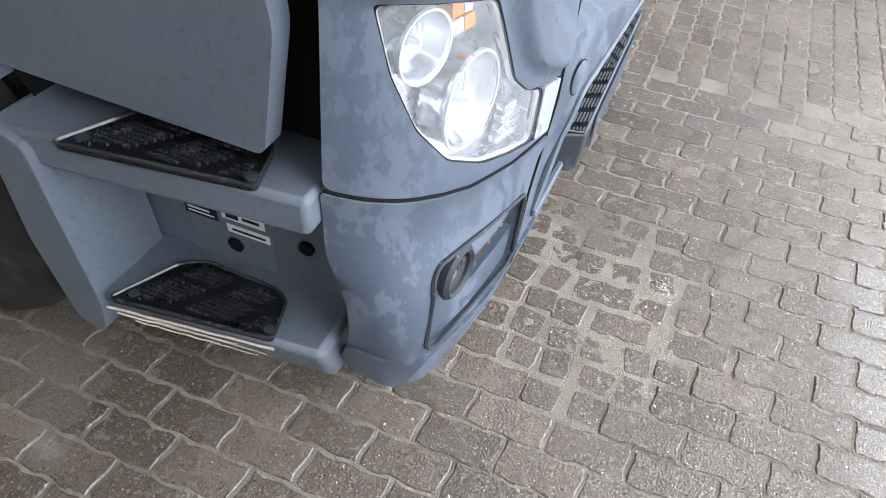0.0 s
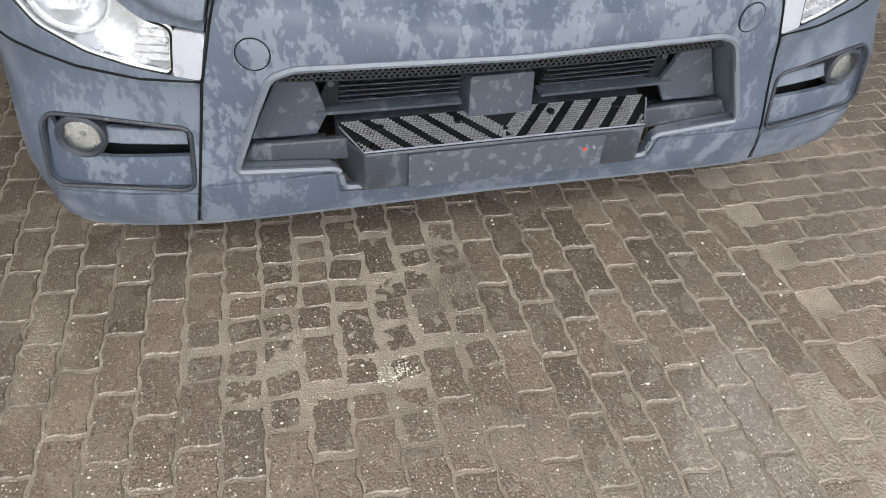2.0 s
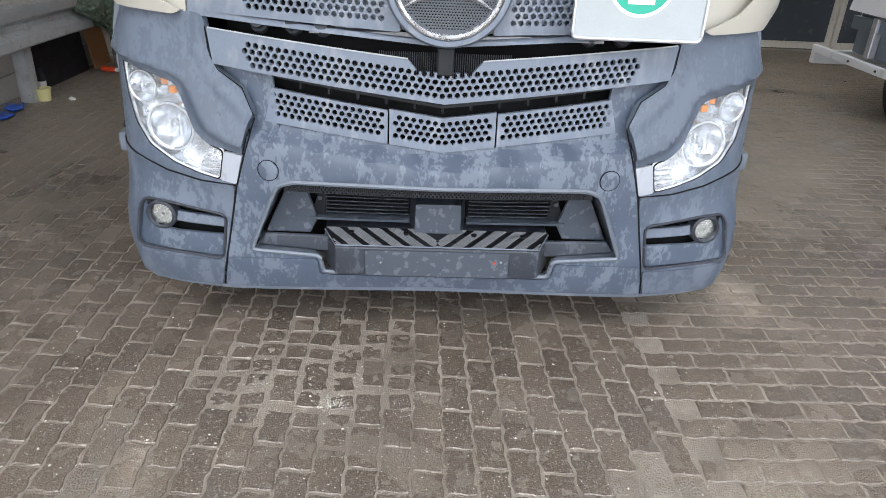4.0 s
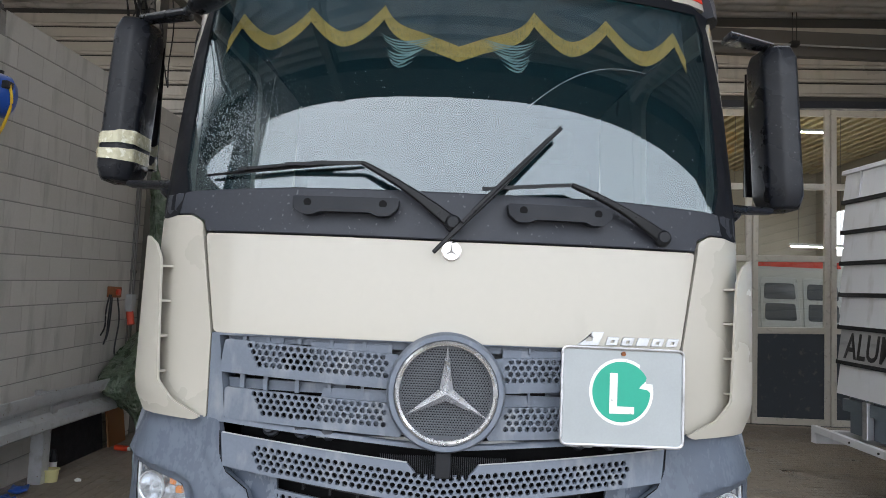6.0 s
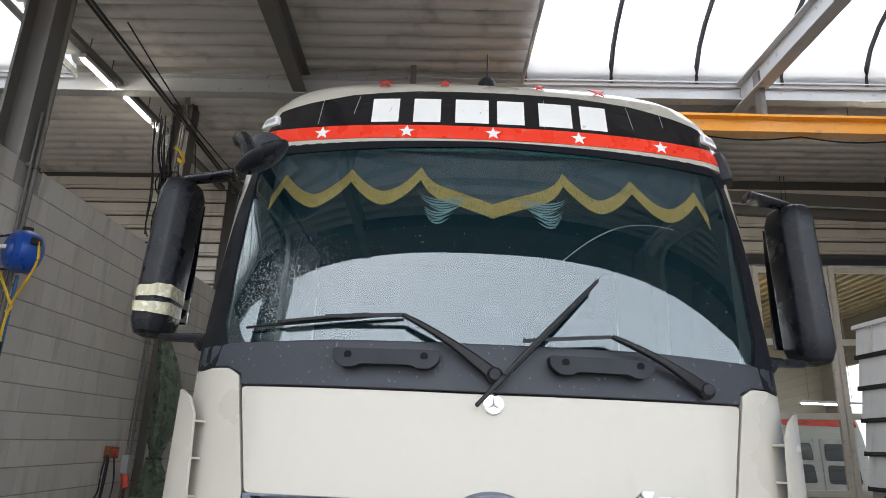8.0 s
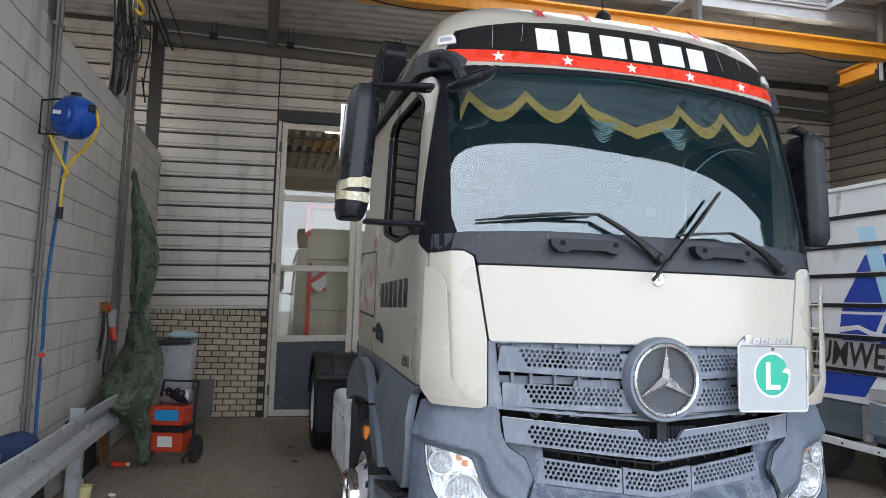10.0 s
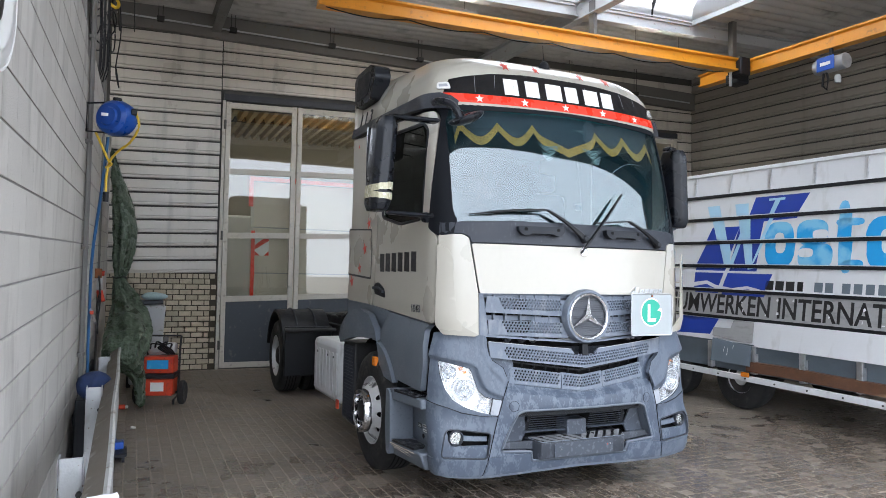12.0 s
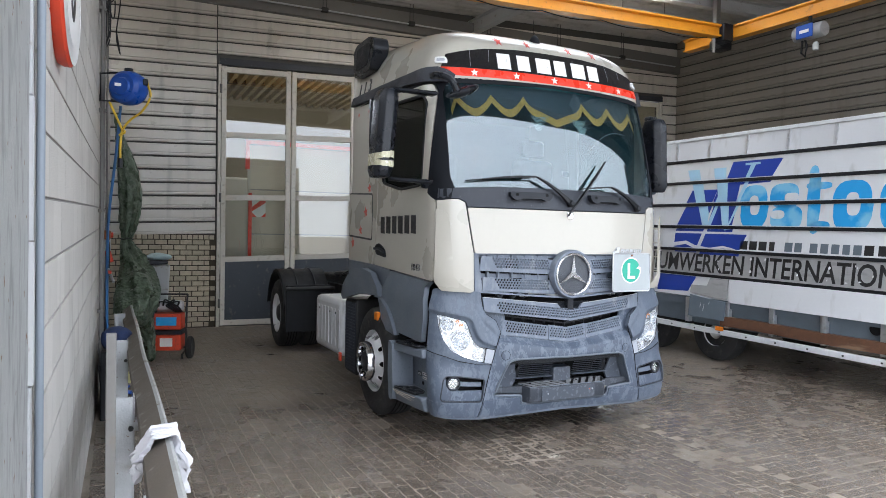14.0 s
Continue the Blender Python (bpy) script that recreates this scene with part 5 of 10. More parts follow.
ys = [-0.98 + 1.96 * k / 240 for k in range(241)]
CURT = lambda u, z, d: P(u, z, d - 0.06 - 0.002 * math.sin(u * 46))
skin_part("curtain", [(0.98, 3.02), (-0.98, 3.02)] + [(y, swag(y)) for y in ys], CURTAIN, skin=CURT, thick=0.004, step=0.05, label="dark blue window valance")
skin_part("fringe", [(y, swag(y) + 0.012) for y in reversed(ys)] + [(y, swag(y) - 0.056 - 0.003 * (k % 2)) for k, y in enumerate(ys)], GOLD, skin=CURT, thick=0.004, step=0.03, out=0.006, label="gold fringe along the valance")
for s in (-1, 1):
    for k in range(10):
        bm = bmesh.new()
        w = (1, 1.15, 0.95, 1.1, 0.9)[k % 5]
        ya, yb = 0.317 - 0.0045 * k - (0.02 if k in (3, 4) else 0), 0.088 + 0.011 * k * w
        z0 = 2.772 - 0.0125 * k
        pts = [(s * (ya + (yb - ya) * t), z0 - 0.034 * math.sin(math.pi * t ** 0.8) + 0.012 * (1 - t) ** 3) for t in [j / 8 for j in range(9)]]
        lp = [(y, z + 0.0065 * math.sin(math.pi * j / 8)) for j, (y, z) in enumerate(pts)] + [(y, z - 0.002 * math.sin(math.pi * j / 8)) for j, (y, z) in list(reversed(list(enumerate(pts))))[1:-1]]
        panel(bm, lp, P, thick=0.001, step=0.2, out=-0.012)
        part("feather_sticker", bm, FEATHER, truck, "pale feather-shaped window sticker", smooth=False)
skin_part("tint_strip", both([(0, 3.025), (0.95, 2.998), (0.95, 2.984)] + [(0.93 - 0.93 * k / 40, 2.984 + 0.02 * k / 40 + 0.012 * (0.5 + 0.5 * math.sin(k * 2.3)) + 0.008 * (1 - 0.93)) for k in range(41)]), TEAL, thick=0.001, step=0.1, out=-0.013, label="worn teal tint strip")
bm = bmesh.new()
panel(bm, [(-0.04, 2.235), (0.03, 2.235), (0.03, 2.285), (-0.04, 2.285)], P, thick=0.002, step=0.1, out=-0.014)
part("window_sticker", bm, CABTRIM, truck, "small square window sticker", smooth=False)

# dried drops and dust flecks on the glass
dr = random.Random(31)
vs, fs = [], []
for k in range(2300):
    if k < 2000:
        a = dr.gauss(0, 1)
        u, z = -0.84 + 0.10 * dr.gauss(0, 1) + 0.04 * a, 2.34 + 0.10 * a
    else:
        u, z = dr.uniform(-0.95, 0.95), dr.uniform(2.14, 2.75)
    if not (-1.0 < u < 1.0 and 2.13 < z < 2.9):
        continue
    r = dr.uniform(0.0006, 0.0021)
    o = len(vs)
    for q in range(5):
        a = q * math.tau / 5 + k
        vs.append(P(u + r * math.cos(a), z + r * 1.3 * math.sin(a), -0.0045))
    fs.append([o + q for q in range(5)])
me = bpy.data.meshes.new("dried_spray")
me.from_pydata(vs, [], fs)
me.materials.append(SIGNPLATE)
fl = new("dried_spray", me)
fl.parent = truck
tagged(fl, "dried drops on the windscreen", kind="stuff")


bm = bmesh.new()
tube(bm, [P(u, z, -0.0045) for u, z in [(0.27 + 0.49 * t, 2.477 + 0.30 * t - 0.11 * t * t + 0.05 * math.sin(math.pi * t)) for t in [k / 20 for k in range(21)]]], 0.0011, 4)
part("wiper_scratch", bm, SIGNPLATE, truck, "fine curved scratch on the windscreen")


# ---- grille, bumper, lamps ----
def perforation(u0, u1, rows, zline, pitch=0.0255, r=0.0098, rowh=0.0215, keep=None):
    """Round holes in staggered rows that follow the line zline(u)."""
    out = []
    for i in range(rows):
        u = u0 + (pitch / 2 if i % 2 else 0)
        while u < u1:
            c = (u, zline(u) + i * rowh)
            if keep is None or keep(*c):
                out.append(hexagon(*c, r, 7, 0.3))
            u += pitch
    return out


# flat near-black sheet in place of the shade behind the grille
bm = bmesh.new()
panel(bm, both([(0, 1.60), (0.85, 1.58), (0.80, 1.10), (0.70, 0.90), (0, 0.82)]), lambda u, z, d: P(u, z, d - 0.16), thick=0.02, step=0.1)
part("grille_back", bm, BLACKHOLE, truck, "dark sheet for the shade behind the grille")
skin_part("grille_surround", both([(0, 1.577), (0.866, 1.577), (0.862, 1.262), (0.0, 1.20)]), GRILLE, [both([(0, 1.57), (0.835, 1.568), (0.795, 1.275), (0.0, 1.215)])], thick=0.10, step=0.05, label="grey upper grille frame")
# horizontal tie bars seen in the gaps
for z, d in ((1.395, -0.05), (1.565, -0.04)):
    skin_part("grille_web", both([(0, z + 0.014), (0.82, z + 0.018), (0.82, z - 0.018), (0, z - 0.022)]), GRILLE, out=d, thick=0.02)
for s in (-1, 1):
    side = (lambda q: q) if s > 0 else flip
    for zt, zb, zi, n0 in ((1.557, 1.438, 1.476, 0.735), (1.385, 1.275, 1.306, 0.70)):
        slope = 0.035
        loop = [(0.17, zt - 0.028), (0.81 if zt > 1.5 else 0.80, zt), (0.825 if zt > 1.5 else 0.795, zb), (0.15, zb - 0.032)]
        hl = perforation(0.215, n0, 4, lambda u: zi - 0.022 + slope * (u - 0.2), keep=lambda u, z: u < n0 - 0.6 * (zt - z) * 0.9)
        skin_part("grille_slat", rounded(side(loop), 0.012), GRILLE, [flip(h) if s < 0 else h for h in hl], thick=0.016, step=0.06, out=0.004, label="grey perforated grille slat")
    for lp in ([(0.2, 1.56), (0.5, 1.56), (0.48, 1.45), (0.2, 1.44)], [(0.2, 1.40), (0.44, 1.40), (0.47, 1.28), (0.2, 1.27)], [(0.6, 1.57), (0.74, 1.57), (0.66, 1.46), (0.6, 1.46)]):
        skin_part("slat_back", side(lp), GRILLE, out=-0.026, thick=0.006, step=0.1)
    for y in (0.30, 0.42, 0.54, 0.66, 0.75):
        for z0, z1 in ((1.375, 1.43), (1.548, 1.575)):
            bm = bmesh.new()
            a, b = P(s * y - 0.005, z0, -0.02), P(s * y + 0.005, z1, -0.05)
            box(bm, min(a.x, b.x), min(a.y, b.y), z0, max(a.x, b.x), max(a.y, b.y), z1)
            part("grille_rib", bm, GRILLE, truck, smooth=False)
    # dark sheet painting the shade in the slat gap
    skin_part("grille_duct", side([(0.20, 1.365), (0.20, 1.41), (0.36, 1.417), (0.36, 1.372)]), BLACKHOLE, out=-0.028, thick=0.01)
# the lower grille bar, bent down to a point in the middle, with a pale edge
VB = lambda u: 1.015 + 0.108 * abs(u)
barh = perforation(-0.67, 0.66, 4, lambda u: VB(u) + 0.027, keep=lambda u, z: abs(u) < 0.69 - 0.4 * (1.2 - z) and z < 1.148 + 0.086 * abs(u) - (0.035 if abs(u) < 0.125 else 0))
skin_part("grille_bar", both([(0, 1.118), (0.09, 1.12), (0.125, 1.158), (0.80, 1.222), (0.785, 1.108), (0, 1.015)]), GRILLE, barh, thick=0.02, step=0.06, out=0.006, label="grey perforated grille bar", bevel=0.0)
for s in (-1, 1):
    bm = bmesh.new()
    tube(bm, [P(s * (0.125 + 0.67 * k / 10), 1.160 + 0.0945 * 0.67 * k / 10 + 0.001, 0.005) for k in range(11)], 0.0024, 6)
    part("bar_edge", bm, PALESTEEL, truck, "pale edge of the grille bar")
# engine parts seen through the gap above the bar
bm = bmesh.new()
tube(bm, [P(-0.46 + k * 0.1, 1.228 + 0.004 * (k % 2), -0.035) for k in range(11)], 0.008, 6)
part("engine_pipe", bm, PALESTEEL, truck, "dull metal engine pipe")
bm = bmesh.new()
tube(bm, [P(-0.48 + k * 0.1, 1.246, -0.06) for k in range(11)], 0.006, 6)
part("engine_pipe", bm, PALESTEEL, truck, "dull metal engine pipes")
for y in (-0.64, -0.52, -0.42, 0.5, 0.62):
    bm = bmesh.new()
    turned(bm, [(0.0, 0.0), (0.03, 0.0), (0.03, 0.03), (0.022, 0.035), (0.022, 0.06), (0, 0.06)], P(y, 1.232, -0.07), (1, 0, 0.4), 10)
    part("engine_cap", bm, CHARCOAL, truck)
bm = bmesh.new()
for k in range(-30, 31):
    p = P(k * 0.0075, 1.13, -0.05)
    box(bm, p.x, p.y - 0.001, 1.09, p.x + 0.012, p.y + 0.001, 1.175)
tagged(part("cooler_core", bm, CHARCOAL, truck, "dark finned cooler core", smooth=False), kind="stuff")
bm = bmesh.new()
box(bm, -0.05, -0.028, 1.11, 0.0, 0.028, 1.2)
part("bonnet_latch", bm, DARK, truck, bevel=0.005)
# three lower perforated panels
LB = lambda u: 0.832 + 0.128 * abs(u)
for u0, u1, e in ((-0.188, 0.188, 0), (0.194, 0.632, 1), (-0.632, -0.194, -1)):
    loop = [(u1, LB(u1) + 0.002), (u1 - 0.03 * (e == 1), LB(u1) + 0.125), (0, 0.955), (u0 + 0.03 * (e == -1), LB(u0) + 0.125), (u0, LB(u0) + 0.002), (0, 0.834)] if e == 0 else [(u1, LB(u1) + 0.002), (u1 - 0.03 * (e == 1), LB(u1) + 0.118), (u0 + 0.03 * (e == -1), LB(u0) + 0.118), (u0, LB(u0) + 0.002)]
    h = perforation(u0 + 0.022, u1 - 0.015, 4, lambda u: LB(u) + 0.036, keep=lambda u, z: abs(u) < 0.60)
    skin_part("grille_panel", loop, GRILLE, h, skin=lambda u, z, d: P(u, z, d - 0.045), thick=0.015, step=0.06, label="grey perforated lower grille panel")
for k in range(-5, 6):
    bm = bmesh.new()
    y = k * 0.1
    p = P(y, 1.0, -0.1)
    box(bm, p.x - 0.01, y - 0.004, LB(y) + 0.13, p.x + 0.02, y + 0.004, LB(y) + 0.20)
    part("grille_rib", bm, DARK, truck, smooth=False)
skin_part("grille_web", both([(0, 0.992), (0.62, 1.072), (0.62, 1.062), (0, 0.982)]), DARK, out=-0.075, thick=0.02)

# bumper: middle with the intake, ends with fog lamps, cheeks with headlights
INTAKE = rounded(both([(0, 0.716), (0.53, 0.716), (0.585, 0.695), (0.62, 0.62), (0.702, 0.426), (0.445, 0.408), (0.436, 0.335), (0.0, 0.335)]), 0.02)
skin_part("bumper", both([(0, 0.831), (0.648, 0.913), (0.672, 0.908), (0.734, 0.688), (0.828, 0.238), (0.4, 0.245), (0, 0.262)]), GREY, [INTAKE], skin=PC, thick=0.03, step=0.024, label="blue-grey bumper with dried water marks", bevel=0.006)
skin_part("bumper_lip", both([(0, 0.275), (0.4, 0.262), (0.828, 0.25), (1.05, 0.262), *flank([(-0.27, 0.29), (-0.27, 0.27)]), (1.1, 0.256), (1.0, 0.243), (0.8, 0.226), (0, 0.245)]), GRILLE, thick=0.03, out=0.006, label="pale lower edge of the bumper", bevel=0.006)
# raised bead round the intake
bm = bmesh.new()
tube(bm, [PC(p.x, p.y, 0.003) for p in INTAKE], 0.009, 6, closed=True)
part("intake_bead", bm, GREY_CLEAN, truck)
for s in (-1, 1):
    bm = bmesh.new()
    c = PC(s * 0.613, 0.752, 0)
    q = PC(s * 0.613, 0.752, 0.006)
    turned(bm, [(0.036, 0), (0.036, 0.003), (0.032, 0.0045), (0.0, 0.0055)], c, q - c, 24)
    part("tow_cap", bm, GREY, truck, "round towing-eye cap")
    bm = bmesh.new()
    turned(bm, [(0.0395, 0.001), (0.0395, 0.0015), (0.037, 0.0015), (0.037, 0.001)], c, q - c, 24, close=True)
    part("cap_gap", bm, BLACKHOLE, truck)
# inside the intake
bm = bmesh.new()
rows = [[bm.verts.new(PC(p.x, p.y, d)) for p in INTAKE] for d in (-0.02, -0.17)]
for k, p in enumerate(INTAKE):
    j = (k + 1) % len(INTAKE)
    if max(p.y, INTAKE[j].y) > 0.42:
        bm.faces.new((rows[0][k], rows[0][j], rows[1][j], rows[1][k]))
part("intake_lining", bm, GREY_CLEAN, truck, "blue-grey inner wall of the intake")
# dark backing, the intake's inner shade as colour
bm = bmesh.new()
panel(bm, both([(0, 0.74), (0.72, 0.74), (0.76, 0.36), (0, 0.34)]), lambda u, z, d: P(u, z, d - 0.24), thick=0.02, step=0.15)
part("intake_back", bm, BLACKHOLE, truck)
skin_part("intake_mesh_frame", both([(0, 0.712), (0.55, 0.708), (0.57, 0.672), (0, 0.672)]), DARK, [hexagon(-0.55 + 0.0142 * (k + 0.5 * (j % 2)), 0.679 + 0.0085 * j, 0.0042, 5) for j in range(4) for k in range(77)], out=-0.02, thick=0.008, step=0.1, label="fine black mesh strip")
for s in (-1, 1):
    side = (lambda q: q) if s > 0 else flip
    cheek = [(0.50, 0.672), (0.575, 0.672), (0.605, 0.60), (0.66, 0.47), (0.49, 0.47), (0.46, 0.53)]
    skin_part("intake_cheek", side(cheek), SENSOR, out=-0.07, thick=0.02, label="dark intake side panel", bevel=0.004)
    # STEPBAR's darker tone puts the recess's shade into the sill's colour.
    skin_part("intake_sill", side([(0.41, 0.475), (0.655, 0.48), (0.69, 0.436), (0.41, 0.41)]), STEPBAR, out=-0.03, thick=0.02, label="intake sill darkened for its shade", bevel=0.005)
    skin_part("cooler_bracket", side([(0.43, 0.655), (0.455, 0.655), (0.49, 0.54), (0.43, 0.54)]), DARK, out=-0.09, thick=0.03, bevel=0.003)
    bm = bmesh.new()
    p = P(s * 0.452, 0.625, -0.09)
    cyl(bm, p, p + Vector((0.008, 0, 0)), 0.009, 10)
    part("bracket_bolt", bm, CHARCOAL, truck)
    for k in range(6):
        z = 0.548 + k * 0.0185
        bm = bmesh.new()
        rows = [[bm.verts.new(P(s * u, z + dz, -0.105 + dd)) for u in (0.115, 0.22, 0.32, 0.43)] for dz, dd in ((0, 0), (0.007, 0.016), (0.011, 0.016), (0.007, 0.0))]
        for a, b in zip(rows, rows[1:] + rows[:1]):
            for j in range(3):
                bm.faces.new((a[j], a[j + 1], b[j + 1], b[j]))
        part("cooler_slat", bm, SENSOR, truck)
    skin_part("cooler_frame", side([(0.11, 0.53), (0.49, 0.533), (0.49, 0.543), (0.11, 0.54)]), SENSOR, out=-0.06, thick=0.05)
bm = bmesh.new()
panel(bm, rounded([(-0.088, 0.47), (0.088, 0.47), (0.086, 0.605), (-0.086, 0.605)], 0.01), lambda u, v, d: Vector((-0.105 + d, u * (1 + 2.2 * max(0, -d)), v)), thick=0.12, step=0.04)
part("sensor_cover", bm, SENSOR, truck, "square dark grey sensor cover", bevel=0.006)
# step bar with diagonal tread bands, standing proud of the intake
bm = bmesh.new()
prof = [(-0.24, 0.478), (-0.134, 0.488), (-0.004, 0.467), (-0.010, 0.36), (-0.020, 0.342), (-0.24, 0.342)]
rows = []
for y, f in ((-0.436, -0.105), (-0.382, 0.0), (0.382, 0.0), (0.436, -0.105)):
    rows.append([bm.verts.new((min(x, x + f) if x > -0.2 else x, y, z)) for x, z in prof])
for a, b in zip(rows, rows[1:]):
    for k in range(6):
        bm.faces.new((a[k], a[(k + 1) % 6], b[(k + 1) % 6], b[k]))
bm.faces.new(rows[0][::-1])
bm.faces.new(rows[-1])
plate_top = bmesh.new()
panel(plate_top, [(-0.432, 0.0), (-0.432, 0.02), (-0.382, 0.124), (0.382, 0.124), (0.432, 0.02), (0.432, 0.0)][::-1], lambda u, v, d: Vector((-0.132 + v, u, 0.4905 - v * 0.16 + d)), thick=0.004, step=0.2, out=0.0)
stepbar = part("step_bar", bm, STEPBAR, truck, "dark front step bar with tread bands and plate holder", bevel=0.006)
part("tread_plate", plate_top, BLACKGLOSS, stepbar, "black tread plate", smooth=False)
TREAD = lambda u, v, d: Vector((-0.132 + v, u, 0.4905 - v * 0.16 + d))
for s in (-1, 1):
    for k in range(6):
        bm = bmesh.new()
        for j in range(15):
            v = 0.006 + j * 0.0080
            for c in range(5):
                u = 0.058 + k * 0.078 + c * 0.0098 - 0.85 * (v - 0.02)
                if not 0.004 < u < 0.426 - max(0, v - 0.02) * 0.48:
                    continue
                o = TREAD(s * u, v, 0.0)
                box(bm, o.x - 0.0020, o.y - 0.0040, o.z - 0.002, o.x + 0.0020, o.y + 0.0040, o.z + 0.0038)
        part("tread_band", bm, TREADMETAL, stepbar, "grey ribbed tread band", smooth=False)
bm = bmesh.new()
tube(bm, [TREAD(u, v, 0.002) for u, v in ((-0.432, 0.02), (-0.382, 0.124), (0.382, 0.124), (0.432, 0.02))], 0.0028, 5)
part("tread_edge", bm, GRILLE, stepbar, "pale worn tread edge")
for y in (-0.33, -0.12, 0.14, 0.33):
    bm = bmesh.new()
    cyl(bm, TREAD(y, 0.04, 0), TREAD(y, 0.04, 0.008), 0.011, 8)
    part("tread_bolt", bm, BLACKHOLE, stepbar)
bm = bmesh.new()
panel(bm, rounded([(-0.27, 0.352), (0.27, 0.352), (0.27, 0.458), (-0.27, 0.458)], 0.006), lambda u, v, d: Vector((-0.005 + 0.03 * (v - 0.36) + d, u, v)), thick=0.004, step=0.2, out=0.004)
part("plate_holder", bm, SENSOR, stepbar, "empty number plate holder", bevel=0.002)
for y, z, m in ((-0.212, 0.412, ALU), (0.215, 0.42, REDBOX), (0.24, 0.424, ALU)):
    bm = bmesh.new()
    cyl(bm, (-0.004, y, z), (0.006, y, z - 0.002), 0.0045, 8)
    part("plate_screw", bm, m, stepbar)

HEADL = [(1.17, 1.085), (1.05, 1.062), (0.935, 1.03), (0.912, 0.97), (0.878, 0.87), (0.83, 0.825), (0.776, 0.806), (0.797, 0.697), (0.88, 0.715), (0.97, 0.745), (1.06, 0.80), (1.12, 0.88), (1.155, 0.98)]
MARK = [(0.772, 0.806), (0.706, 0.796), (0.735, 0.688), (0.793, 0.698)]
CHEEK = [(0.815, 1.265), (0.95, 1.283), (1.05, 1.287), *flank([(-0.285, 1.287), (-0.285, 0.792)]), (1.1, 0.752), (1.0, 0.715), (0.87, 0.69), (0.74, 0.682), (0.708, 0.80), (0.676, 0.915), (0.655, 0.945), (0.69, 1.03), (0.77, 1.085), (0.80, 1.14), (0.806, 1.225)]
FOG = [(1.125, 0.565), (1.10, 0.595), (1.0, 0.592), (0.785, 0.562), (0.80, 0.45), (0.812, 0.378), (1.13, 0.40), (1.15, 0.42)]


def rolled(u, z, line):
    """How far a rolled edge along the line stands out at u, z."""
    best = 1.0
    for (a, b), (c, d) in zip(line, line[1:]):
        k = min(max(((u - a) * (c - a) + (z - b) * (d - b)) / ((c - a) ** 2 + (d - b) ** 2), 0), 1)
        best = min(best, math.hypot(u - a - k * (c - a), z - b - k * (d - b)))
    return 0.020 * math.exp(-(best / 0.028) ** 2)


def shoulder(u, z, line):
    """A shoulder that swells down to a sharp crease along the line and falls back below it."""
    best, above = 1.0, True
    for (a, b), (c, d) in zip(line, line[1:]):
        k = min(max(((u - a) * (c - a) + (z - b) * (d - b)) / ((c - a) ** 2 + (d - b) ** 2), 0), 1)
        r = math.hypot(u - a - k * (c - a), z - b - k * (d - b))
        if r < best:
            best, above = r, (c - a) * (z - b) - (d - b) * (u - a) < 0
    fade = min(max((1.262 - z) / 0.03, 0), 1)
    return (0.024 * max(0, 1 - best / 0.13) * fade) if above else 0.024 * math.exp(-(best / 0.017) ** 2)


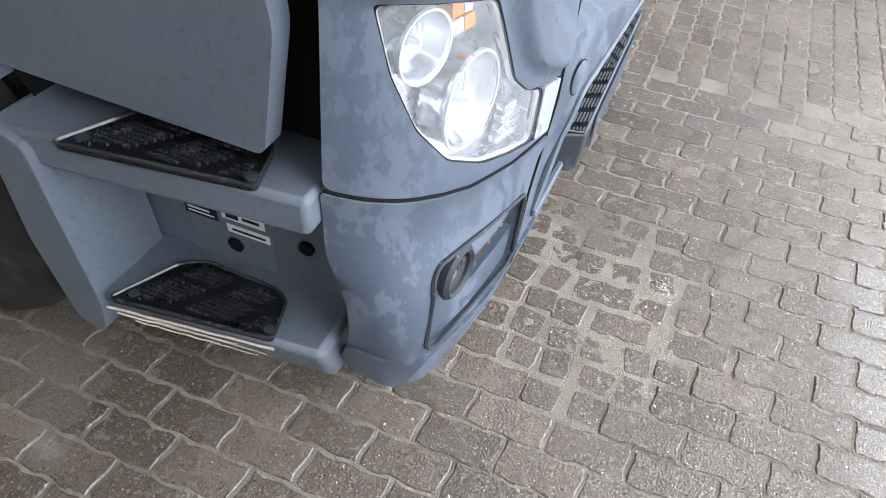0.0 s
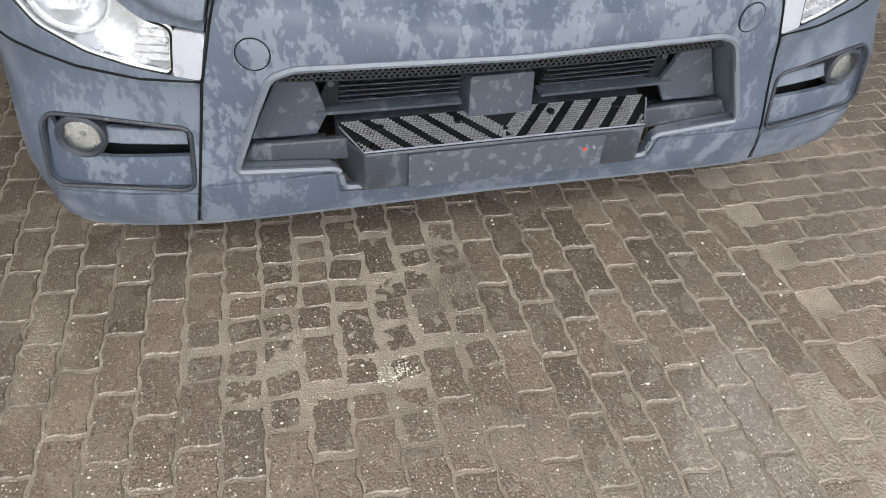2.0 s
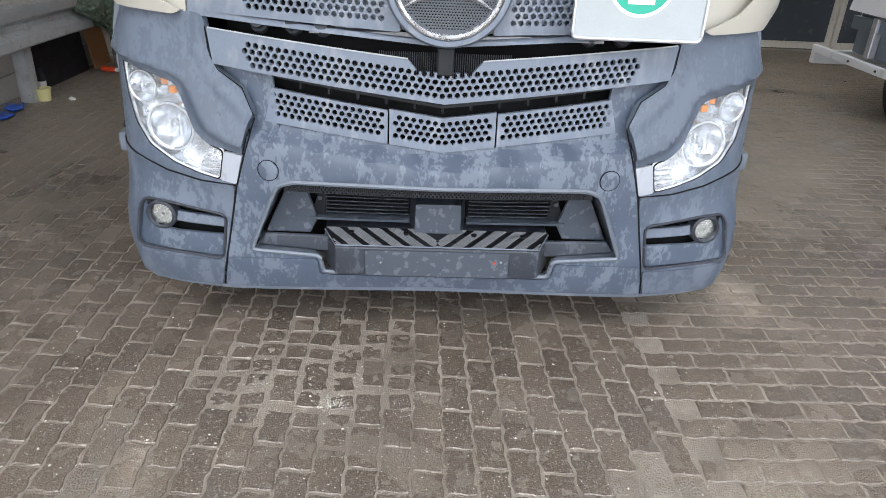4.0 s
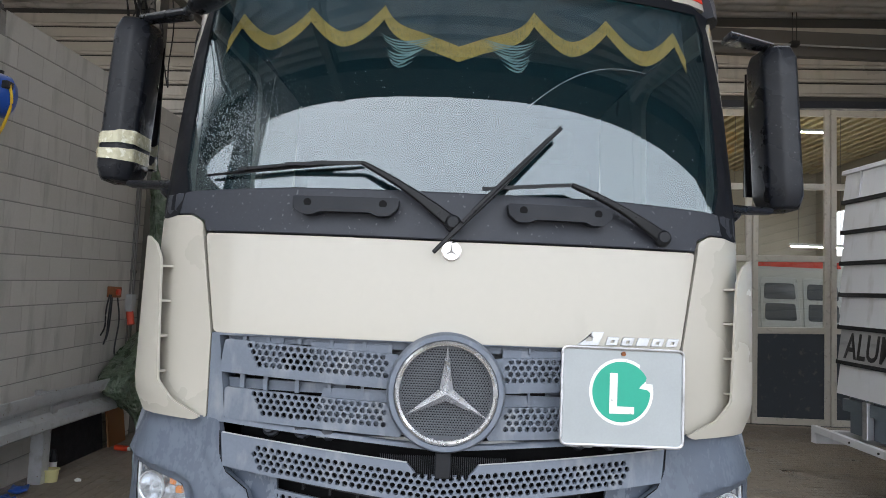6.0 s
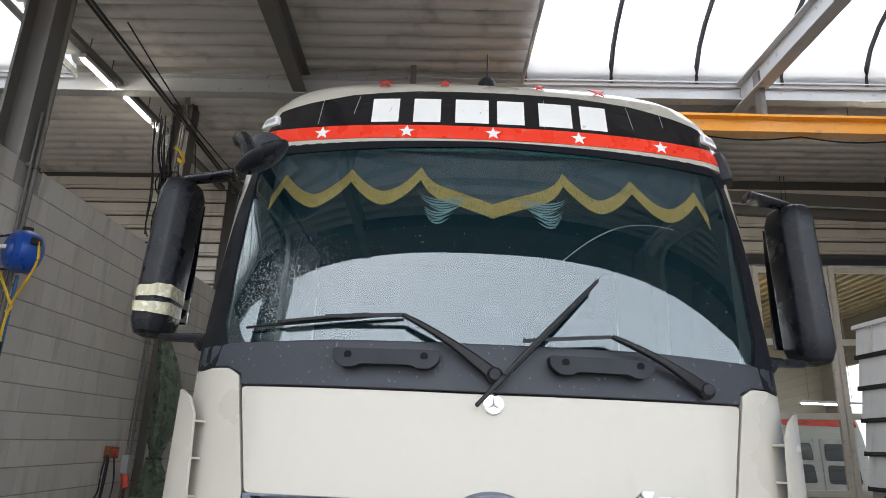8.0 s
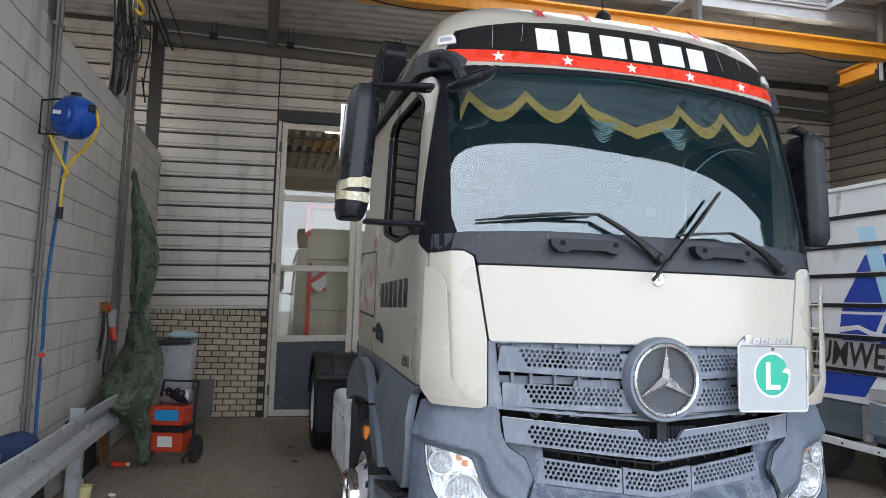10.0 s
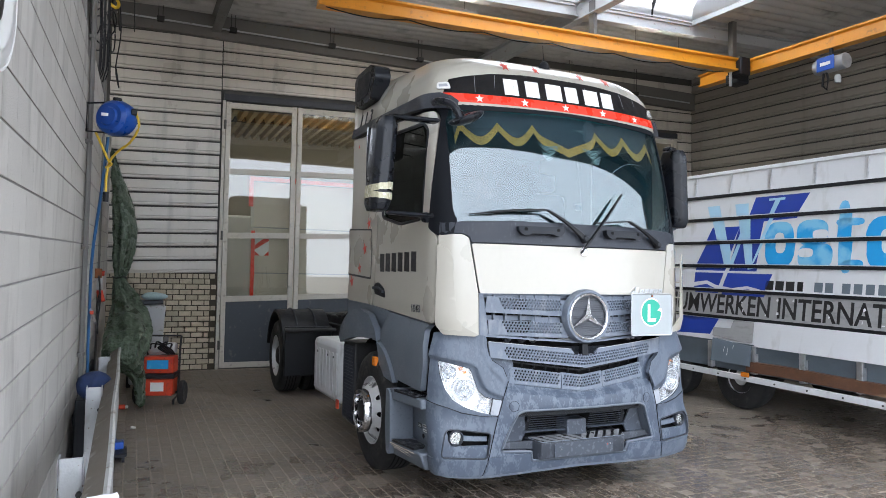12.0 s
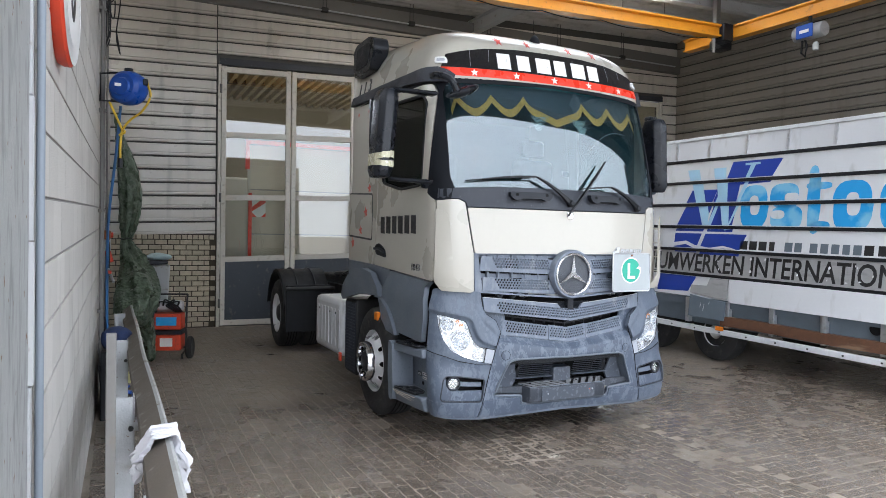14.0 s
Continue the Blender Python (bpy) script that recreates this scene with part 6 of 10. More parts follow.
BEND = [*flank([(-0.29, 0.788), (-0.30, 0.315), (-0.20, 0.275)]), (1.08, 0.258), (1.0, 0.248), (0.832, 0.236), (0.738, 0.684), (0.87, 0.686), (1.0, 0.711), (1.1, 0.748)]
for s in (-1, 1):
    side = (lambda q: q) if s > 0 else flip
    hl, mk = rounded(side(HEADL), 0.02), rounded(side(MARK), 0.008)
    ROLL = [(0.835, 1.14), (0.82, 1.08), (0.78, 1.03), (0.725, 0.985), (0.69, 0.94), (0.70, 0.86)]
    CREASE = [(1.60, 1.15), (1.17, 1.118), (1.05, 1.095), (0.93, 1.068), (0.885, 1.045), (0.868, 0.985), (0.84, 0.915), (0.80, 0.87), (0.72, 0.84)]
    skin_part("headlight_surround", rounded(side(CHEEK), 0.02), GREY_FEW, [[(p.x, p.y) for p in rounded(side(HEADL[:6] + [(0.70, 0.80), (0.731, 0.684)] + HEADL[7:]), 0.01)]], skin=lambda u, z, d: P(u, z, d + max(0.6 * rolled(abs(u), z, ROLL), shoulder(abs(u), z, CREASE))), thick=0.03, step=0.016, label="blue-grey headlight surround", bevel=0.008)
    bead = lambda u, z, d: P(u, z, d + 0.018 * math.exp(-((z - (0.70 + 0.09 * max(0, abs(u) - 0.74) / 0.4)) / 0.035) ** 2))
    skin_part("bumper_end", rounded(side(BEND), 0.015), GREY_END, [rounded(side(FOG), 0.03)], skin=bead, thick=0.03, step=0.04, label="blue-grey bumper end with dried water marks", bevel=0.008)
    skin_part("grille_cheek", rounded(side([(0.60, 1.085), (0.83, 1.16), (0.80, 1.0), (0.72, 0.88), (0.58, 0.86)]), 0.02), GREY, out=-0.046, thick=0.015, step=0.05, label="grey inner cheek beside the lower grille")
    # headlight
    lamp = skin_part("headlight", hl, LENS, thick=0.004, step=0.04, out=-0.002, label="clear headlight with bright reflectors")
    lamp.visible_shadow = False
    skin_part("lamp_bowl", hl, REFLECTOR, thick=0.012, step=0.03, out=-0.075, skin=lambda u, z, d: P(u, z, d + 0.02 * math.sin(abs(u) * 60) * (0.93 - z > 0) * 0.25), parent=lamp, label="silver reflector bowl")
    bm = bmesh.new()
    ra = [[bm.verts.new(P(p.x, p.y, d)) for p in hl] for d in (-0.014, -0.045, -0.078)]
    for a, b in zip(ra, ra[1:]):
        for k in range(len(hl)):
            bm.faces.new((a[k], a[(k + 1) % len(hl)], b[(k + 1) % len(hl)], b[k]))
    part("lamp_wall", bm, REFLECTOR, lamp, "silver lamp side wall")
    bm = bmesh.new()
    tube(bm, [P(p.x, p.y, -0.012) for p in hl], 0.006, 6, closed=True)
    part("lamp_rim", bm, RIM, lamp, "silver inner rim")
    bm = bmesh.new()
    tube(bm, [P(p.x, p.y, -0.004) for p in rounded(side(HEADL), 0.02)], 0.003, 5, closed=True)
    part("lamp_gap", bm, BLACKHOLE, lamp)
    for u, z, r in ((0.985, 0.868, 0.076), (1.095, 0.998, 0.05)):
        c, n = P(s * u, z, -0.07), P(s * u, z, 0.0)
        ax = (n - c).normalized() * 0.6 + Vector((0.4, 0, 0))
        bm = bmesh.new()
        turned(bm, [(r * 0.12, 0.0), (r * 0.5, 0.008), (r * 0.82, 0.03), (r, 0.052), (r * 1.08, 0.054), (r * 1.1, 0.03), (r * 1.1, 0.0)], c, ax, 28)
        rf = part("reflector", bm, LAMPBOWL, lamp, "round chrome reflector")
        bm = bmesh.new()
        turned(bm, [(r * 1.0, 0.0), (r * 0.9, 0.012), (r * 0.55, 0.022), (0, 0.026)], c + ax.normalized() * 0.046, ax, 28)
        part("lamp_glass", bm, LENS, rf)
        bm = bmesh.new()
        turned(bm, [(r * 1.10, 0.048), (r * 1.16, 0.050), (r * 1.16, 0.056), (r * 1.08, 0.056)], c, ax, 28, close=True)
        part("reflector_rim", bm, RIM, rf, "silver rim of the reflector")
        bm = bmesh.new()
        for k in range(5):
            a = -0.5 + 0.25 * k
            t1 = Vector((0, 1, 0)) - ax.normalized() * ax.normalized().y
            t1.normalize()
            t2 = ax.normalized().cross(t1)
            cyl(bm, c + ax.normalized() * 0.02 + t1 * r * a - t2 * r * 0.55, c + ax.normalized() * 0.02 + t1 * r * a + t2 * r * 0.55, 0.004, 5)
        part("reflector_flute", bm, REFLECTOR, rf)
        bm = bmesh.new()
        turned(bm, [(r * 0.16, 0), (r * 0.16, 0.022), (r * 0.08, 0.03), (0, 0.031)], c + ax.normalized() * 0.012, ax, 12)
        part("bulb_cap", bm, ALU, rf)
    for k in range(4):
        u0, z0 = 0.955 + 0.028 * (k % 2), 0.985 + 0.028 * (k // 2)
        bm = bmesh.new()
        panel(bm, rounded(side([(u0, z0), (u0 + 0.026, z0), (u0 + 0.026, z0 + 0.024), (u0, z0 + 0.024)]), 0.004), P, thick=0.02, step=0.1, out=-0.03)
        part("indicator_cell", bm, AMBER if k in (0, 3) else REFLECTOR, lamp, "amber indicator cell" if k in (0, 3) else "", bevel=0.004)
    for k in range(4):
        z0 = 0.718 + k * 0.019
        bm = bmesh.new()
        panel(bm, side([(0.80, z0), (0.885 - 0.008 * k, z0 + 0.004), (0.885 - 0.008 * k, z0 + 0.019), (0.80, z0 + 0.015)]), P, thick=0.02, step=0.1, out=-0.03)
        part("lamp_louvre", bm, REFLECTOR, lamp, bevel=0.004)
    skin_part("marker_gap", rounded(side([(0.776, 0.813), (0.698, 0.803), (0.730, 0.681), (0.797, 0.692)]), 0.008), BLACKHOLE, thick=0.01, out=-0.012)
    skin_part("side_reflector", mk, MARKER, thick=0.02, out=0.002, label="grey marker block beside the headlight", bevel=0.004)
    # fog lamp recess
    # near-black sheet added as the shade inside the recess
    skin_part("fog_back", side([(1.16, 0.61), (0.77, 0.58), (0.79, 0.36), (1.17, 0.38)]), BLACKHOLE, thick=0.01, out=-0.075)
    skin_part("fog_filler", rounded(side([(1.118, 0.56), (1.108, 0.585), (1.09, 0.49), (0.99, 0.478), (0.80, 0.474), (0.816, 0.384), (1.135, 0.406), (1.148, 0.43)]), 0.008), GREY, thick=0.015, out=-0.014, label="grey filler panel with water marks", bevel=0.004)
    bm = bmesh.new()
    rows = [[bm.verts.new(P(s * u, z + dz, dd)) for u, z in ((0.805, 0.515), (0.86, 0.518), (0.95, 0.523), (1.0, 0.528))] for dz, dd in ((0.018, -0.06), (0.022, -0.034), (-0.014, -0.022), (-0.02, -0.06))]
    for a, b in zip(rows, rows[1:] + rows[:1]):
        for j in range(3):
            bm.faces.new((a[j], a[j + 1], b[j + 1], b[j]))
    part("fog_bar", bm, GREY_FEW, truck, "grey bar beside the fog lamp", bevel=0.004)
    c, n = P(s * 1.05, 0.535, -0.055), P(s * 1.05, 0.535, 0.02)
    ax = (n - c).normalized() + Vector((0.8, 0, 0))
    bm = bmesh.new()
    turned(bm, [(0.058, 0.0), (0.058, 0.045), (0.05, 0.052), (0.044, 0.046), (0.044, 0.0)], c, ax, 26)
    fl = part("fog_lamp", bm, CHARCOAL, truck, "round fog lamp")
    bm = bmesh.new()
    turned(bm, [(0.008, 0.004), (0.03, 0.012), (0.043, 0.03)], c, ax, 24)
    part("fog_reflector", bm, FOGBOWL, fl)
    bm = bmesh.new()
    turned(bm, [(0.044, 0.04), (0.03, 0.046), (0, 0.049)], c, ax, 24)
    part("fog_glass", bm, CLEARLENS, fl)
    bm = bmesh.new()
    cyl(bm, c + ax.normalized() * 0.012, c + ax.normalized() * 0.03, 0.008, 10)
    part("fog_bulb", bm, ALU, fl)

# dark joints between the bumper's mouldings, and the proud band along its foot
for s in (-1, 1):
    side = (lambda q: q) if s > 0 else flip
    for line, r in (([(0.652, 0.935), (0.692, 0.82), (0.732, 0.686)], 0.003), ([(0.734, 0.684), (0.782, 0.46), (0.831, 0.238)], 0.0034), ([(0.737, 0.683), (0.87, 0.688), (1.0, 0.713), (1.1, 0.75), *flank([(-0.285, 0.79)])], 0.0035), ([(0.808, 1.228), (0.80, 1.14), (0.772, 1.088), (0.69, 1.034), (0.654, 0.94)], 0.0018)):
        bm = bmesh.new()
        pts = [q for a, b in zip(line, line[1:]) for q in [(a[0] + (b[0] - a[0]) * k / 8, a[1] + (b[1] - a[1]) * k / 8) for k in range(8)]] + [line[-1]]
        tube(bm, [P(s * u, z, 0.001) for u, z in pts], r, 6)
        part("moulding_joint", bm, BLACKHOLE, truck, "dark joint between bumper mouldings")
    skin_part("bumper_foot", rounded(side([(0.806, 0.366), (1.0, 0.378), (1.12, 0.386), *flank([(-0.20, 0.395), (-0.27, 0.395), (-0.27, 0.30), (-0.20, 0.272)]), (1.08, 0.262), (0.836, 0.246)]), 0.012), GREY_END, thick=0.02, out=0.009, label="proud lower band of the bumper", bevel=0.006)
    bm = bmesh.new()
    tube(bm, [P(p.x, p.y, 0.001) for p in rounded(side(FOG), 0.03)], 0.006, 6, closed=True)
    part("fog_bead", bm, CHARCOAL, truck, "dark bead round the fog lamp recess")
skin_part("bumper_foot", rounded(both([(0, 0.322), (0.448, 0.322), (0.458, 0.396), (0.792, 0.388), (0.820, 0.246), (0.4, 0.255), (0, 0.268)]), 0.012), GREY, thick=0.02, out=0.009, label="proud lower band of the bumper", bevel=0.006)

# star emblem in a ring
o = Vector((0.03, 0, 1.41))
bm = bmesh.new()
turned(bm, [(0.207, -0.06), (0.207, -0.01), (0.198, 0.012), (0.182, 0.012), (0.176, -0.004), (0.176, -0.06)], o, (1, 0, 0), 64, close=True)
emb = part("emblem_ring", bm, GRILLE, truck, "grey emblem ring")
bm = bmesh.new()
turned(bm, [(0.178, 0.0), (0.178, 0.016), (0.171, 0.022), (0.163, 0.016), (0.161, 0.0)], o, (1, 0, 0), 64, close=True)
part("emblem_chrome", bm, STARMETAL, emb, "chrome ring")
bm = bmesh.new()
cyl(bm, o + Vector((-0.03, 0, 0)), o + Vector((-0.024, 0, 0)), 0.165, 48)
part("emblem_back", bm, BLACKHOLE, emb)
bm = bmesh.new()
holes = []
for j in range(-17, 18):
    for k in range(-17, 18):
        y, z = (k + 0.5 * (j % 2)) * 0.0098, j * 0.0086
        if math.hypot(y, z) < 0.157:
            holes.append(hexagon(y, z, 0.0037, 4, 0.785))
panel(bm, hexagon(0, 0, 0.164, 40), lambda u, v, d: o + Vector((-0.012 + d, u, v)), holes, thick=0.006, step=0.3)
part("emblem_mesh", bm, MESHGREY, emb, "fine black mesh disc", smooth=False)
bm = bmesh.new()
cen = bm.verts.new(o + Vector((0.036, 0, 0)))
bk = bm.verts.new(o + Vector((0.0, 0, 0)))
tips, vals = [], []
for k in range(3):
    a = radians(90 + 120 * k)
    tips.append(bm.verts.new(o + Vector((0.012, 0.166 * math.cos(a), 0.166 * math.sin(a)))))
    b = a + radians(60)
    vals.append(bm.verts.new(o + Vector((0.006, 0.027 * math.cos(b), 0.027 * math.sin(b)))))
for k in range(3):
    bm.faces.new((cen, tips[k], vals[k]))
    bm.faces.new((cen, vals[k], tips[(k + 1) % 3]))
    bm.faces.new((bk, vals[k], tips[k]))
    bm.faces.new((bk, tips[(k + 1) % 3], vals[k]))
part("emblem_star", bm, STARMETAL, emb, "chrome three-pointed star", smooth=False)

# warning plate beside the emblem: a top-level thing fixed to the grille
plate = thing("warning_plate", "grey-white square plate with a torn green disc, fixed to the grille", "sign", at=(0.0, 0.607, 1.422))
bm = bmesh.new()
PLATE = lambda u, v, d: Vector((0.048 - 0.10 * u * 0 + d - 0.035 * u, u, v - 0.006 * u))
panel(bm, rounded([(-0.212, -0.165), (0.212, -0.165), (0.212, 0.165), (-0.212, 0.165)], 0.022), PLATE, thick=0.004, step=0.1)
part("sheet", bm, SIGNPLATE, plate, "scuffed grey-white sheet", smooth=False)
bm = bmesh.new()
tube(bm, [PLATE(p.x, p.y, 0.002) for p in rounded([(-0.212, -0.165), (0.212, -0.165), (0.212, 0.165), (-0.212, 0.165)], 0.022)], 0.0055, 6, closed=True)
part("edge_bead", bm, ALU, plate)
bm = bmesh.new()
ring = [((0.112 if not 0.3 < a < 0.95 else 0.092) * math.cos(a) - 0.005, 0.018 + (0.114 if not 0.3 < a < 0.95 else 0.092) * math.sin(a)) for a in [k * math.tau / 72 for k in range(72)]]
panel(bm, ring, PLATE, thick=0.001, step=0.3, out=0.0015)
part("disc_rim", bm, WHITEFILM, plate, "white disc rim", smooth=False)
bm = bmesh.new()
ring = []
for k in range(60):
    a = k * math.tau / 60
    r = 0.101
    if 0.02 < a < 0.5:
        r -= 0.032 * math.sin((a - 0.02) / 0.48 * math.pi) + 0.008 * math.sin(a * 40)
    ring.append((-0.005 + r * math.cos(a), 0.018 + r * 1.02 * math.sin(a)))
panel(bm, ring, PLATE, thick=0.001, step=0.3, out=0.0025)
part("disc", bm, GREENFILM, plate, "torn green disc", smooth=False)
lettering("L", 0.19, 0.0006, Matrix.Translation((0.053, -0.056, -0.052)) @ Matrix(((0, 0, 1, 0), (1, 0, 0, 0), (0, 1, 0, 0), (0, 0, 0, 1))), WHITEFILM, "letter", plate, "white letter L", squeeze=1.0, bold=0.004)
bm = bmesh.new()
cyl(bm, PLATE(0.0, 0.148, 0), PLATE(0.0, 0.148, 0.007), 0.008, 8)
part("rusty_bolt", bm, RUST, plate)
bm = bmesh.new()
for y, z in ((-0.12, -0.06), (-0.12, 0.08), (0.1, -0.06), (0.1, 0.08)):
    cyl(bm, (-0.1, y, z), (0.047 - 0.035 * y, y, z), 0.01, 6)
part("bracket", bm, DARK, plate)

# ---- steps behind the bumper, wheel arch, door-sill cover ----
for s in (-1, 1):
    Y = lambda y: s * y
    bm = bmesh.new()
    box(bm, -0.86, min(Y(1.30), Y(0.95)), 0.27, -0.295, max(Y(1.30), Y(0.95)), 0.40)
    for v in bm.verts:
        if abs(v.co.y) > 1.2:
            v.co.y += s * (0.0 if v.co.x < -0.5 else -0.055)
            if v.co.z < 0.3:
                v.co.y -= s * 0.05
                v.co.x += 0.05 if v.co.x < -0.5 else 0
    low = part("step", bm, GREY_CLEAN, truck, "blue-grey lower step with scratched edge", bevel=0.018)
    bm = bmesh.new()
    box(bm, -0.88, min(Y(1.29), Y(0.95)), 0.715, -0.292, max(Y(1.29), Y(0.95)), 0.79)
    for v in bm.verts:
        if abs(v.co.y) > 1.2 and v.co.x > -0.5:
            v.co.y -= s * 0.05
    upp = part("step", bm, GREY_CLEAN, truck, "blue-grey upper step", bevel=0.012)
    bm = bmesh.new()
    box(bm, -0.87, min(Y(1.09), Y(1.05)), 0.36, -0.295, max(Y(1.09), Y(1.05)), 0.76)
    wallp = part("step_back", bm, GREY_CLEAN, truck, "blue-grey step recess wall")
    # sloping rear cheek of the recess
    bm = bmesh.new()
    pts = [(-0.775, 0.38), (-0.80, 0.77), (-0.885, 0.80), (-0.90, 0.52), (-0.865, 0.29), (-0.80, 0.275)]
    panel(bm, rounded(pts, 0.03), lambda u, v, d: Vector((u, Y(1.04 + d), v)), thick=0.2, step=0.08, out=0.262)
    part("step_cheek", bm, GREY_CLEAN, truck, "blue-grey step side", bevel=0.02)
    for zz, x0, x1, thg in ((0.402, -0.74, -0.385, low), (0.792, -0.715, -0.36, upp)):
        bm = bmesh.new()
        lp = [(x0 - 0.012, 1.298), (x1 - 0.014, 1.25), (x1 - 0.04, 1.155), (x1 - 0.075, 1.135), (x0 + 0.10, 1.13), (x0 + 0.055, 1.16)]
        flat = lambda u, v, d: Vector((u, v, zz + d))
        loop = [(p.x, p.y) for p in rounded([(x, s * y) for x, y in lp][::s], 0.014)]
        bm = bmesh.new()
        panel(bm, loop, flat, thick=0.012, step=0.1, out=0.008)
        mat = part("step_mat", bm, BLACKGLOSS, thg, "black ribbed step mat", bevel=0.003)
        bm = bmesh.new()
        tube(bm, [flat(x, y, 0.009) for x, y in loop], 0.004, 5, closed=True)
        part("mat_rim", bm, MATRIB, mat, "shiny raised mat rim")
        bm = bmesh.new()
        for i in range(15):
            y = 1.14 + i * 0.0105
            for j in range(42):
                x = x0 + j * 0.0085
                if (x - x0 + 0.8 * (y - 1.13) + 0.03) % 0.118 < 0.034 or (i % 7 == 5 and (j // 9) % 2):
                    continue
                if within(np.array([(x + q, s * y + q2) for q in (-0.01, 0.016) for q2 in (-0.011, 0.011)]), loop).all():
                    box(bm, x, s * y - 0.0028, zz + 0.007, x + 0.0066, s * y + 0.0028, zz + 0.0145)
        tagged(part("mat_ribs", bm, MATRIB, mat, "raised mat ribs", smooth=False), kind="stuff")
        for dx, yy in ((0.03, 1.27), (-0.03, 1.235)):
            bm = bmesh.new()
            cyl(bm, ((x0 if dx > 0 else x1) + dx, s * yy, zz + 0.01), ((x0 if dx > 0 else x1) + dx, s * yy, zz + 0.016), 0.011, 10)
            part("mat_screw", bm, CHARCOAL, mat)
    # sticker plate in the recess
    bm = bmesh.new()
    panel(bm, rounded([(-0.69, 0.395), (-0.485, 0.405), (-0.478, 0.555), (-0.70, 0.56)], 0.02), lambda u, v, d: Vector((u, s * (1.09 + d), v)), thick=0.004, step=0.2, out=0.004)
    part("recess_cover", bm, GREY_CLEAN, wallp, "", bevel=0.003)
    for a, b, c2, d2, m in ((-0.692, -0.612, 0.508, 0.542, BLACKGLOSS), (-0.60, -0.498, 0.525, 0.548, WHITEFILM), (-0.592, -0.49, 0.490, 0.512, WHITEFILM), (-0.684, -0.62, 0.515, 0.519, WHITEFILM), (-0.684, -0.63, 0.525, 0.530, WHITEFILM), (-0.59, -0.56, 0.53, 0.543, BLACKGLOSS), (-0.55, -0.51, 0.534, 0.542, BLACKGLOSS), (-0.58, -0.50, 0.497, 0.503, BLACKGLOSS)):
        bm = bmesh.new()
        panel(bm, [(a, c2), (b, c2), (b, d2), (a, d2)], lambda u, v, d: Vector((u, s * (1.09 + d), v)), thick=0.001, step=0.2, out=0.0055 + (0.0006 if m is WHITEFILM else 0) + (0.001 if b - a < 0.08 else 0))
        part("warning_label", bm, m, wallp, smooth=False)
    for x, z, r in ((-0.58, 0.455, 0.019), (-0.405, 0.515, 0.017)):
        bm = bmesh.new()
        cyl(bm, (x, s * 1.085, z), (x, s * 1.0975, z), r, 14)
        part("hole", bm, BLACKHOLE, wallp)
    # door-sill cover and wheel arch
    SK = lambda u, v, d: Vector((u, s * (1.215 + d - 0.05 * max(0, (v - 1.22)) / 0.15), v))
    sill = [(-1.27, 0.87), (-0.375, 0.835), (-0.33, 1.05), (-0.36, 1.30), (-0.30, 1.335), (-1.24, 1.385), (-1.30, 1.2)]
    bm = bmesh.new()
    panel(bm, rounded(sill, 0.02), SK, thick=0.045, step=0.08)
    part("sill_cover", bm, GREY_CLEAN, truck, "blue-grey door-sill cover", bevel=0.012)
    # near-black panel, added for the shade behind the sill cover
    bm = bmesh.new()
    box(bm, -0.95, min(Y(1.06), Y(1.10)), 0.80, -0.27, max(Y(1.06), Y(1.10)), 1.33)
    part("sill_liner", bm, BLACKHOLE, truck, "dark panel for the shade behind the sill cover")
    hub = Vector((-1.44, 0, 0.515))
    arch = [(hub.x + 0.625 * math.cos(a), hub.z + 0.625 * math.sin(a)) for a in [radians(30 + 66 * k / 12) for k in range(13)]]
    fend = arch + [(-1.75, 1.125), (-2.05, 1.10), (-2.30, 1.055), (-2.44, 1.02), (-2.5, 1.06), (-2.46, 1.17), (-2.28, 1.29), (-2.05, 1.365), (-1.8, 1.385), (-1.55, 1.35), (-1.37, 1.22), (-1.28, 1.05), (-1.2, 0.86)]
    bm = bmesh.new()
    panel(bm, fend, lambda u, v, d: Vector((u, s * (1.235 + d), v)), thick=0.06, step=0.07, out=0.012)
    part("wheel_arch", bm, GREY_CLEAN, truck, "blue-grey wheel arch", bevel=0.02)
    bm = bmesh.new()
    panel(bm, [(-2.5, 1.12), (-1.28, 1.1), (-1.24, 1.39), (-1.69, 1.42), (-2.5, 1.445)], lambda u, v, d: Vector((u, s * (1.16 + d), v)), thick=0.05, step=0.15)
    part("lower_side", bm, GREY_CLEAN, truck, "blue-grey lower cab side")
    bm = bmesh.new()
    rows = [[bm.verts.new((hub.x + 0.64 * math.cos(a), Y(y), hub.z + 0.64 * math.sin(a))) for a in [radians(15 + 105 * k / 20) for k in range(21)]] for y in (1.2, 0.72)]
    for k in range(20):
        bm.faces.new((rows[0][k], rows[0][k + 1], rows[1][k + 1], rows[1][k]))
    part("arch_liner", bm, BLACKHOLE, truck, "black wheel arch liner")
    bm = bmesh.new()
    box(bm, -1.345, min(Y(1.235), Y(1.275)), 0.915, -1.265, max(Y(1.235), Y(1.275)), 0.995)
    part("side_marker", bm, AMBER, truck, "amber side marker", bevel=0.01)
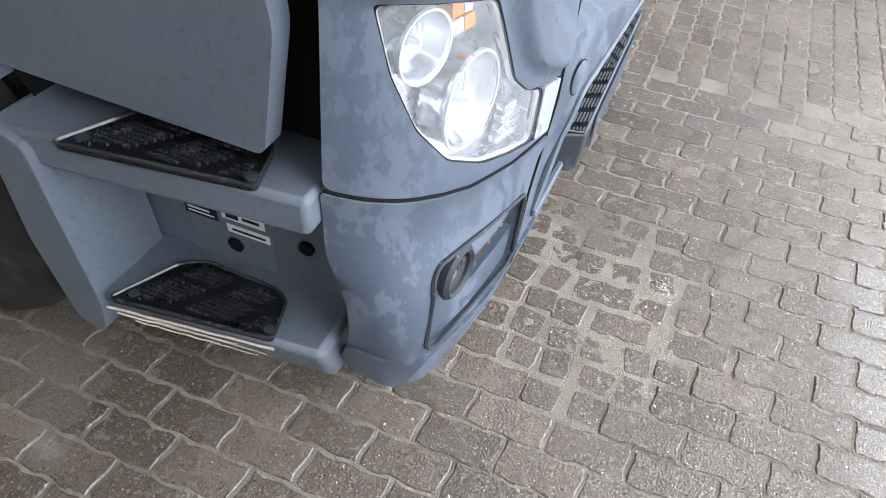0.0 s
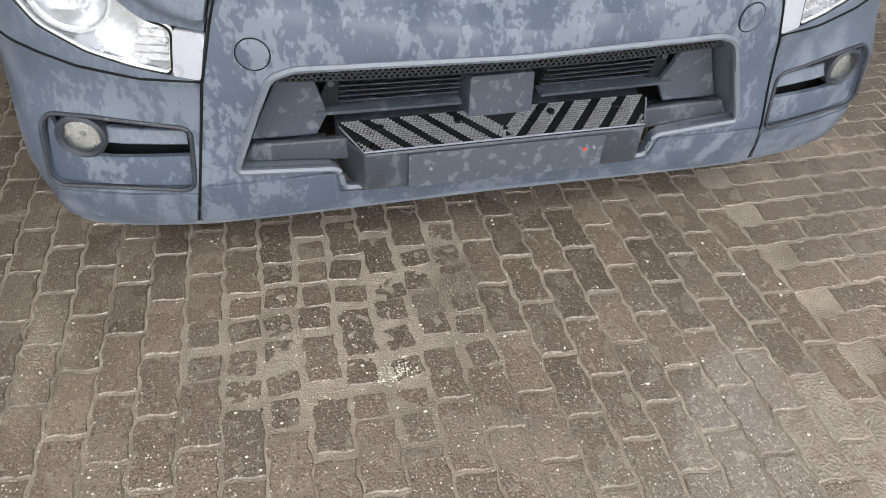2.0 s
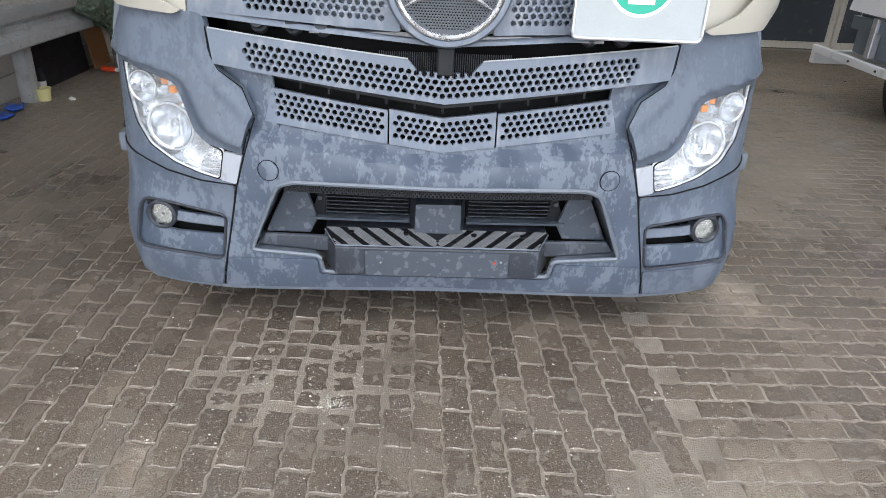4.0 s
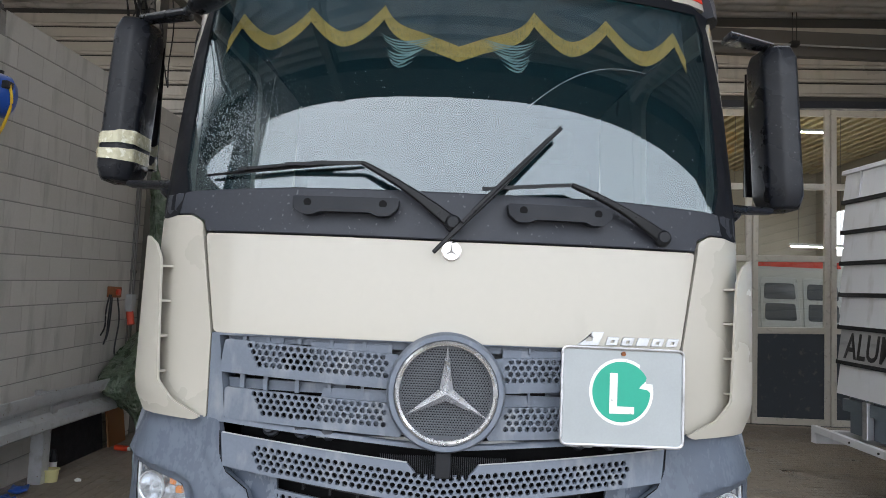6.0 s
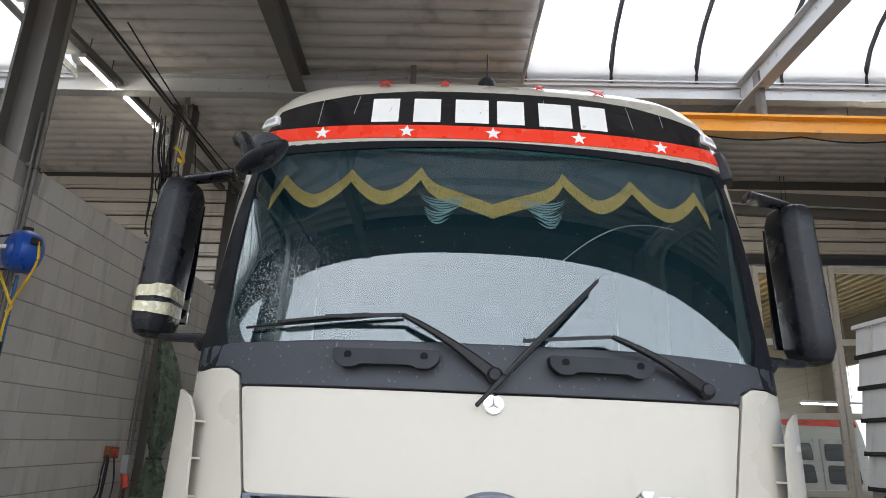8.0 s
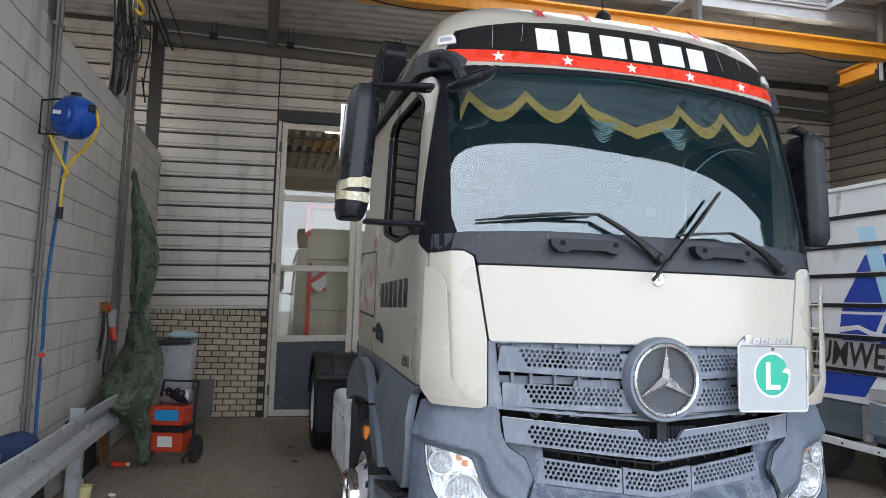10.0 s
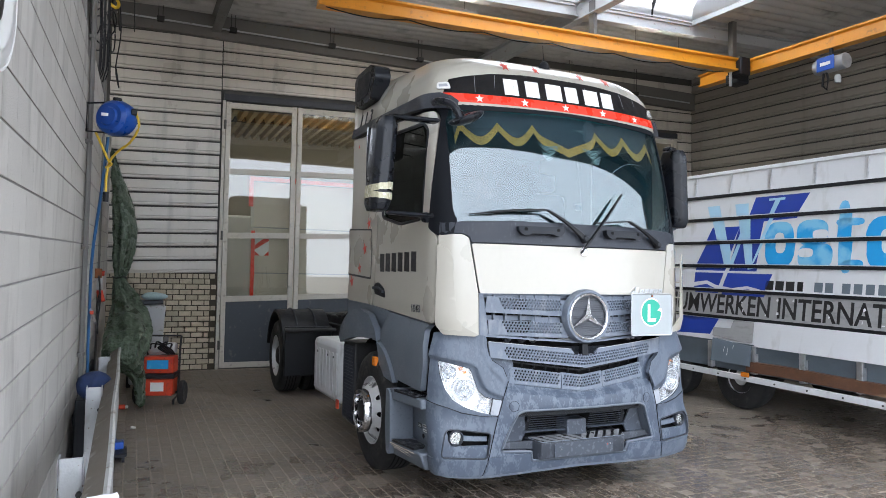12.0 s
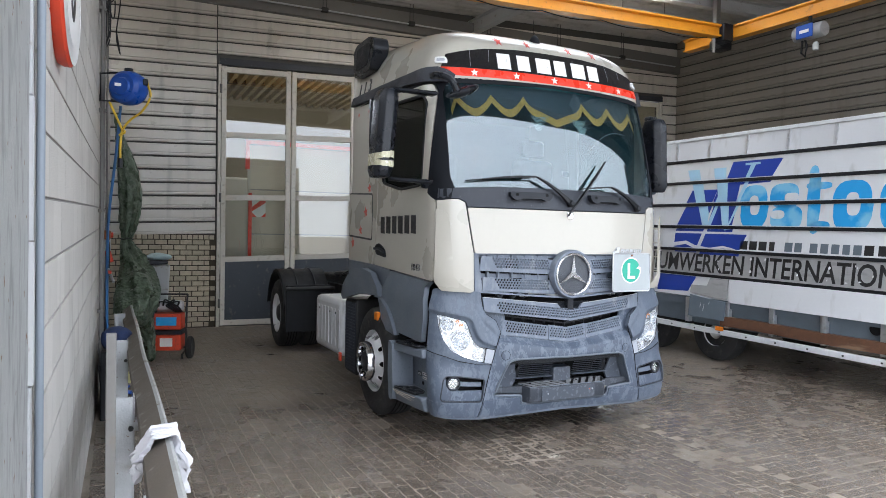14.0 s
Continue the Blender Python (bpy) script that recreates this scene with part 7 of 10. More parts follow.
# scratches and chips on the side the camera passes
for a, b, w in (((-0.76, 1.302, 0.384), (-0.40, 1.250, 0.378), 0.0035), ((-0.74, 1.300, 0.372), (-0.48, 1.262, 0.364), 0.0025), ((-0.70, 1.296, 0.362), (-0.52, 1.268, 0.350), 0.002), ((-0.335, 1.236, 0.385), (-0.33, 1.205, 0.305), 0.004), ((-0.60, 1.280, 0.355), (-0.44, 1.254, 0.340), 0.0015), ((-0.66, 1.290, 0.378), (-0.42, 1.250, 0.350), 0.0012)):
    bm = bmesh.new()
    p, q = Vector((a[0], -a[1], a[2])), Vector((b[0], -b[1], b[2]))
    pts = [p.lerp(q, k / 8) + Vector((0, 0, 0.0014 * math.sin(k * 2.4 + a[0] * 50))) for k in range(9)]
    tube(bm, pts, w, 4)
    part("scratch", bm, SCRATCH, truck, "bare scratch on the step edge")


# ---- wheels, chassis, tank ----
def wheel(name, x, y, s, front, label):
    """A truck wheel whose outer face looks to the side s."""
    R, wd = 0.515, 0.31
    q = lambda r, d: (r, d)
    bm = bmesh.new()
    turned(bm, [(0.287, 0.05), (0.30, 0.0), (0.36, -0.012), (0.44, -0.008), (0.488, 0.012), (0.507, 0.035), (0.515, 0.07), (0.515, wd - 0.07), (0.507, wd - 0.035), (0.488, wd - 0.012), (0.40, wd), (0.30, wd - 0.02), (0.287, wd - 0.05)], (x, y, R), (0, -s, 0), 56, close=True)
    w = part(name, bm, RIM, truck, label)
    w.data.materials.clear()
    w.data.materials.append(RUBBER)
    # near-black rings on the tread, painting the shade of its grooves
    for g0 in (0.085, 0.125, 0.165, 0.205):
        bm = bmesh.new()
        turned(bm, [(0.5165, g0), (0.5165, g0 + 0.012), (0.512, g0 + 0.012), (0.512, g0)], (x, y, R), (0, -s, 0), 56, close=True)
        part("tread_groove", bm, BLACKHOLE, w)
    bm = bmesh.new()
    turned(bm, [(0.293, 0.002), (0.286, 0.0), (0.278, 0.012), (0.272, 0.04), (0.268, 0.13), (0.285, 0.25), (0.29, 0.25), (0.292, 0.05)], (x, y, R), (0, -s, 0), 48, close=True)
    part("rim", bm, RIM, w, "silver wheel rim")
    dish = (lambda r: 0.05 - 0.10 * min(1, max(0, (0.272 - r) / 0.085))) if front else (lambda r: 0.05 + 0.12 * min(1, max(0, (0.272 - r) / 0.06)))
    hl = [hexagon(0.235 * math.cos(a), 0.235 * math.sin(a), 0.025, 10) for a in [k * math.tau / 10 for k in range(10)]]
    bm = bmesh.new()
    panel(bm, hexagon(0, 0, 0.273, 40), lambda u, v, d: Vector((x + u, y - s * (dish(math.hypot(u, v)) - d), R + v)), hl, thick=0.012, step=0.04)
    part("disc", bm, RIM, w, "silver wheel disc with round holes")
    bm = bmesh.new()
    cyl(bm, (x, y - s * 0.12, R), (x, y - s * 0.13, R), 0.27, 32)
    part("wheel_shadow", bm, BLACKHOLE, w)
    if front:
        bm = bmesh.new()
        turned(bm, [(0.186, 0.02), (0.188, 0.09), (0.180, 0.108), (0.166, 0.112), (0.150, 0.104), (0.144, 0.06), (0.144, 0.02)], (x, y, R), (0, s, 0), 48, close=True)
        cr = part("nut_ring", bm, CHROME, w, "chrome wheel-nut ring")
        for k in range(10):
            a = k * math.tau / 10 + 0.3
            bm = bmesh.new()
            p = Vector((x + 0.122 * math.cos(a), y + s * 0.04, R + 0.122 * math.sin(a)))
            cyl(bm, p, p + Vector((0, s * 0.05, 0)), 0.019, 8, 0.014)
            part("wheel_nut", bm, CHROME, cr)
            bm = bmesh.new()
            p = Vector((x + 0.168 * math.cos(a), y + s * 0.106, R + 0.168 * math.sin(a)))
            cyl(bm, p, p + Vector((0, s * 0.008, 0)), 0.012, 8)
            part("ring_hole", bm, STEELDARK, cr)
        bm = bmesh.new()
        turned(bm, [(0.10, 0.02), (0.098, 0.07), (0.085, 0.09), (0.0, 0.095)], (x, y, R), (0, s, 0), 28)
        part("hub_cap", bm, DARK, w, "dark hub")
    else:
        bm = bmesh.new()
        turned(bm, [(0.15, 0.0), (0.14, 0.12), (0.10, 0.15), (0.0, 0.155)], (x, y - s * 0.17, R), (0, s, 0), 28)
        part("hub_cap", bm, STEELDARK, w)
    return w


for s in (-1, 1):
    wheel("front_wheel", -1.43, s * 1.25, s, True, "front wheel, black tyre on a silver rim")
    wheel("rear_wheel", -5.83, s * 1.25, s, False, "rear wheel, black tyre on a deep silver rim")
    wheel("rear_wheel", -5.83, s * 0.905, s, False, "inner rear wheel, black tyre")
    # rear mudguard: three parts over the wheel
    bm = bmesh.new()
    R = 0.64
    arc = [(-5.83 + R * math.cos(a), 0.55 + R * math.sin(a)) for a in [radians(8 + 164 * k / 24) for k in range(25)]]
    rows = [[bm.verts.new((px + (0.0 if e == 0 else 0.0), s * y, pz)) for px, pz in arc] for e, y in ((0, 1.262), (1, 0.58))]
    for k in range(24):
        bm.faces.new((rows[0][k], rows[0][k + 1], rows[1][k + 1], rows[1][k]))
    rim2 = [bm.verts.new((-5.83 + 0.60 * math.cos(a), s * 1.275, 0.55 + 0.60 * math.sin(a))) for a in [radians(8 + 164 * k / 24) for k in range(25)]]
    for k in range(24):
        bm.faces.new((rows[0][k + 1], rows[0][k], rim2[k], rim2[k + 1]))
    mg = part("mudguard", bm, DARK, truck, "black plastic rear mudguard")
    md = mg.modifiers.new("wall", "SOLIDIFY")
    md.thickness = 0.012
    for y in (1.05, 0.78):
        bm = bmesh.new()
        tube(bm, [(-5.83 + 0.65 * math.cos(a), s * y, 0.55 + 0.65 * math.sin(a)) for a in [radians(30 + 120 * k / 14) for k in range(15)]], 0.012, 6)
        part("guard_rib", bm, CHARCOAL, mg)
    bm = bmesh.new()
    box(bm, -5.19, min(s * 1.26, s * 0.6), 0.30, -5.14, max(s * 1.26, s * 0.6), 0.98)
    part("mud_flap", bm, DARK, truck, "black mud flap", bevel=0.01)
    bm = bmesh.new()
    cyl(bm, (-5.12, s * 0.55, 0.93), (-5.12, s * 1.27, 0.93), 0.03, 12)
    part("guard_stay", bm, STEELDARK, truck)
    # chassis rail
    bm = bmesh.new()
    box(bm, -6.75, s * 0.42 - 0.035, 0.72, -0.6, s * 0.42 + 0.035, 0.98)
    part("chassis_rail", bm, STEELDARK, truck, "black chassis rail", bevel=0.01)
bm = bmesh.new()
for x in (-5.83, -1.43):
    cyl(bm, (x, -1.0, 0.515), (x, 1.0, 0.515), 0.09, 14)
part("axle", bm, STEELDARK, truck)
bm = bmesh.new()
turned(bm, [(0.0, 0.0), (0.45, 0.0), (0.47, 0.03), (0.45, 0.06), (0.0, 0.07)], (-5.35, 0, 1.10), (0, 0, 1), 28)
part("fifth_wheel", bm, STEELDARK, truck, "greasy black fifth wheel")
bm = bmesh.new()
box(bm, -6.6, -0.4, 0.98, -4.9, 0.4, 1.10)
part("fifth_wheel_frame", bm, STEELDARK, truck, bevel=0.02)
bm = bmesh.new()
box(bm, -4.1, -0.6, 0.99, -2.75, 0.6, 1.03)
part("catwalk", bm, ALU, truck, "ribbed metal catwalk", bevel=0.006)
for y, m in ((-0.25, REDBOX), (-0.15, BLUEHOSE), (-0.05, DARK), (0.06, DARK)):
    bm = bmesh.new()
    tube(bm, curve_pts([(-2.56, y, 1.9), (-2.75, y * 1.2, 1.45), (-2.95, y * 1.8 - 0.1, 1.28), (-2.75, y * 2, 1.5), (-2.62, y * 2.2, 1.62)], 6), 0.014, 6)
    part("air_hose", bm, m, truck, "coiled supply hose")
bm = bmesh.new()
tube(bm, curve_pts([(-2.6, -0.8, 1.12), (-3.2, -0.75, 1.3), (-3.7, -0.72, 1.28), (-4.6, -0.6, 1.16), (-5.0, -0.5, 1.12)], 6), 0.012, 6)
part("cable", bm, DARK, truck)
for s in (-1, 1):
    bm = bmesh.new()
    y0, y1 = sorted((s * 1.235, s * 0.55))
    box(bm, -3.60, y0, 0.36, -2.56, y1, 0.985)
    tk = part("tank_cover", bm, TANKWHITE, truck, "grey-white side tank cover with vertical ribs", bevel=0.06)
    for k in range(7):
        x = -3.48 + k * 0.14
        bm = bmesh.new()
        panel(bm, rounded([(x, 0.45), (x + 0.055, 0.45), (x + 0.055, 0.88), (x, 0.88)], 0.02), lambda u, v, d: Vector((u, s * (1.235 + d), v)), thick=0.01, step=0.2, out=0.007)
        part("cover_rib", bm, TANKWHITE, tk, bevel=0.005)
    for k in range(4):
        bm = bmesh.new()
        box(bm, -3.4 + k * 0.22, s * 1.236 - 0.006, 0.82, -3.38 + k * 0.22, s * 1.236 + 0.012, 0.845)
        part("cover_clip", bm, CHARCOAL, tk)
    bm = bmesh.new()
    box(bm, -3.45, y0 + 0.1, 0.4, -3.75, y1, 0.75)
    part("air_tank", bm, STEELDARK, truck, bevel=0.12)
    bm = bmesh.new()
    y0, y1 = sorted((s * 1.20, s * 0.8))
    box(bm, -2.47, y0, 0.24, -2.10, y1, 1.04)
    gd = part("side_guard_box", bm, STEELDARK, truck, "black meshed box behind the wheel", bevel=0.02)
    for k in range(12):
        bm = bmesh.new()
        box(bm, -2.45 + k * 0.03, s * 1.203 - 0.004, 0.27, -2.445 + k * 0.03, s * 1.203 + 0.006, 1.0)
        part("mesh_wire", bm, CHARCOAL, gd, smooth=False)
    for k in range(22):
        bm = bmesh.new()
        box(bm, -2.46, s * 1.203 - 0.003, 0.28 + k * 0.033, -2.12, s * 1.203 + 0.005, 0.284 + k * 0.033)
        part("mesh_wire", bm, CHARCOAL, gd, smooth=False)
    bm = bmesh.new()
    box(bm, -2.56, s * 1.24 - 0.01, 0.33, -2.50, s * 1.24 + 0.012, 0.42)
    part("side_reflex", bm, REDBOX, truck, bevel=0.004)
# near-black box in the engine's place, added to keep the light out below the cab
bm = bmesh.new()
box(bm, -2.3, -0.6, 0.45, -0.35, 0.6, 1.3)
part("engine", bm, BLACKHOLE, truck, "dark box added in the engine's place")


# ---- trailer beside the truck ----
trailer = thing("trailer", "long white trailer with lapped boards and blue signwriting", "trailer", at=(0, 0, 0))
TY, TX0, TX1 = 4.12, -4.72, 2.75
SEAMS = (0.86, 1.20, 1.56, 1.895, 2.22, 2.545, 2.865, 3.18)
lean = lambda z: 0.035 * (z - 0.5)
tilt = lambda x: -0.021 * (x + 1.5)


def board_skin(z0):
    """A lapped board: it leans in and its foot stands proud of the one below."""
    return lambda u, v, d: Vector((u, TY + lean(v) + 0.10 * (v - z0) - d, v + tilt(u)))


for k, (z0, z1) in enumerate(zip(SEAMS, SEAMS[1:])):
    bm = bmesh.new()
    panel(bm, [(TX0, z0 + 0.02), (TX1, z0 + 0.02), (TX1, z1), (TX0, z1)], board_skin(z0), thick=0.03, step=0.9)
    part("side_board", bm, TRGREY if k == 1 else TRWHITE, trailer, "grey lettered side board" if k == 1 else "white lapped side board", smooth=False)
    bm = bmesh.new()
    panel(bm, [(TX0 - 0.05, z1 - 0.022), (TX1, z1 - 0.022), (TX1, z1 + 0.028), (TX0 - 0.05, z1 + 0.028)], board_skin(z0), thick=0.05, step=0.9, out=0.025)
    part("seal_strip", bm, TRWHITE if k == 6 else DARK, trailer, "pale top rail" if k == 6 else "black lap seal", smooth=False, bevel=0.008)
for x in [TX0 + 0.25 + 0.64 * k for k in range(12)]:
    bm = bmesh.new()
    panel(bm, [(x, 2.90), (x + 0.04, 2.90), (x + 0.04, 3.16), (x, 3.16)], board_skin(2.865), thick=0.02, step=0.5, out=0.018)
    part("board_rib", bm, ALU, trailer, smooth=False)
# lowest zone: grey skirt, posts, wooden beam, white side rail
bm = bmesh.new()
panel(bm, [(TX0 + 0.1, 0.50), (TX1, 0.50), (TX1, 0.88), (TX0 + 0.1, 0.88)], lambda u, v, d: Vector((u, TY + 0.10 - d, v + tilt(u))), thick=0.03, step=0.9)
part("skirt", bm, TRFRAME, trailer, "dark grey lower panel", smooth=False)
bm = bmesh.new()
panel(bm, [(-2.05, 0.86), (0.75, 0.86), (0.75, 1.19), (-2.05, 1.19)], board_skin(0.86), thick=0.01, step=0.9, out=0.022)
part("add_on_board", bm, TRWHITE, trailer, "white overlaid board", smooth=False, bevel=0.004)
bm = bmesh.new()
panel(bm, [(-2.76, 0.935), (-2.5, 0.915), (-2.3, 0.895), (-2.09, 0.90), (-2.09, 1.17), (-2.42, 1.17), (-2.46, 1.06), (-2.76, 1.05)], board_skin(0.86), thick=0.012, step=0.9, out=0.02)
part("patch_board", bm, TRGREY, trailer, "bent grey patch board", smooth=False, bevel=0.004)
bm = bmesh.new()
panel(bm, [(-2.76, 0.60), (-2.10, 0.60), (-2.10, 0.86), (-2.35, 0.875), (-2.76, 0.91)], board_skin(0.86), thick=0.012, step=0.9, out=0.012)
part("patch_board", bm, TRFRAME, trailer, "scratched blue-grey patch board", smooth=False, bevel=0.004)
for x, z, h in ((-2.55, 0.74, 0.07), (-2.49, 0.70, 0.10), (-2.40, 0.80, 0.04)):
    bm = bmesh.new()
    panel(bm, [(x, z), (x + 0.008, z), (x + 0.018, z + h), (x + 0.012, z + h)], board_skin(0.86), thick=0.001, step=0.9, out=0.0135)
    part("scrape", bm, TRWHITE, trailer, "pale scrape", smooth=False)
for k in range(10):
    x = -4.3 + 0.72 * k
    bm = bmesh.new()
    box(bm, x, TY + 0.02, 0.5 + tilt(x), x + 0.075, TY + 0.09, 0.86 + tilt(x))
    part("skirt_post", bm, ALU, trailer, "bare metal post", smooth=False, bevel=0.006)
bm = bmesh.new()
panel(bm, rounded([(-2.18, 0.53), (2.6, 0.53), (2.6, 0.66), (-2.18, 0.66)], 0.02), lambda u, v, d: Vector((u, TY + 0.01 - d + 0.006 * math.sin(u * 7), v + tilt(u) + 0.006 * math.sin(u * 3))), thick=0.09, step=0.12, out=0.02)
part("wooden_beam", bm, WOOD, trailer, "weathered brown wooden rubbing beam", bevel=0.015)
bm = bmesh.new()
panel(bm, [(TX0 - 0.4, 0.40), (TX1, 0.40), (TX1, 0.475), (TX0 - 0.4, 0.475)], lambda u, v, d: Vector((u, TY - 0.03 - d, v + tilt(u))), thick=0.06, step=0.9)
part("side_rail", bm, TRWHITE, trailer, "white side rail", smooth=False, bevel=0.008)
for k in range(16):
    x = TX0 + 0.3 + 0.45 * k
    bm = bmesh.new()
    cyl(bm, (x, TY - 0.028, 0.437 + tilt(x)), (x, TY - 0.04, 0.437 + tilt(x)), 0.011, 8)
    part("rail_bolt", bm, STEELDARK, trailer)
bm = bmesh.new()
box(bm, -2.22, TY - 0.06, 0.475, -2.10, TY - 0.03, 0.535)
part("side_marker", bm, AMBER, trailer, "amber side marker", bevel=0.006)
bm = bmesh.new()
cyl(bm, (-0.05, TY + 0.07, 0.76), (-0.05, TY + 0.055, 0.76), 0.075, 20)
part("round_hole", bm, BLACKHOLE, trailer, "round black opening")
# body core, end wall, bed, wheels, landing leg
bm = bmesh.new()
box(bm, TX0 + 0.04, TY + 0.32, 0.9, TX1 - 0.05, TY + 2.35, 3.12)
part("body_core", bm, TRFRAME, trailer, "dark inner body", smooth=False)
bm = bmesh.new()
box(bm, TX0 + 0.05, TY + 0.05, 0.78, TX1 - 0.05, TY + 2.45, 0.9)
part("bed", bm, TRFRAME, trailer, smooth=False)
bm = bmesh.new()
box(bm, TX0 - 0.02, TY + 0.16, 0.86, TX0 + 0.02, TY + 2.4, 3.22)
part("end_wall", bm, TRWHITE, trailer, "white end wall", smooth=False, bevel=0.01)
bm = bmesh.new()
box(bm, TX0 - 0.42, TY - 0.02, 0.36, TX0 - 0.34, TY + 2.4, 0.50)
part("end_bumper", bm, TRWHITE, trailer, "white end bumper bar", smooth=False, bevel=0.01)
bm = bmesh.new()
box(bm, TX0 - 0.435, TY + 0.08, 0.40, TX0 - 0.42, TY + 0.2, 0.46)
part("end_lamp", bm, AMBER, trailer, bevel=0.004)
for y in (TY + 0.7, TY + 1.7):
    bm = bmesh.new()
    box(bm, TX0 - 0.36, y - 0.05, 0.50, TX1 - 0.1, y + 0.05, 0.80)
    part("frame_rail", bm, STEELDARK, trailer, smooth=False)
for x in (-2.45, -3.72):
    for y in (TY + 0.16, TY + 1.98):
        bm = bmesh.new()
        turned(bm, [(0.2, 0.04), (0.22, 0.0), (0.36, 0.0), (0.405, 0.03), (0.415, 0.08), (0.415, 0.18), (0.40, 0.24), (0.2, 0.26)], (x, y, 0.415), (0, 1, 0), 36)
        w = part("trailer_wheel", bm, RUBBER, trailer, "dark trailer wheel")
        bm = bmesh.new()
        turned(bm, [(0.205, 0.02), (0.195, 0.05), (0.12, 0.07), (0.09, 0.02), (0.0, 0.01)], (x, y, 0.415), (0, 1, 0), 28, caps=False)
        part("trailer_rim", bm, RIM, w, "dull wheel rim")
    bm = bmesh.new()
    cyl(bm, (x, TY + 0.3, 0.415), (x, TY + 2.1, 0.415), 0.06, 10)
    part("trailer_axle", bm, STEELDARK, trailer)
bm = bmesh.new()
for y in (TY + 0.5, TY + 1.9):
    box(bm, 2.2, y - 0.06, 0.03, 2.32, y + 0.06, 0.8)
    box(bm, 2.1, y - 0.13, 0.0, 2.42, y + 0.13, 0.03)
part("landing_leg", bm, STEELDARK, trailer, smooth=False)


# signwriting, clipped to each board so that the seals run through it
def on_boards(poly, material, name, label, lift=0.0):
    for z0, z1 in zip(SEAMS, SEAMS[1:]):
        lo, hi = z0 + 0.03, z1 - 0.025
        out = poly
        for keep, lim in ((lambda p: p[1] >= lo, lo), (lambda p: p[1] <= hi, hi)):
            nxt = []
            for i, p in enumerate(out):
                q = out[(i + 1) % len(out)]
                if keep(p):
                    nxt.append(p)
                if keep(p) != keep(q):
                    t = (lim - p[1]) / (q[1] - p[1])
                    nxt.append((p[0] + (q[0] - p[0]) * t, lim))
            out = nxt
            if not out:
                break
        if len(out) > 2:
            bm = bmesh.new()
            panel(bm, out, board_skin(z0), thick=0.001, step=0.5, out=0.003 + lift)
            part(name, bm, material, trailer, label, smooth=False)


on_boards([(-2.11, 2.80), (-1.32, 2.80), (-1.50, 2.50), (-1.98, 2.48), (-2.08, 1.83), (-2.30, 1.83), (-2.34, 2.40), (-2.22, 2.48)], TRBLUE, "blue_flag", "dark blue slanted field")
on_boards([(-2.83, 2.43), (-2.36, 2.43), (-2.60, 1.83), (-3.14, 1.83)], TRBLUE, "blue_flag", "dark blue slanted field")
on_boards([(-2.36, 2.43), (-2.3, 2.43), (-2.3, 1.83), (-2.53, 1.83)], TRBLUE, "blue_flag", "dark blue slanted field")
on_boards([(-3.14, 1.80), (-2.62, 1.80), (-2.72, 1.52), (-3.14, 1.52)], TRBLUE, "blue_flag", "dark blue slanted field")
on_boards([(-2.55, 1.80), (-1.83, 1.80), (-1.96, 1.50), (-2.66, 1.50)], TRBLUE, "blue_flag", "dark blue slanted field")
on_boards([(-3.45, 1.17), (-2.69, 1.17), (-2.82, 0.95), (-3.45, 0.92)], TRBLUE, "blue_flag", "dark blue slanted field")
for q in ([(-2.93, 2.73), (-2.71, 2.73), (-2.50, 2.09), (-2.50, 1.88), (-2.58, 1.88)], [(-2.44, 2.73), (-2.22, 2.73), (-2.12, 1.87), (-2.22, 1.85)], [(-1.80, 2.76), (-1.72, 2.76), (-2.10, 1.95), (-2.16, 1.88)], [(-2.30, 2.43), (-2.26, 2.43), (-2.46, 1.86), (-2.52, 1.90)], [(-1.90, 2.77), (-1.66, 2.77), (-1.66, 2.74), (-1.90, 2.74)]):
    on_boards(q, TRPALE, "pale_stroke", "pale blue stroke of the sign", 0.002)
on_boards([(-3.14, 1.60), (-2.9, 1.64), (-2.72, 1.58), (-2.45, 1.56), (-2.2, 1.60), (-2.0, 1.57), (-2.0, 1.60), (-2.2, 1.635), (-2.45, 1.60), (-2.72, 1.63), (-2.9, 1.69), (-3.14, 1.66)], TRWHITE, "white_stroke", "white wave under the sign", 0.004)


def blob(cx, cz, w, h, n=20):
    return [(cx + w / 2 * math.copysign(abs(math.cos(a)) ** 0.7, math.cos(a)), cz + h / 2 * math.copysign(abs(math.sin(a)) ** 0.7, math.sin(a))) for a in [k * math.tau / n for k in range(n)]]


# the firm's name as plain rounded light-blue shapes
for cx, cz, w, h, hole in ((-1.73, 2.175, 0.44, 0.58, 1), (-1.27, 2.31, 0.42, 0.32, 0), (-1.235, 2.03, 0.46, 0.32, 0), (-0.86, 2.25, 0.17, 0.84, 0), (-0.80, 2.42, 0.34, 0.09, 0), (-0.76, 1.93, 0.26, 0.12, 0), (-0.37, 2.17, 0.48, 0.60, 1), (0.16, 2.175, 0.42, 0.58, 1), (0.48, 2.26, 0.16, 0.86, 0), (0.92, 2.175, 0.44, 0.58, 1)):
    on_boards(blob(cx, cz, w, h), TRSKY, "name_shape", "light blue shape of the painted name")
    if hole:
        on_boards(blob(cx + 0.01, cz + 0.02, w * 0.34, h * 0.45), TRWHITE, "name_counter", "", 0.002)
for cx, cz in ((-1.16, 2.29), (-1.36, 2.07)):
    on_boards(blob(cx, cz, 0.2, 0.11), TRWHITE, "name_counter", "", 0.002)
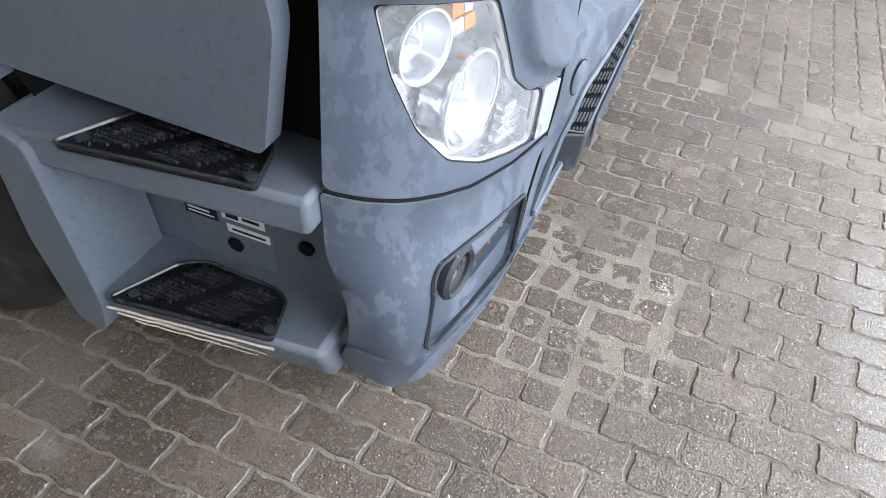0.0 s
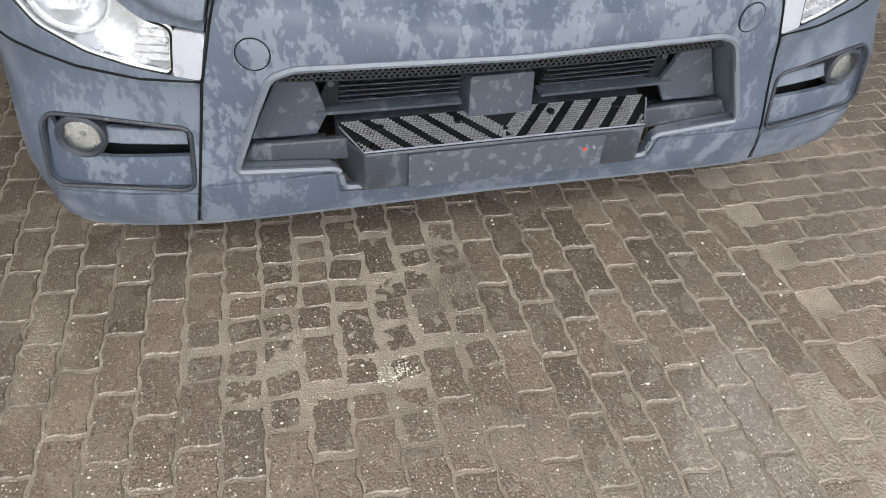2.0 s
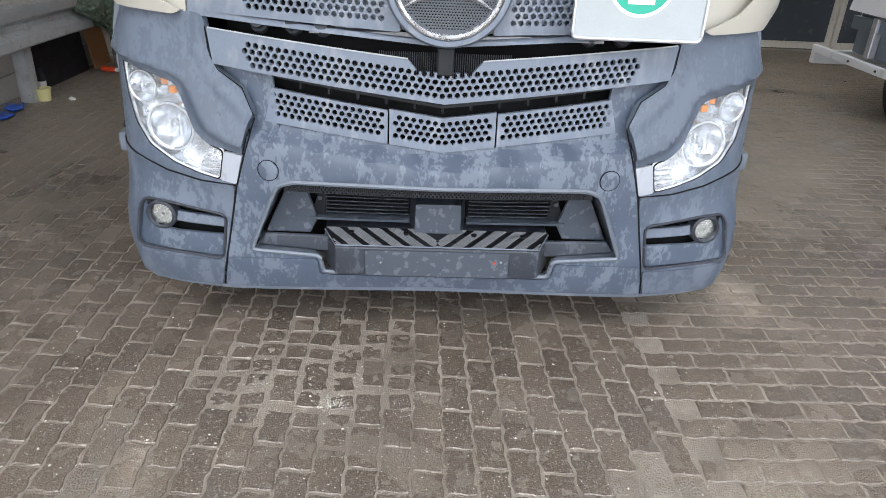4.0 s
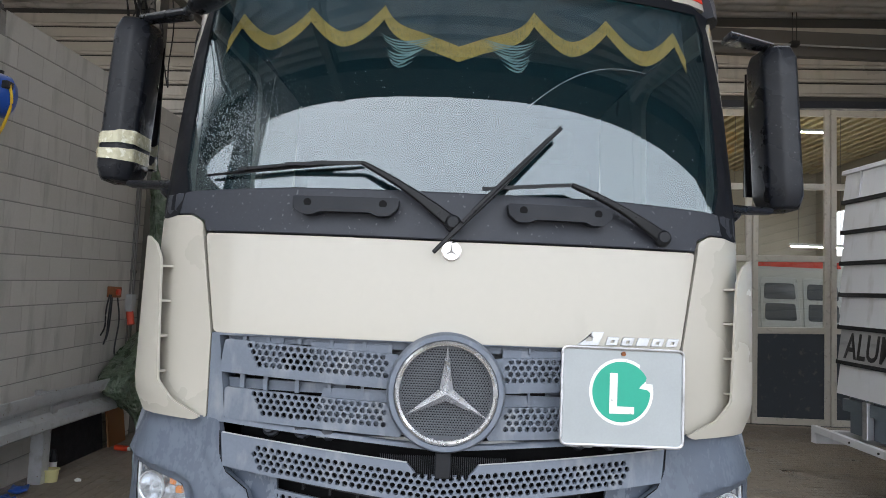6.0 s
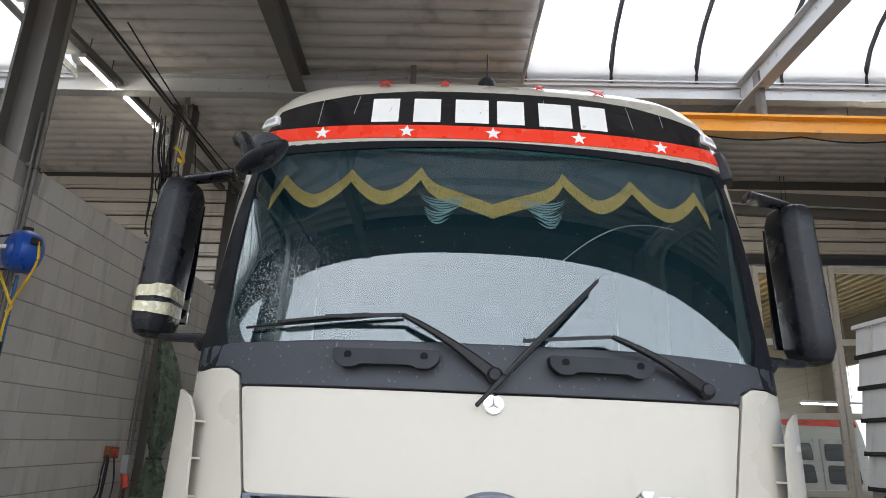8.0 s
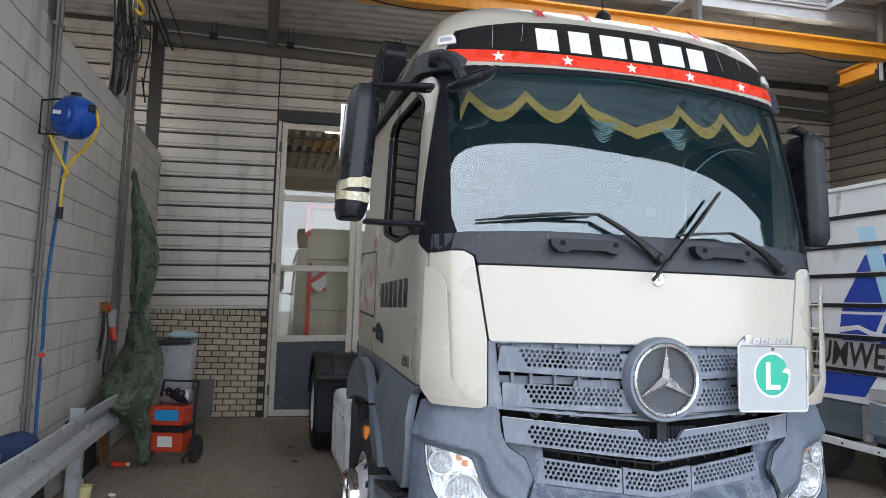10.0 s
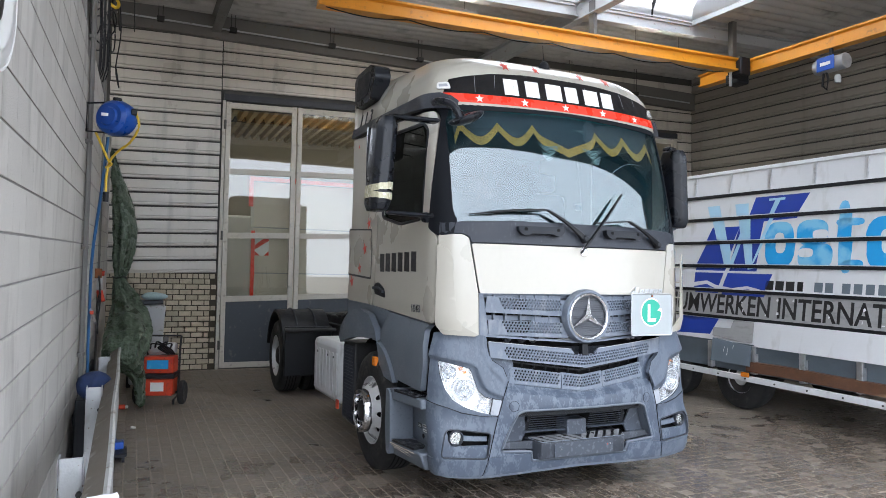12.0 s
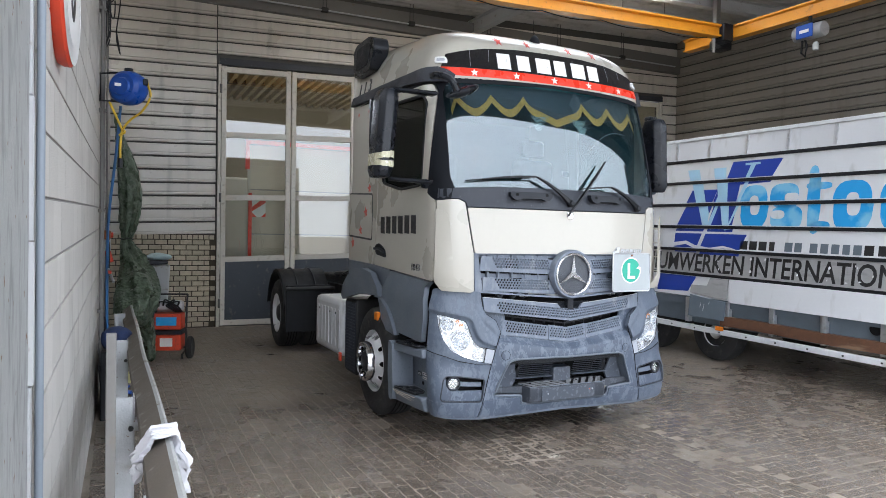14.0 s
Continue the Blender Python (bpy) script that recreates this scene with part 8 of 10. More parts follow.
# telephone line as plain dark bars
for a, b, m in ((-1.92, -1.80, 0), (-1.77, -1.65, 0), (-1.62, -1.50, 0), (-1.46, -1.38, 0), (-1.23, -1.12, 1), (-1.09, -0.99, 1), (-0.88, -0.78, 1), (-0.74, -0.64, 1), (-0.60, -0.50, 1), (-0.46, -0.37, 1), (-0.33, -0.23, 1), (-0.2, -0.09, 0), (-0.04, 0.07, 0)):
    on_boards([(a, 1.60), (b, 1.60), (b, 1.715), (a, 1.715)], BLACKLET if m == 0 else TRFRAME, "number_bar", "dark bar of the number line")
txt = lettering("ALUMINIUMWERKEN INTERNATIONAL", 0.36, 0.001, Matrix.Identity(4), BLACKLET, "sign_text", trailer, "black lettering on the grey board", bold=0.006)
co = [v.co.copy() for v in txt.data.vertices]
w0, w1 = min(c.x for c in co), max(c.x for c in co)
h0, h1 = min(c.y for c in co), max(c.y for c in co)
sk = board_skin(1.20)
for v, c in zip(txt.data.vertices, co):
    v.co = sk(-4.62 + (c.x - w0) / (w1 - w0) * 5.15, 1.245 + (c.y - h0) / (h1 - h0) * 0.265, 0.004 + c.z)

tr = random.Random(5)
for k in range(16):
    x, z = tr.uniform(-2.3, 0.4), tr.uniform(1.26, 1.49)
    w, h = tr.uniform(0.006, 0.022), tr.uniform(0.006, 0.022)
    on_boards([(x - w, z - h * 0.4), (x - w * 0.2, z - h), (x + w, z - h * 0.3), (x + w * 0.7, z + h * 0.7), (x - w * 0.3, z + h)], TRWHITE, "bare_spot", "white spot where lettering has peeled", 0.004)

# ---- crane: orange bridge, runway, hoist ----
crane = thing("overhead_crane", "orange overhead crane with a blue hoist under the roof", "crane", at=(0, 0, 0))


def girder(a, b, h, w, mat, name, parent, label):
    a, b = Vector(a), Vector(b)
    d = (b - a).normalized()
    s = Vector((-d.y, d.x, 0))
    bm = bmesh.new()
    prof = [(-w / 2, 0), (w / 2, 0), (w / 2, -0.03), (w * 0.2, -0.05), (w * 0.2, -h + 0.05), (w / 2, -h + 0.03), (w / 2, -h), (-w / 2, -h), (-w / 2, -h + 0.03), (-w * 0.2, -h + 0.05), (-w * 0.2, -0.05), (-w / 2, -0.03)]
    rows = [[bm.verts.new(p + s * u + Vector((0, 0, v))) for u, v in prof] for p in (a, b)]
    for k in range(12):
        bm.faces.new((rows[0][k], rows[0][(k + 1) % 12], rows[1][(k + 1) % 12], rows[1][k]))
    bm.faces.new(rows[0][::-1])
    bm.faces.new(rows[1])
    return part(name, bm, mat, parent, label, smooth=False)


girder((-4.6, -1.05, 5.52), (-4.5, 6.45, 5.66), 0.22, 0.18, ORANGE, "bridge", crane, "orange bridge girder")
girder((-5.6, 6.75, 5.70), (-1.25, 6.75, 5.61), 0.24, 0.18, ORANGE, "runway", crane, "orange runway girder")
bm = bmesh.new()
box(bm, -4.66, 6.42, 5.36, -4.36, 6.66, 5.68)
part("end_carriage", bm, DARK, crane, "black end carriage", bevel=0.02)
bm = bmesh.new()
box(bm, -4.9, 6.62, 5.30, -4.6, 6.90, 5.5)
part("drive", bm, DARK, crane, bevel=0.03)
bm = bmesh.new()
cyl(bm, (-4.55, 6.38, 5.48), (-4.55, 6.38, 5.18), 0.025, 8)
part("limit_rod", bm, PALESTEEL, crane)
hz = 5.02
bm = bmesh.new()
cyl(bm, (-3.12, 6.72, hz + 0.13), (-2.6, 6.72, hz + 0.13), 0.12, 20)
hoist = part("hoist", bm, TRGREY, crane, "grey and blue chain hoist", bevel=0.015)
bm = bmesh.new()
box(bm, -3.02, 6.585, hz + 0.02, -2.72, 6.60, hz + 0.24)
part("hoist_cover", bm, BLUEPL, hoist, "blue hoist cover", bevel=0.01)
bm = bmesh.new()
box(bm, -2.95, 6.575, hz + 0.1, -2.78, 6.584, hz + 0.15)
part("hoist_bar", bm, WHITEFILM, hoist)
bm = bmesh.new()
cyl(bm, (-2.86, 6.72, hz + 0.2), (-2.86, 6.72, 5.42), 0.03, 8)
part("hoist_trolley", bm, DARK, hoist)
bm = bmesh.new()
tube(bm, [(-2.98, 6.70, hz + 0.02), (-3.0, 6.70, hz - 0.18), (-2.93, 6.70, hz - 0.26), (-2.9, 6.7, hz - 0.1), (-2.93, 6.7, hz + 0.02)], 0.018, 6)
part("chain", bm, DARK, hoist)
bm = bmesh.new()
turned(bm, [(0.0, 0), (0.045, 0.01), (0.05, 0.1), (0.03, 0.14), (0, 0.14)], (-2.74, 6.7, hz - 0.2), (0, 0, 1), 12)
part("hook_block", bm, PALESTEEL, hoist)
bm = bmesh.new()
tube(bm, [(-4.56 + 0.02 * k / 60, -0.95 + 7.15 * k / 60, 5.30 + 0.125 * k / 60 - 0.055 * abs(math.sin(k * math.pi / 10))) for k in range(61)], 0.009, 5)
part("festoon_cable", bm, DARK, crane, "sagging black festoon cable")
for y in (-0.6, 3.4, 8.0):
    bm = bmesh.new()
    z = 6.12 + rise(-4.56, y)
    box(bm, -4.62, y - 0.03, 5.56, -4.48, y + 0.03, z) if y < 6 else box(bm, -4.9, 6.7, 5.66, -4.8, 6.8, 6.5)
    part("hanger", bm, STEEL, crane, smooth=False)
bm = bmesh.new()
box(bm, -1.45, 6.7, 5.6, -1.35, 6.8, 6.5)
part("hanger", bm, STEEL, crane, smooth=False)

# ---- guard rail along the block wall ----
rail = thing("guard_rail", "grey galvanised crash barrier along the block wall", "guard rail", at=(0, 0, 0))
bm = bmesh.new()
prof = [(-3.292, 0.795), (-3.276, 0.803), (-3.264, 0.798), (-3.262, 0.78), (-3.275, 0.70), (-3.345, 0.655), (-3.345, 0.605), (-3.27, 0.56), (-3.262, 0.49), (-3.275, 0.475), (-3.285, 0.475), (-3.283, 0.55), (-3.36, 0.6), (-3.36, 0.66), (-3.288, 0.705), (-3.282, 0.77), (-3.290, 0.785)]
rows = [[bm.verts.new((x, y + 0.006 * x + 0.004 * math.sin(x * 2), z + 0.008 * math.sin(x * 1.3))) for y, z in prof] for x in [-4.85 + 7.35 * k / 24 for k in range(25)]]
for a, b in zip(rows, rows[1:]):
    for k in range(len(prof)):
        bm.faces.new((a[k], a[(k + 1) % len(prof)], b[(k + 1) % len(prof)], b[k]))
bm.faces.new(rows[0][::-1])
bm.faces.new(rows[-1])
part("beam", bm, GALV, rail, "grey corrugated barrier beam")
bm = bmesh.new()
prof = [(-3.291, 0.796), (-3.375, 0.735), (-3.380, 0.70), (-3.376, 0.70), (-3.371, 0.731), (-3.289, 0.786)]
rows = [[bm.verts.new((x, y + 0.006 * x + 0.004 * math.sin(x * 2), z + 0.008 * math.sin(x * 1.3))) for y, z in prof] for x in [-4.85 + 7.35 * k / 24 for k in range(25)]]
for a, b in zip(rows, rows[1:]):
    for k in range(len(prof)):
        bm.faces.new((a[k], a[(k + 1) % len(prof)], b[(k + 1) % len(prof)], b[k]))
bm.faces.new(rows[0][::-1])
bm.faces.new(rows[-1])
part("back_flange", bm, GRIME_SHADE, rail, "dirty inner flange of the beam, its shade in the brown")
for x in (0.62, -1.6, -3.72, 2.3):
    bm = bmesh.new()
    for y0, x0, x1 in ((-3.49, x - 0.05, x + 0.06), (-3.385, x - 0.05, x + 0.06)):
        box(bm, x0, y0 - 0.004, 0, x1, y0 + 0.004, 0.80)
    box(bm, x + 0.052, -3.49, 0, x + 0.06, -3.385, 0.80)
    p = part("post", bm, GALV, rail, "galvanised barrier post", smooth=False)
    bm = bmesh.new()
    box(bm, x - 0.06, -3.385, 0.60, x + 0.02, -3.345, 0.66)
    part("spacer", bm, GALV, p, smooth=False)
    bm = bmesh.new()
    cyl(bm, (x + 0.06, -3.40, 0.63), (x + 0.085, -3.40, 0.63), 0.014, 6)
    part("bolt", bm, STEELDARK, p)
bar = thing("steel_bar", "dark steel bar standing upright at the barrier end", "steel bar", at=(2.55, -3.49, 0))
bm = bmesh.new()
box(bm, -0.014, -0.014, 0, 0.014, 0.014, 1.40)
part("bar", bm, STEEL, bar, smooth=False, bevel=0.003)

rag = thing("rag", "crumpled white cloth rag hung over the barrier beam", "rag", at=(1.55, -3.27, 0.785))
bm = bmesh.new()
n = 30
grid = []
for i in range(n + 1):
    row = []
    for j in range(n + 1):
        u, v = i / n - 0.5, j / n - 0.5
        over = max(0, abs(v) - 0.10)
        fold = 0.030 * noise.noise(Vector((u * 9, v * 5, 1.7))) + 0.014 * noise.noise(Vector((u * 22, v * 13, 4.2)))
        z = 0.045 - over * (0.52 if v > 0 else 0.42) * (1 + 0.35 * math.sin(u * 7 + 1)) + 0.6 * fold
        y = math.copysign(min(abs(v), 0.10) * 0.42 + over * 0.16, v) - 0.02 + fold * (0.6 + 2 * abs(v))
        x = u * (0.22 - 0.16 * abs(v)) + 0.05 * v + 0.5 * fold
        row.append(bm.verts.new((x, y, z)))
    grid.append(row)
for i in range(n):
    for j in range(n):
        bm.faces.new((grid[i][j], grid[i + 1][j], grid[i + 1][j + 1], grid[i][j + 1]))
r = part("cloth", bm, RAG, rag)
md = r.modifiers.new("wall", "SOLIDIFY")
md.thickness = 0.006

# ---- on and along the block wall ----
reel = thing("hose_reel", "blue plastic cable reel with yellow cable on the block wall", "cable reel", at=(-2.62, -3.38, 3.11))
bm = bmesh.new()
turned(bm, [(0.0, 0.125), (0.09, 0.12), (0.10, 0.10), (0.14, 0.10), (0.175, 0.07), (0.19, 0.0), (0.175, -0.07), (0.12, -0.11), (0.0, -0.12)], (0, 0, 0), (0.75, -0.66, 0.0), 24)
for v in bm.verts:
    v.co.z *= 0.88
part("drum", bm, BLUEPL, reel, "blue reel drum")
bm = bmesh.new()
box(bm, 0.085, -0.125, -0.005, 0.105, -0.06, 0.022)
part("type_bar", bm, WHITEFILM, reel)
bm = bmesh.new()
tube(bm, [(0.0, -0.02, 0.15), (-0.06, -0.25, 0.13), (-0.06, -0.25, -0.13), (0, -0.08, -0.14)], 0.010, 6)
part("bracket", bm, DARK, reel)
bm = bmesh.new()
turned(bm, [(0.0, 0), (0.04, 0.0), (0.04, 0.04), (0.0, 0.05)], (0, 0.0, 0.15), (0, 0, 1), 12)
part("swivel", bm, DARK, reel)
bm = bmesh.new()
box(bm, 0.06, 0.12, 0.02, 0.14, 0.17, 0.08)
part("outlet", bm, DARK, reel, bevel=0.01)
bm = bmesh.new()
tube(bm, curve_pts([(0.10, 0.16, 0.06), (0.11, 0.19, -0.08), (0.06, 0.12, -0.22), (-0.03, 0.02, -0.30), (-0.08, -0.05, -0.40), (-0.08, -0.07, -0.55), (-0.08, -0.07, -0.68)], 6), 0.011, 6)
tube(bm, curve_pts([(-0.03, -0.17, -0.14), (-0.05, -0.12, -0.25), (-0.08, -0.06, -0.38), (-0.06, -0.03, -0.42), (-0.09, -0.08, -0.45)], 6), 0.011, 6)
part("yellow_cable", bm, YELLOW, reel, "yellow cable hanging in a loop")
bm = bmesh.new()
cyl(bm, (-0.08, -0.07, -0.68), (-0.08, -0.07, -0.77), 0.024, 10)
part("plug", bm, DARK, reel)
hose = thing("water_hose", "blue water hose with a small tap on the block wall", "hose", at=(-2.95, -3.55, 0.55))
bm = bmesh.new()
tube(bm, curve_pts([(0.22, 0.1, 2.4), (0.16, 0.06, 1.9), (0.06, 0.0, 1.3), (0.0, -0.01, 0.8), (0.0, -0.01, 0.4), (0.02, 0.0, 0.02)], 6), 0.014, 7)
part("hose", bm, BLUEHOSE, hose)
bm = bmesh.new()
cyl(bm, (0.0, 0, 0.78), (0.16, 0.05, 0.66), 0.014, 8)
tp = part("tap", bm, ALU, hose, "metal tap")
bm = bmesh.new()
box(bm, 0.05, 0.0, 0.74, 0.13, 0.03, 0.77)
part("tap_lever", bm, REDBOX, tp)
ebox = thing("socket_box", "brown socket box with hanging black cables on the block wall", "socket", at=(-5.2, LEFT + 0.005, 1.66))
bm = bmesh.new()
box(bm, -0.10, 0, -0.05, 0.09, 0.09, 0.07)
part("case", bm, RUST, ebox, bevel=0.012)
bm = bmesh.new()
cyl(bm, (0.02, 0.09, 0.01), (0.02, 0.12, 0.01), 0.035, 12)
part("socket", bm, REDBOX, ebox)
for dx, dz, m in ((-0.09, -0.75, DARK), (0.10, -0.5, DARK), (0.14, -0.55, DARK), (0.2, -0.45, DARK)):
    bm = bmesh.new()
    tube(bm, curve_pts([(dx * 0.6, 0.06, -0.02), (dx * 1.1, 0.08, dz * 0.4), (dx * 0.9, 0.06, dz * 0.8), (dx * 1.3, 0.06, dz)], 5), 0.009, 5)
    part("cable", bm, m, ebox)
box2 = thing("switch_box", "small grey switch box with a red plug on the block wall", "switch box", at=(-5.62, LEFT + 0.005, 1.55))
bm = bmesh.new()
box(bm, -0.06, 0, -0.1, 0.06, 0.09, 0.1)
part("case", bm, PALESTEEL, box2, bevel=0.01)
bm = bmesh.new()
cyl(bm, (0, 0.05, -0.1), (0.03, 0.09, -0.25), 0.04, 10)
part("plug", bm, REDBOX, box2)
sgn = thing("round_sign", "round red and white sign on the block wall", "sign", at=(1.75, LEFT - 0.03, 2.64), turn=(0, 0, -3))
bm = bmesh.new()
turned(bm, [(0.29, -0.02), (0.30, 0.0), (0.30, 0.02), (0.29, 0.03), (0.0, 0.03)], (0, 0, 0), (0, 1, 0), 40)
part("rim", bm, REDBOX, sgn, "red rim")
for r0, r1, m, o in ((0.292, 0.282, WHITEFILM, 0.0315), (0.215, 0.0, WHITEFILM, 0.0325)):
    bm = bmesh.new()
    turned(bm, [(r0, o), (r0, o + 0.001), (r1, o + 0.001), (r1, o)] if r1 else [(r0, o), (r0, o + 0.001), (0, o + 0.001)], (0, 0, 0), (0, 1, 0), 40)
    part("face", bm, m, sgn, "white face")
bm = bmesh.new()
panel(bm, [(0.075 * math.cos(a), 0.13 * math.sin(a)) for a in [k * math.tau / 24 for k in range(24)]], lambda u, v, d: Vector((u, 0.036 + d, v)), [[(0.035 * math.cos(a), 0.08 * math.sin(a)) for a in [k * math.tau / 16 for k in range(16)]]], thick=0.002, step=0.2)
part("dark_mark", bm, BLACKLET, sgn, "unreadable dark mark", smooth=False)
# cable bundle behind the top of the wall
cr = random.Random(12)
cable_runs = []
for k in range(13):
    x, y = -5.45 + cr.uniform(-0.15, 0.12), -3.66 + cr.uniform(-0.08, 0.10)
    sag = cr.uniform(0.05, 0.22)
    cable_runs.append([(x + 0.3, y, 5.55), (x + 0.1 + sag, y, 5.15), (x + cr.uniform(-0.1, 0.1), y, 4.75), (x + sag * 0.6, y, 4.45 - sag), (x - 0.1, y - 0.05, 4.2)])
cable_runs.append([(-3.28, -3.3, 5.62), (-4.2, -3.3, 5.56), (-5.27, -3.3, 5.54), (-6.9, -3.3, 5.66), (-8.2, -3.3, 5.75)])
cable_runs.append([(-5.9, -3.5, 5.6), (-5.95, -3.45, 5.0), (-6.0, -3.5, 4.5), (-5.9, -3.45, 4.2), (-5.85, -3.5, 4.5)])
for k in range(7):
    x, y, z, r = -5.62 + cr.uniform(-0.12, 0.16), -3.64 + cr.uniform(-0.1, 0.1), 5.0 + cr.uniform(-0.25, 0.2), cr.uniform(0.10, 0.26)
    lean = cr.uniform(-0.12, 0.12)
    cable_runs.append([(x + r * 0.8 * math.cos(a), y + lean * math.cos(a), z + r * (1.6 if k % 2 else 0.9) * math.sin(a)) for a in [j * math.tau / 10 for j in range(11)]])
cb = thing("cable_bundle", "tangle of black cables hung at the top of the block wall", "cables", at=(0, 0, 0))
for run in cable_runs:
    bm = bmesh.new()
    tube(bm, curve_pts(run, 6), 0.009, 5)
    part("cable", bm, DARK, cb)
bm = bmesh.new()
tube(bm, curve_pts([(-5.52, -3.60, 5.36), (-5.50, -3.52, 5.30), (-5.55, -3.48, 5.22), (-5.62, -3.52, 5.20), (-5.66, -3.60, 5.27)], 5), 0.022, 6)
part("cable_hook", bm, YELLOW, cb, "yellow plastic cable hook")
for dx, dz in ((0.0, 0.0), (0.16, -0.08)):
    bm = bmesh.new()
    box(bm, -5.34 - dx, -3.74, 5.42 + dz, -5.26 - dx, -3.66, 5.56 + dz)
    part("socket_box", bm, PALESTEEL, cb, "grey socket box", smooth=False)

tarp = thing("tarpaulin", "creased green tarpaulin tied up over the barrier end", "tarpaulin", at=(-5.25, -3.25, 0))
bm = bmesh.new()
rows = []
for z, rx, ry, ox, oy in ((3.35, 0.03, 0.03, -0.5, -0.25), (3.05, 0.06, 0.05, -0.5, -0.2), (2.6, 0.16, 0.13, -0.53, -0.09), (2.3, 0.20, 0.165, -0.57, -0.05), (2.0, 0.18, 0.155, -0.55, -0.05), (1.8, 0.125, 0.115, -0.53, -0.08), (1.68, 0.07, 0.075, -0.53, -0.10), (1.62, 0.05, 0.055, -0.53, -0.10), (1.56, 0.075, 0.08, -0.52, -0.09), (1.45, 0.14, 0.13, -0.46, -0.05), (1.3, 0.2, 0.17, -0.35, 0.0), (1.1, 0.30, 0.24, -0.1, 0.04), (0.95, 0.38, 0.26, 0.12, 0.04), (0.8, 0.42, 0.26, 0.28, 0.0), (0.68, 0.38, 0.24, 0.34, -0.02), (0.56, 0.26, 0.17, 0.32, 0.04), (0.45, 0.12, 0.10, 0.28, 0.15), (0.25, 0.09, 0.07, 0.26, 0.19), (0.02, 0.08, 0.06, 0.24, 0.2)):
    ring = []
    for k in range(36):
        a = k * math.tau / 36
        f = 1 + 0.12 * math.sin(a * 5 + z * 1.2) * math.sin(a * 3 - z * 2) + 0.06 * math.sin(a * 9 + z * 2) * (1 + 2 * math.exp(-((z - 1.62) / 0.2) ** 2))
        ring.append(bm.verts.new((ox + rx * f * math.cos(a), max(oy + ry * f * math.sin(a), -0.37), z + 0.03 * math.sin(a * 4 + z * 7))))
    rows.append(ring)
for a, b in zip(rows, rows[1:]):
    for k in range(36):
        bm.faces.new((a[k], a[(k + 1) % 36], b[(k + 1) % 36], b[k]))
bm.faces.new(rows[0])
bm.faces.new(rows[-1][::-1])
t = part("sheet", bm, TARP, tarp, "creased green plastic sheet")
md = t.modifiers.new("sub", "SUBSURF")
md.levels = md.render_levels = 3
tx = bpy.data.textures.new("creases", "CLOUDS")
tx.noise_scale = 0.20
md = t.modifiers.new("crease", "DISPLACE")
md.texture, md.strength, md.mid_level = tx, 0.055, 0.5
tx2 = bpy.data.textures.new("fine_creases", "MUSGRAVE")
tx2.noise_scale = 0.05
md = t.modifiers.new("fine_crease", "DISPLACE")
md.texture, md.strength, md.mid_level = tx2, 0.009, 0.5
bm = bmesh.new()
tube(bm, [(-0.53 + 0.085 * math.cos(a), -0.10 + 0.085 * math.sin(a), 1.62 + 0.01 * math.sin(3 * a)) for a in [k * math.tau / 16 for k in range(16)]], 0.008, 6, closed=True)
part("tie_rope", bm, DARK, tarp, "dark tie rope")

# wheeled bin, starter cart, clutter
wb = thing("wheeled_bin", "grey wheeled bin with odds and ends on the lid", "bin", at=(-6.55, -3.0, 0))
bm = bmesh.new()
a = [bm.verts.new((x, y, 0.08)) for x, y in ((-0.22, -0.2), (0.2, -0.2), (0.2, 0.2), (-0.22, 0.2))]
b = [bm.verts.new((x, y, 1.05)) for x, y in ((-0.28, -0.26), (0.26, -0.26), (0.26, 0.26), (-0.28, 0.26))]
bm.faces.new(a[::-1]); bm.faces.new(b)
for k in range(4):
    bm.faces.new((a[k], a[(k + 1) % 4], b[(k + 1) % 4], b[k]))
part("body", bm, PALESTEEL, wb, "grey bin body", bevel=0.03)
bm = bmesh.new()
box(bm, -0.32, -0.28, 1.05, 0.30, 0.28, 1.10, pose(0, 0, 0, 3, 0, 0))
part("lid", bm, CHARCOAL, wb, "dark bin lid", bevel=0.02)
for y in (-0.2, 0.2):
    bm = bmesh.new()
    cyl(bm, (-0.2, y - 0.03, 0.1), (-0.2, y + 0.03, 0.1), 0.1, 16)
    part("wheel", bm, RUBBER, wb)
bag = thing("paper_bag", "crumpled blue and white bag lying on the bin lid", "bag", at=(-6.45, -2.9, 1.11))
bm = bmesh.new()
bmesh.ops.create_icosphere(bm, subdivisions=3, radius=0.17)
for v in bm.verts:
    v.co *= 1 + 0.2 * noise.noise(v.co * 9)
    v.co.z = max(v.co.z * 0.35 + 0.05, 0)
part("bag", bm, FEATHER, bag)

for ch in wb.children_recursive:
    for v in ch.data.vertices:
        v.co.z *= 1.17 if not ch.name.startswith("wheel") else 1.0
bag.matrix_basis = pose(-6.45, -2.9, 1.30)

cart = thing("starter_cart", "red battery starter cart with black wheels and cables on the pavers", "battery cart", at=(-5.2, -2.83, 0), turn=(0, 0, -16))
for z0, z1 in ((0.17, 0.43), (0.52, 0.78)):
    bm = bmesh.new()
    box(bm, -0.12, -0.19, z0, 0.14, 0.19, z1)
    bx = part("battery_box", bm, REDBOX, cart, "red steel box", bevel=0.012)
    bm = bmesh.new()
    box(bm, 0.141, -0.08 if z0 < 0.3 else -0.13, z0 + 0.07, 0.145, 0.08 if z0 < 0.3 else 0.13, z1 - 0.05)
    part("label_plate", bm, WHITEFILM if z0 < 0.3 else TRSKY, bx, "pale label plate" if z0 < 0.3 else "blue and white label plate", smooth=False)
bm = bmesh.new()
box(bm, -0.14, -0.21, 0.44, 0.16, 0.21, 0.51)
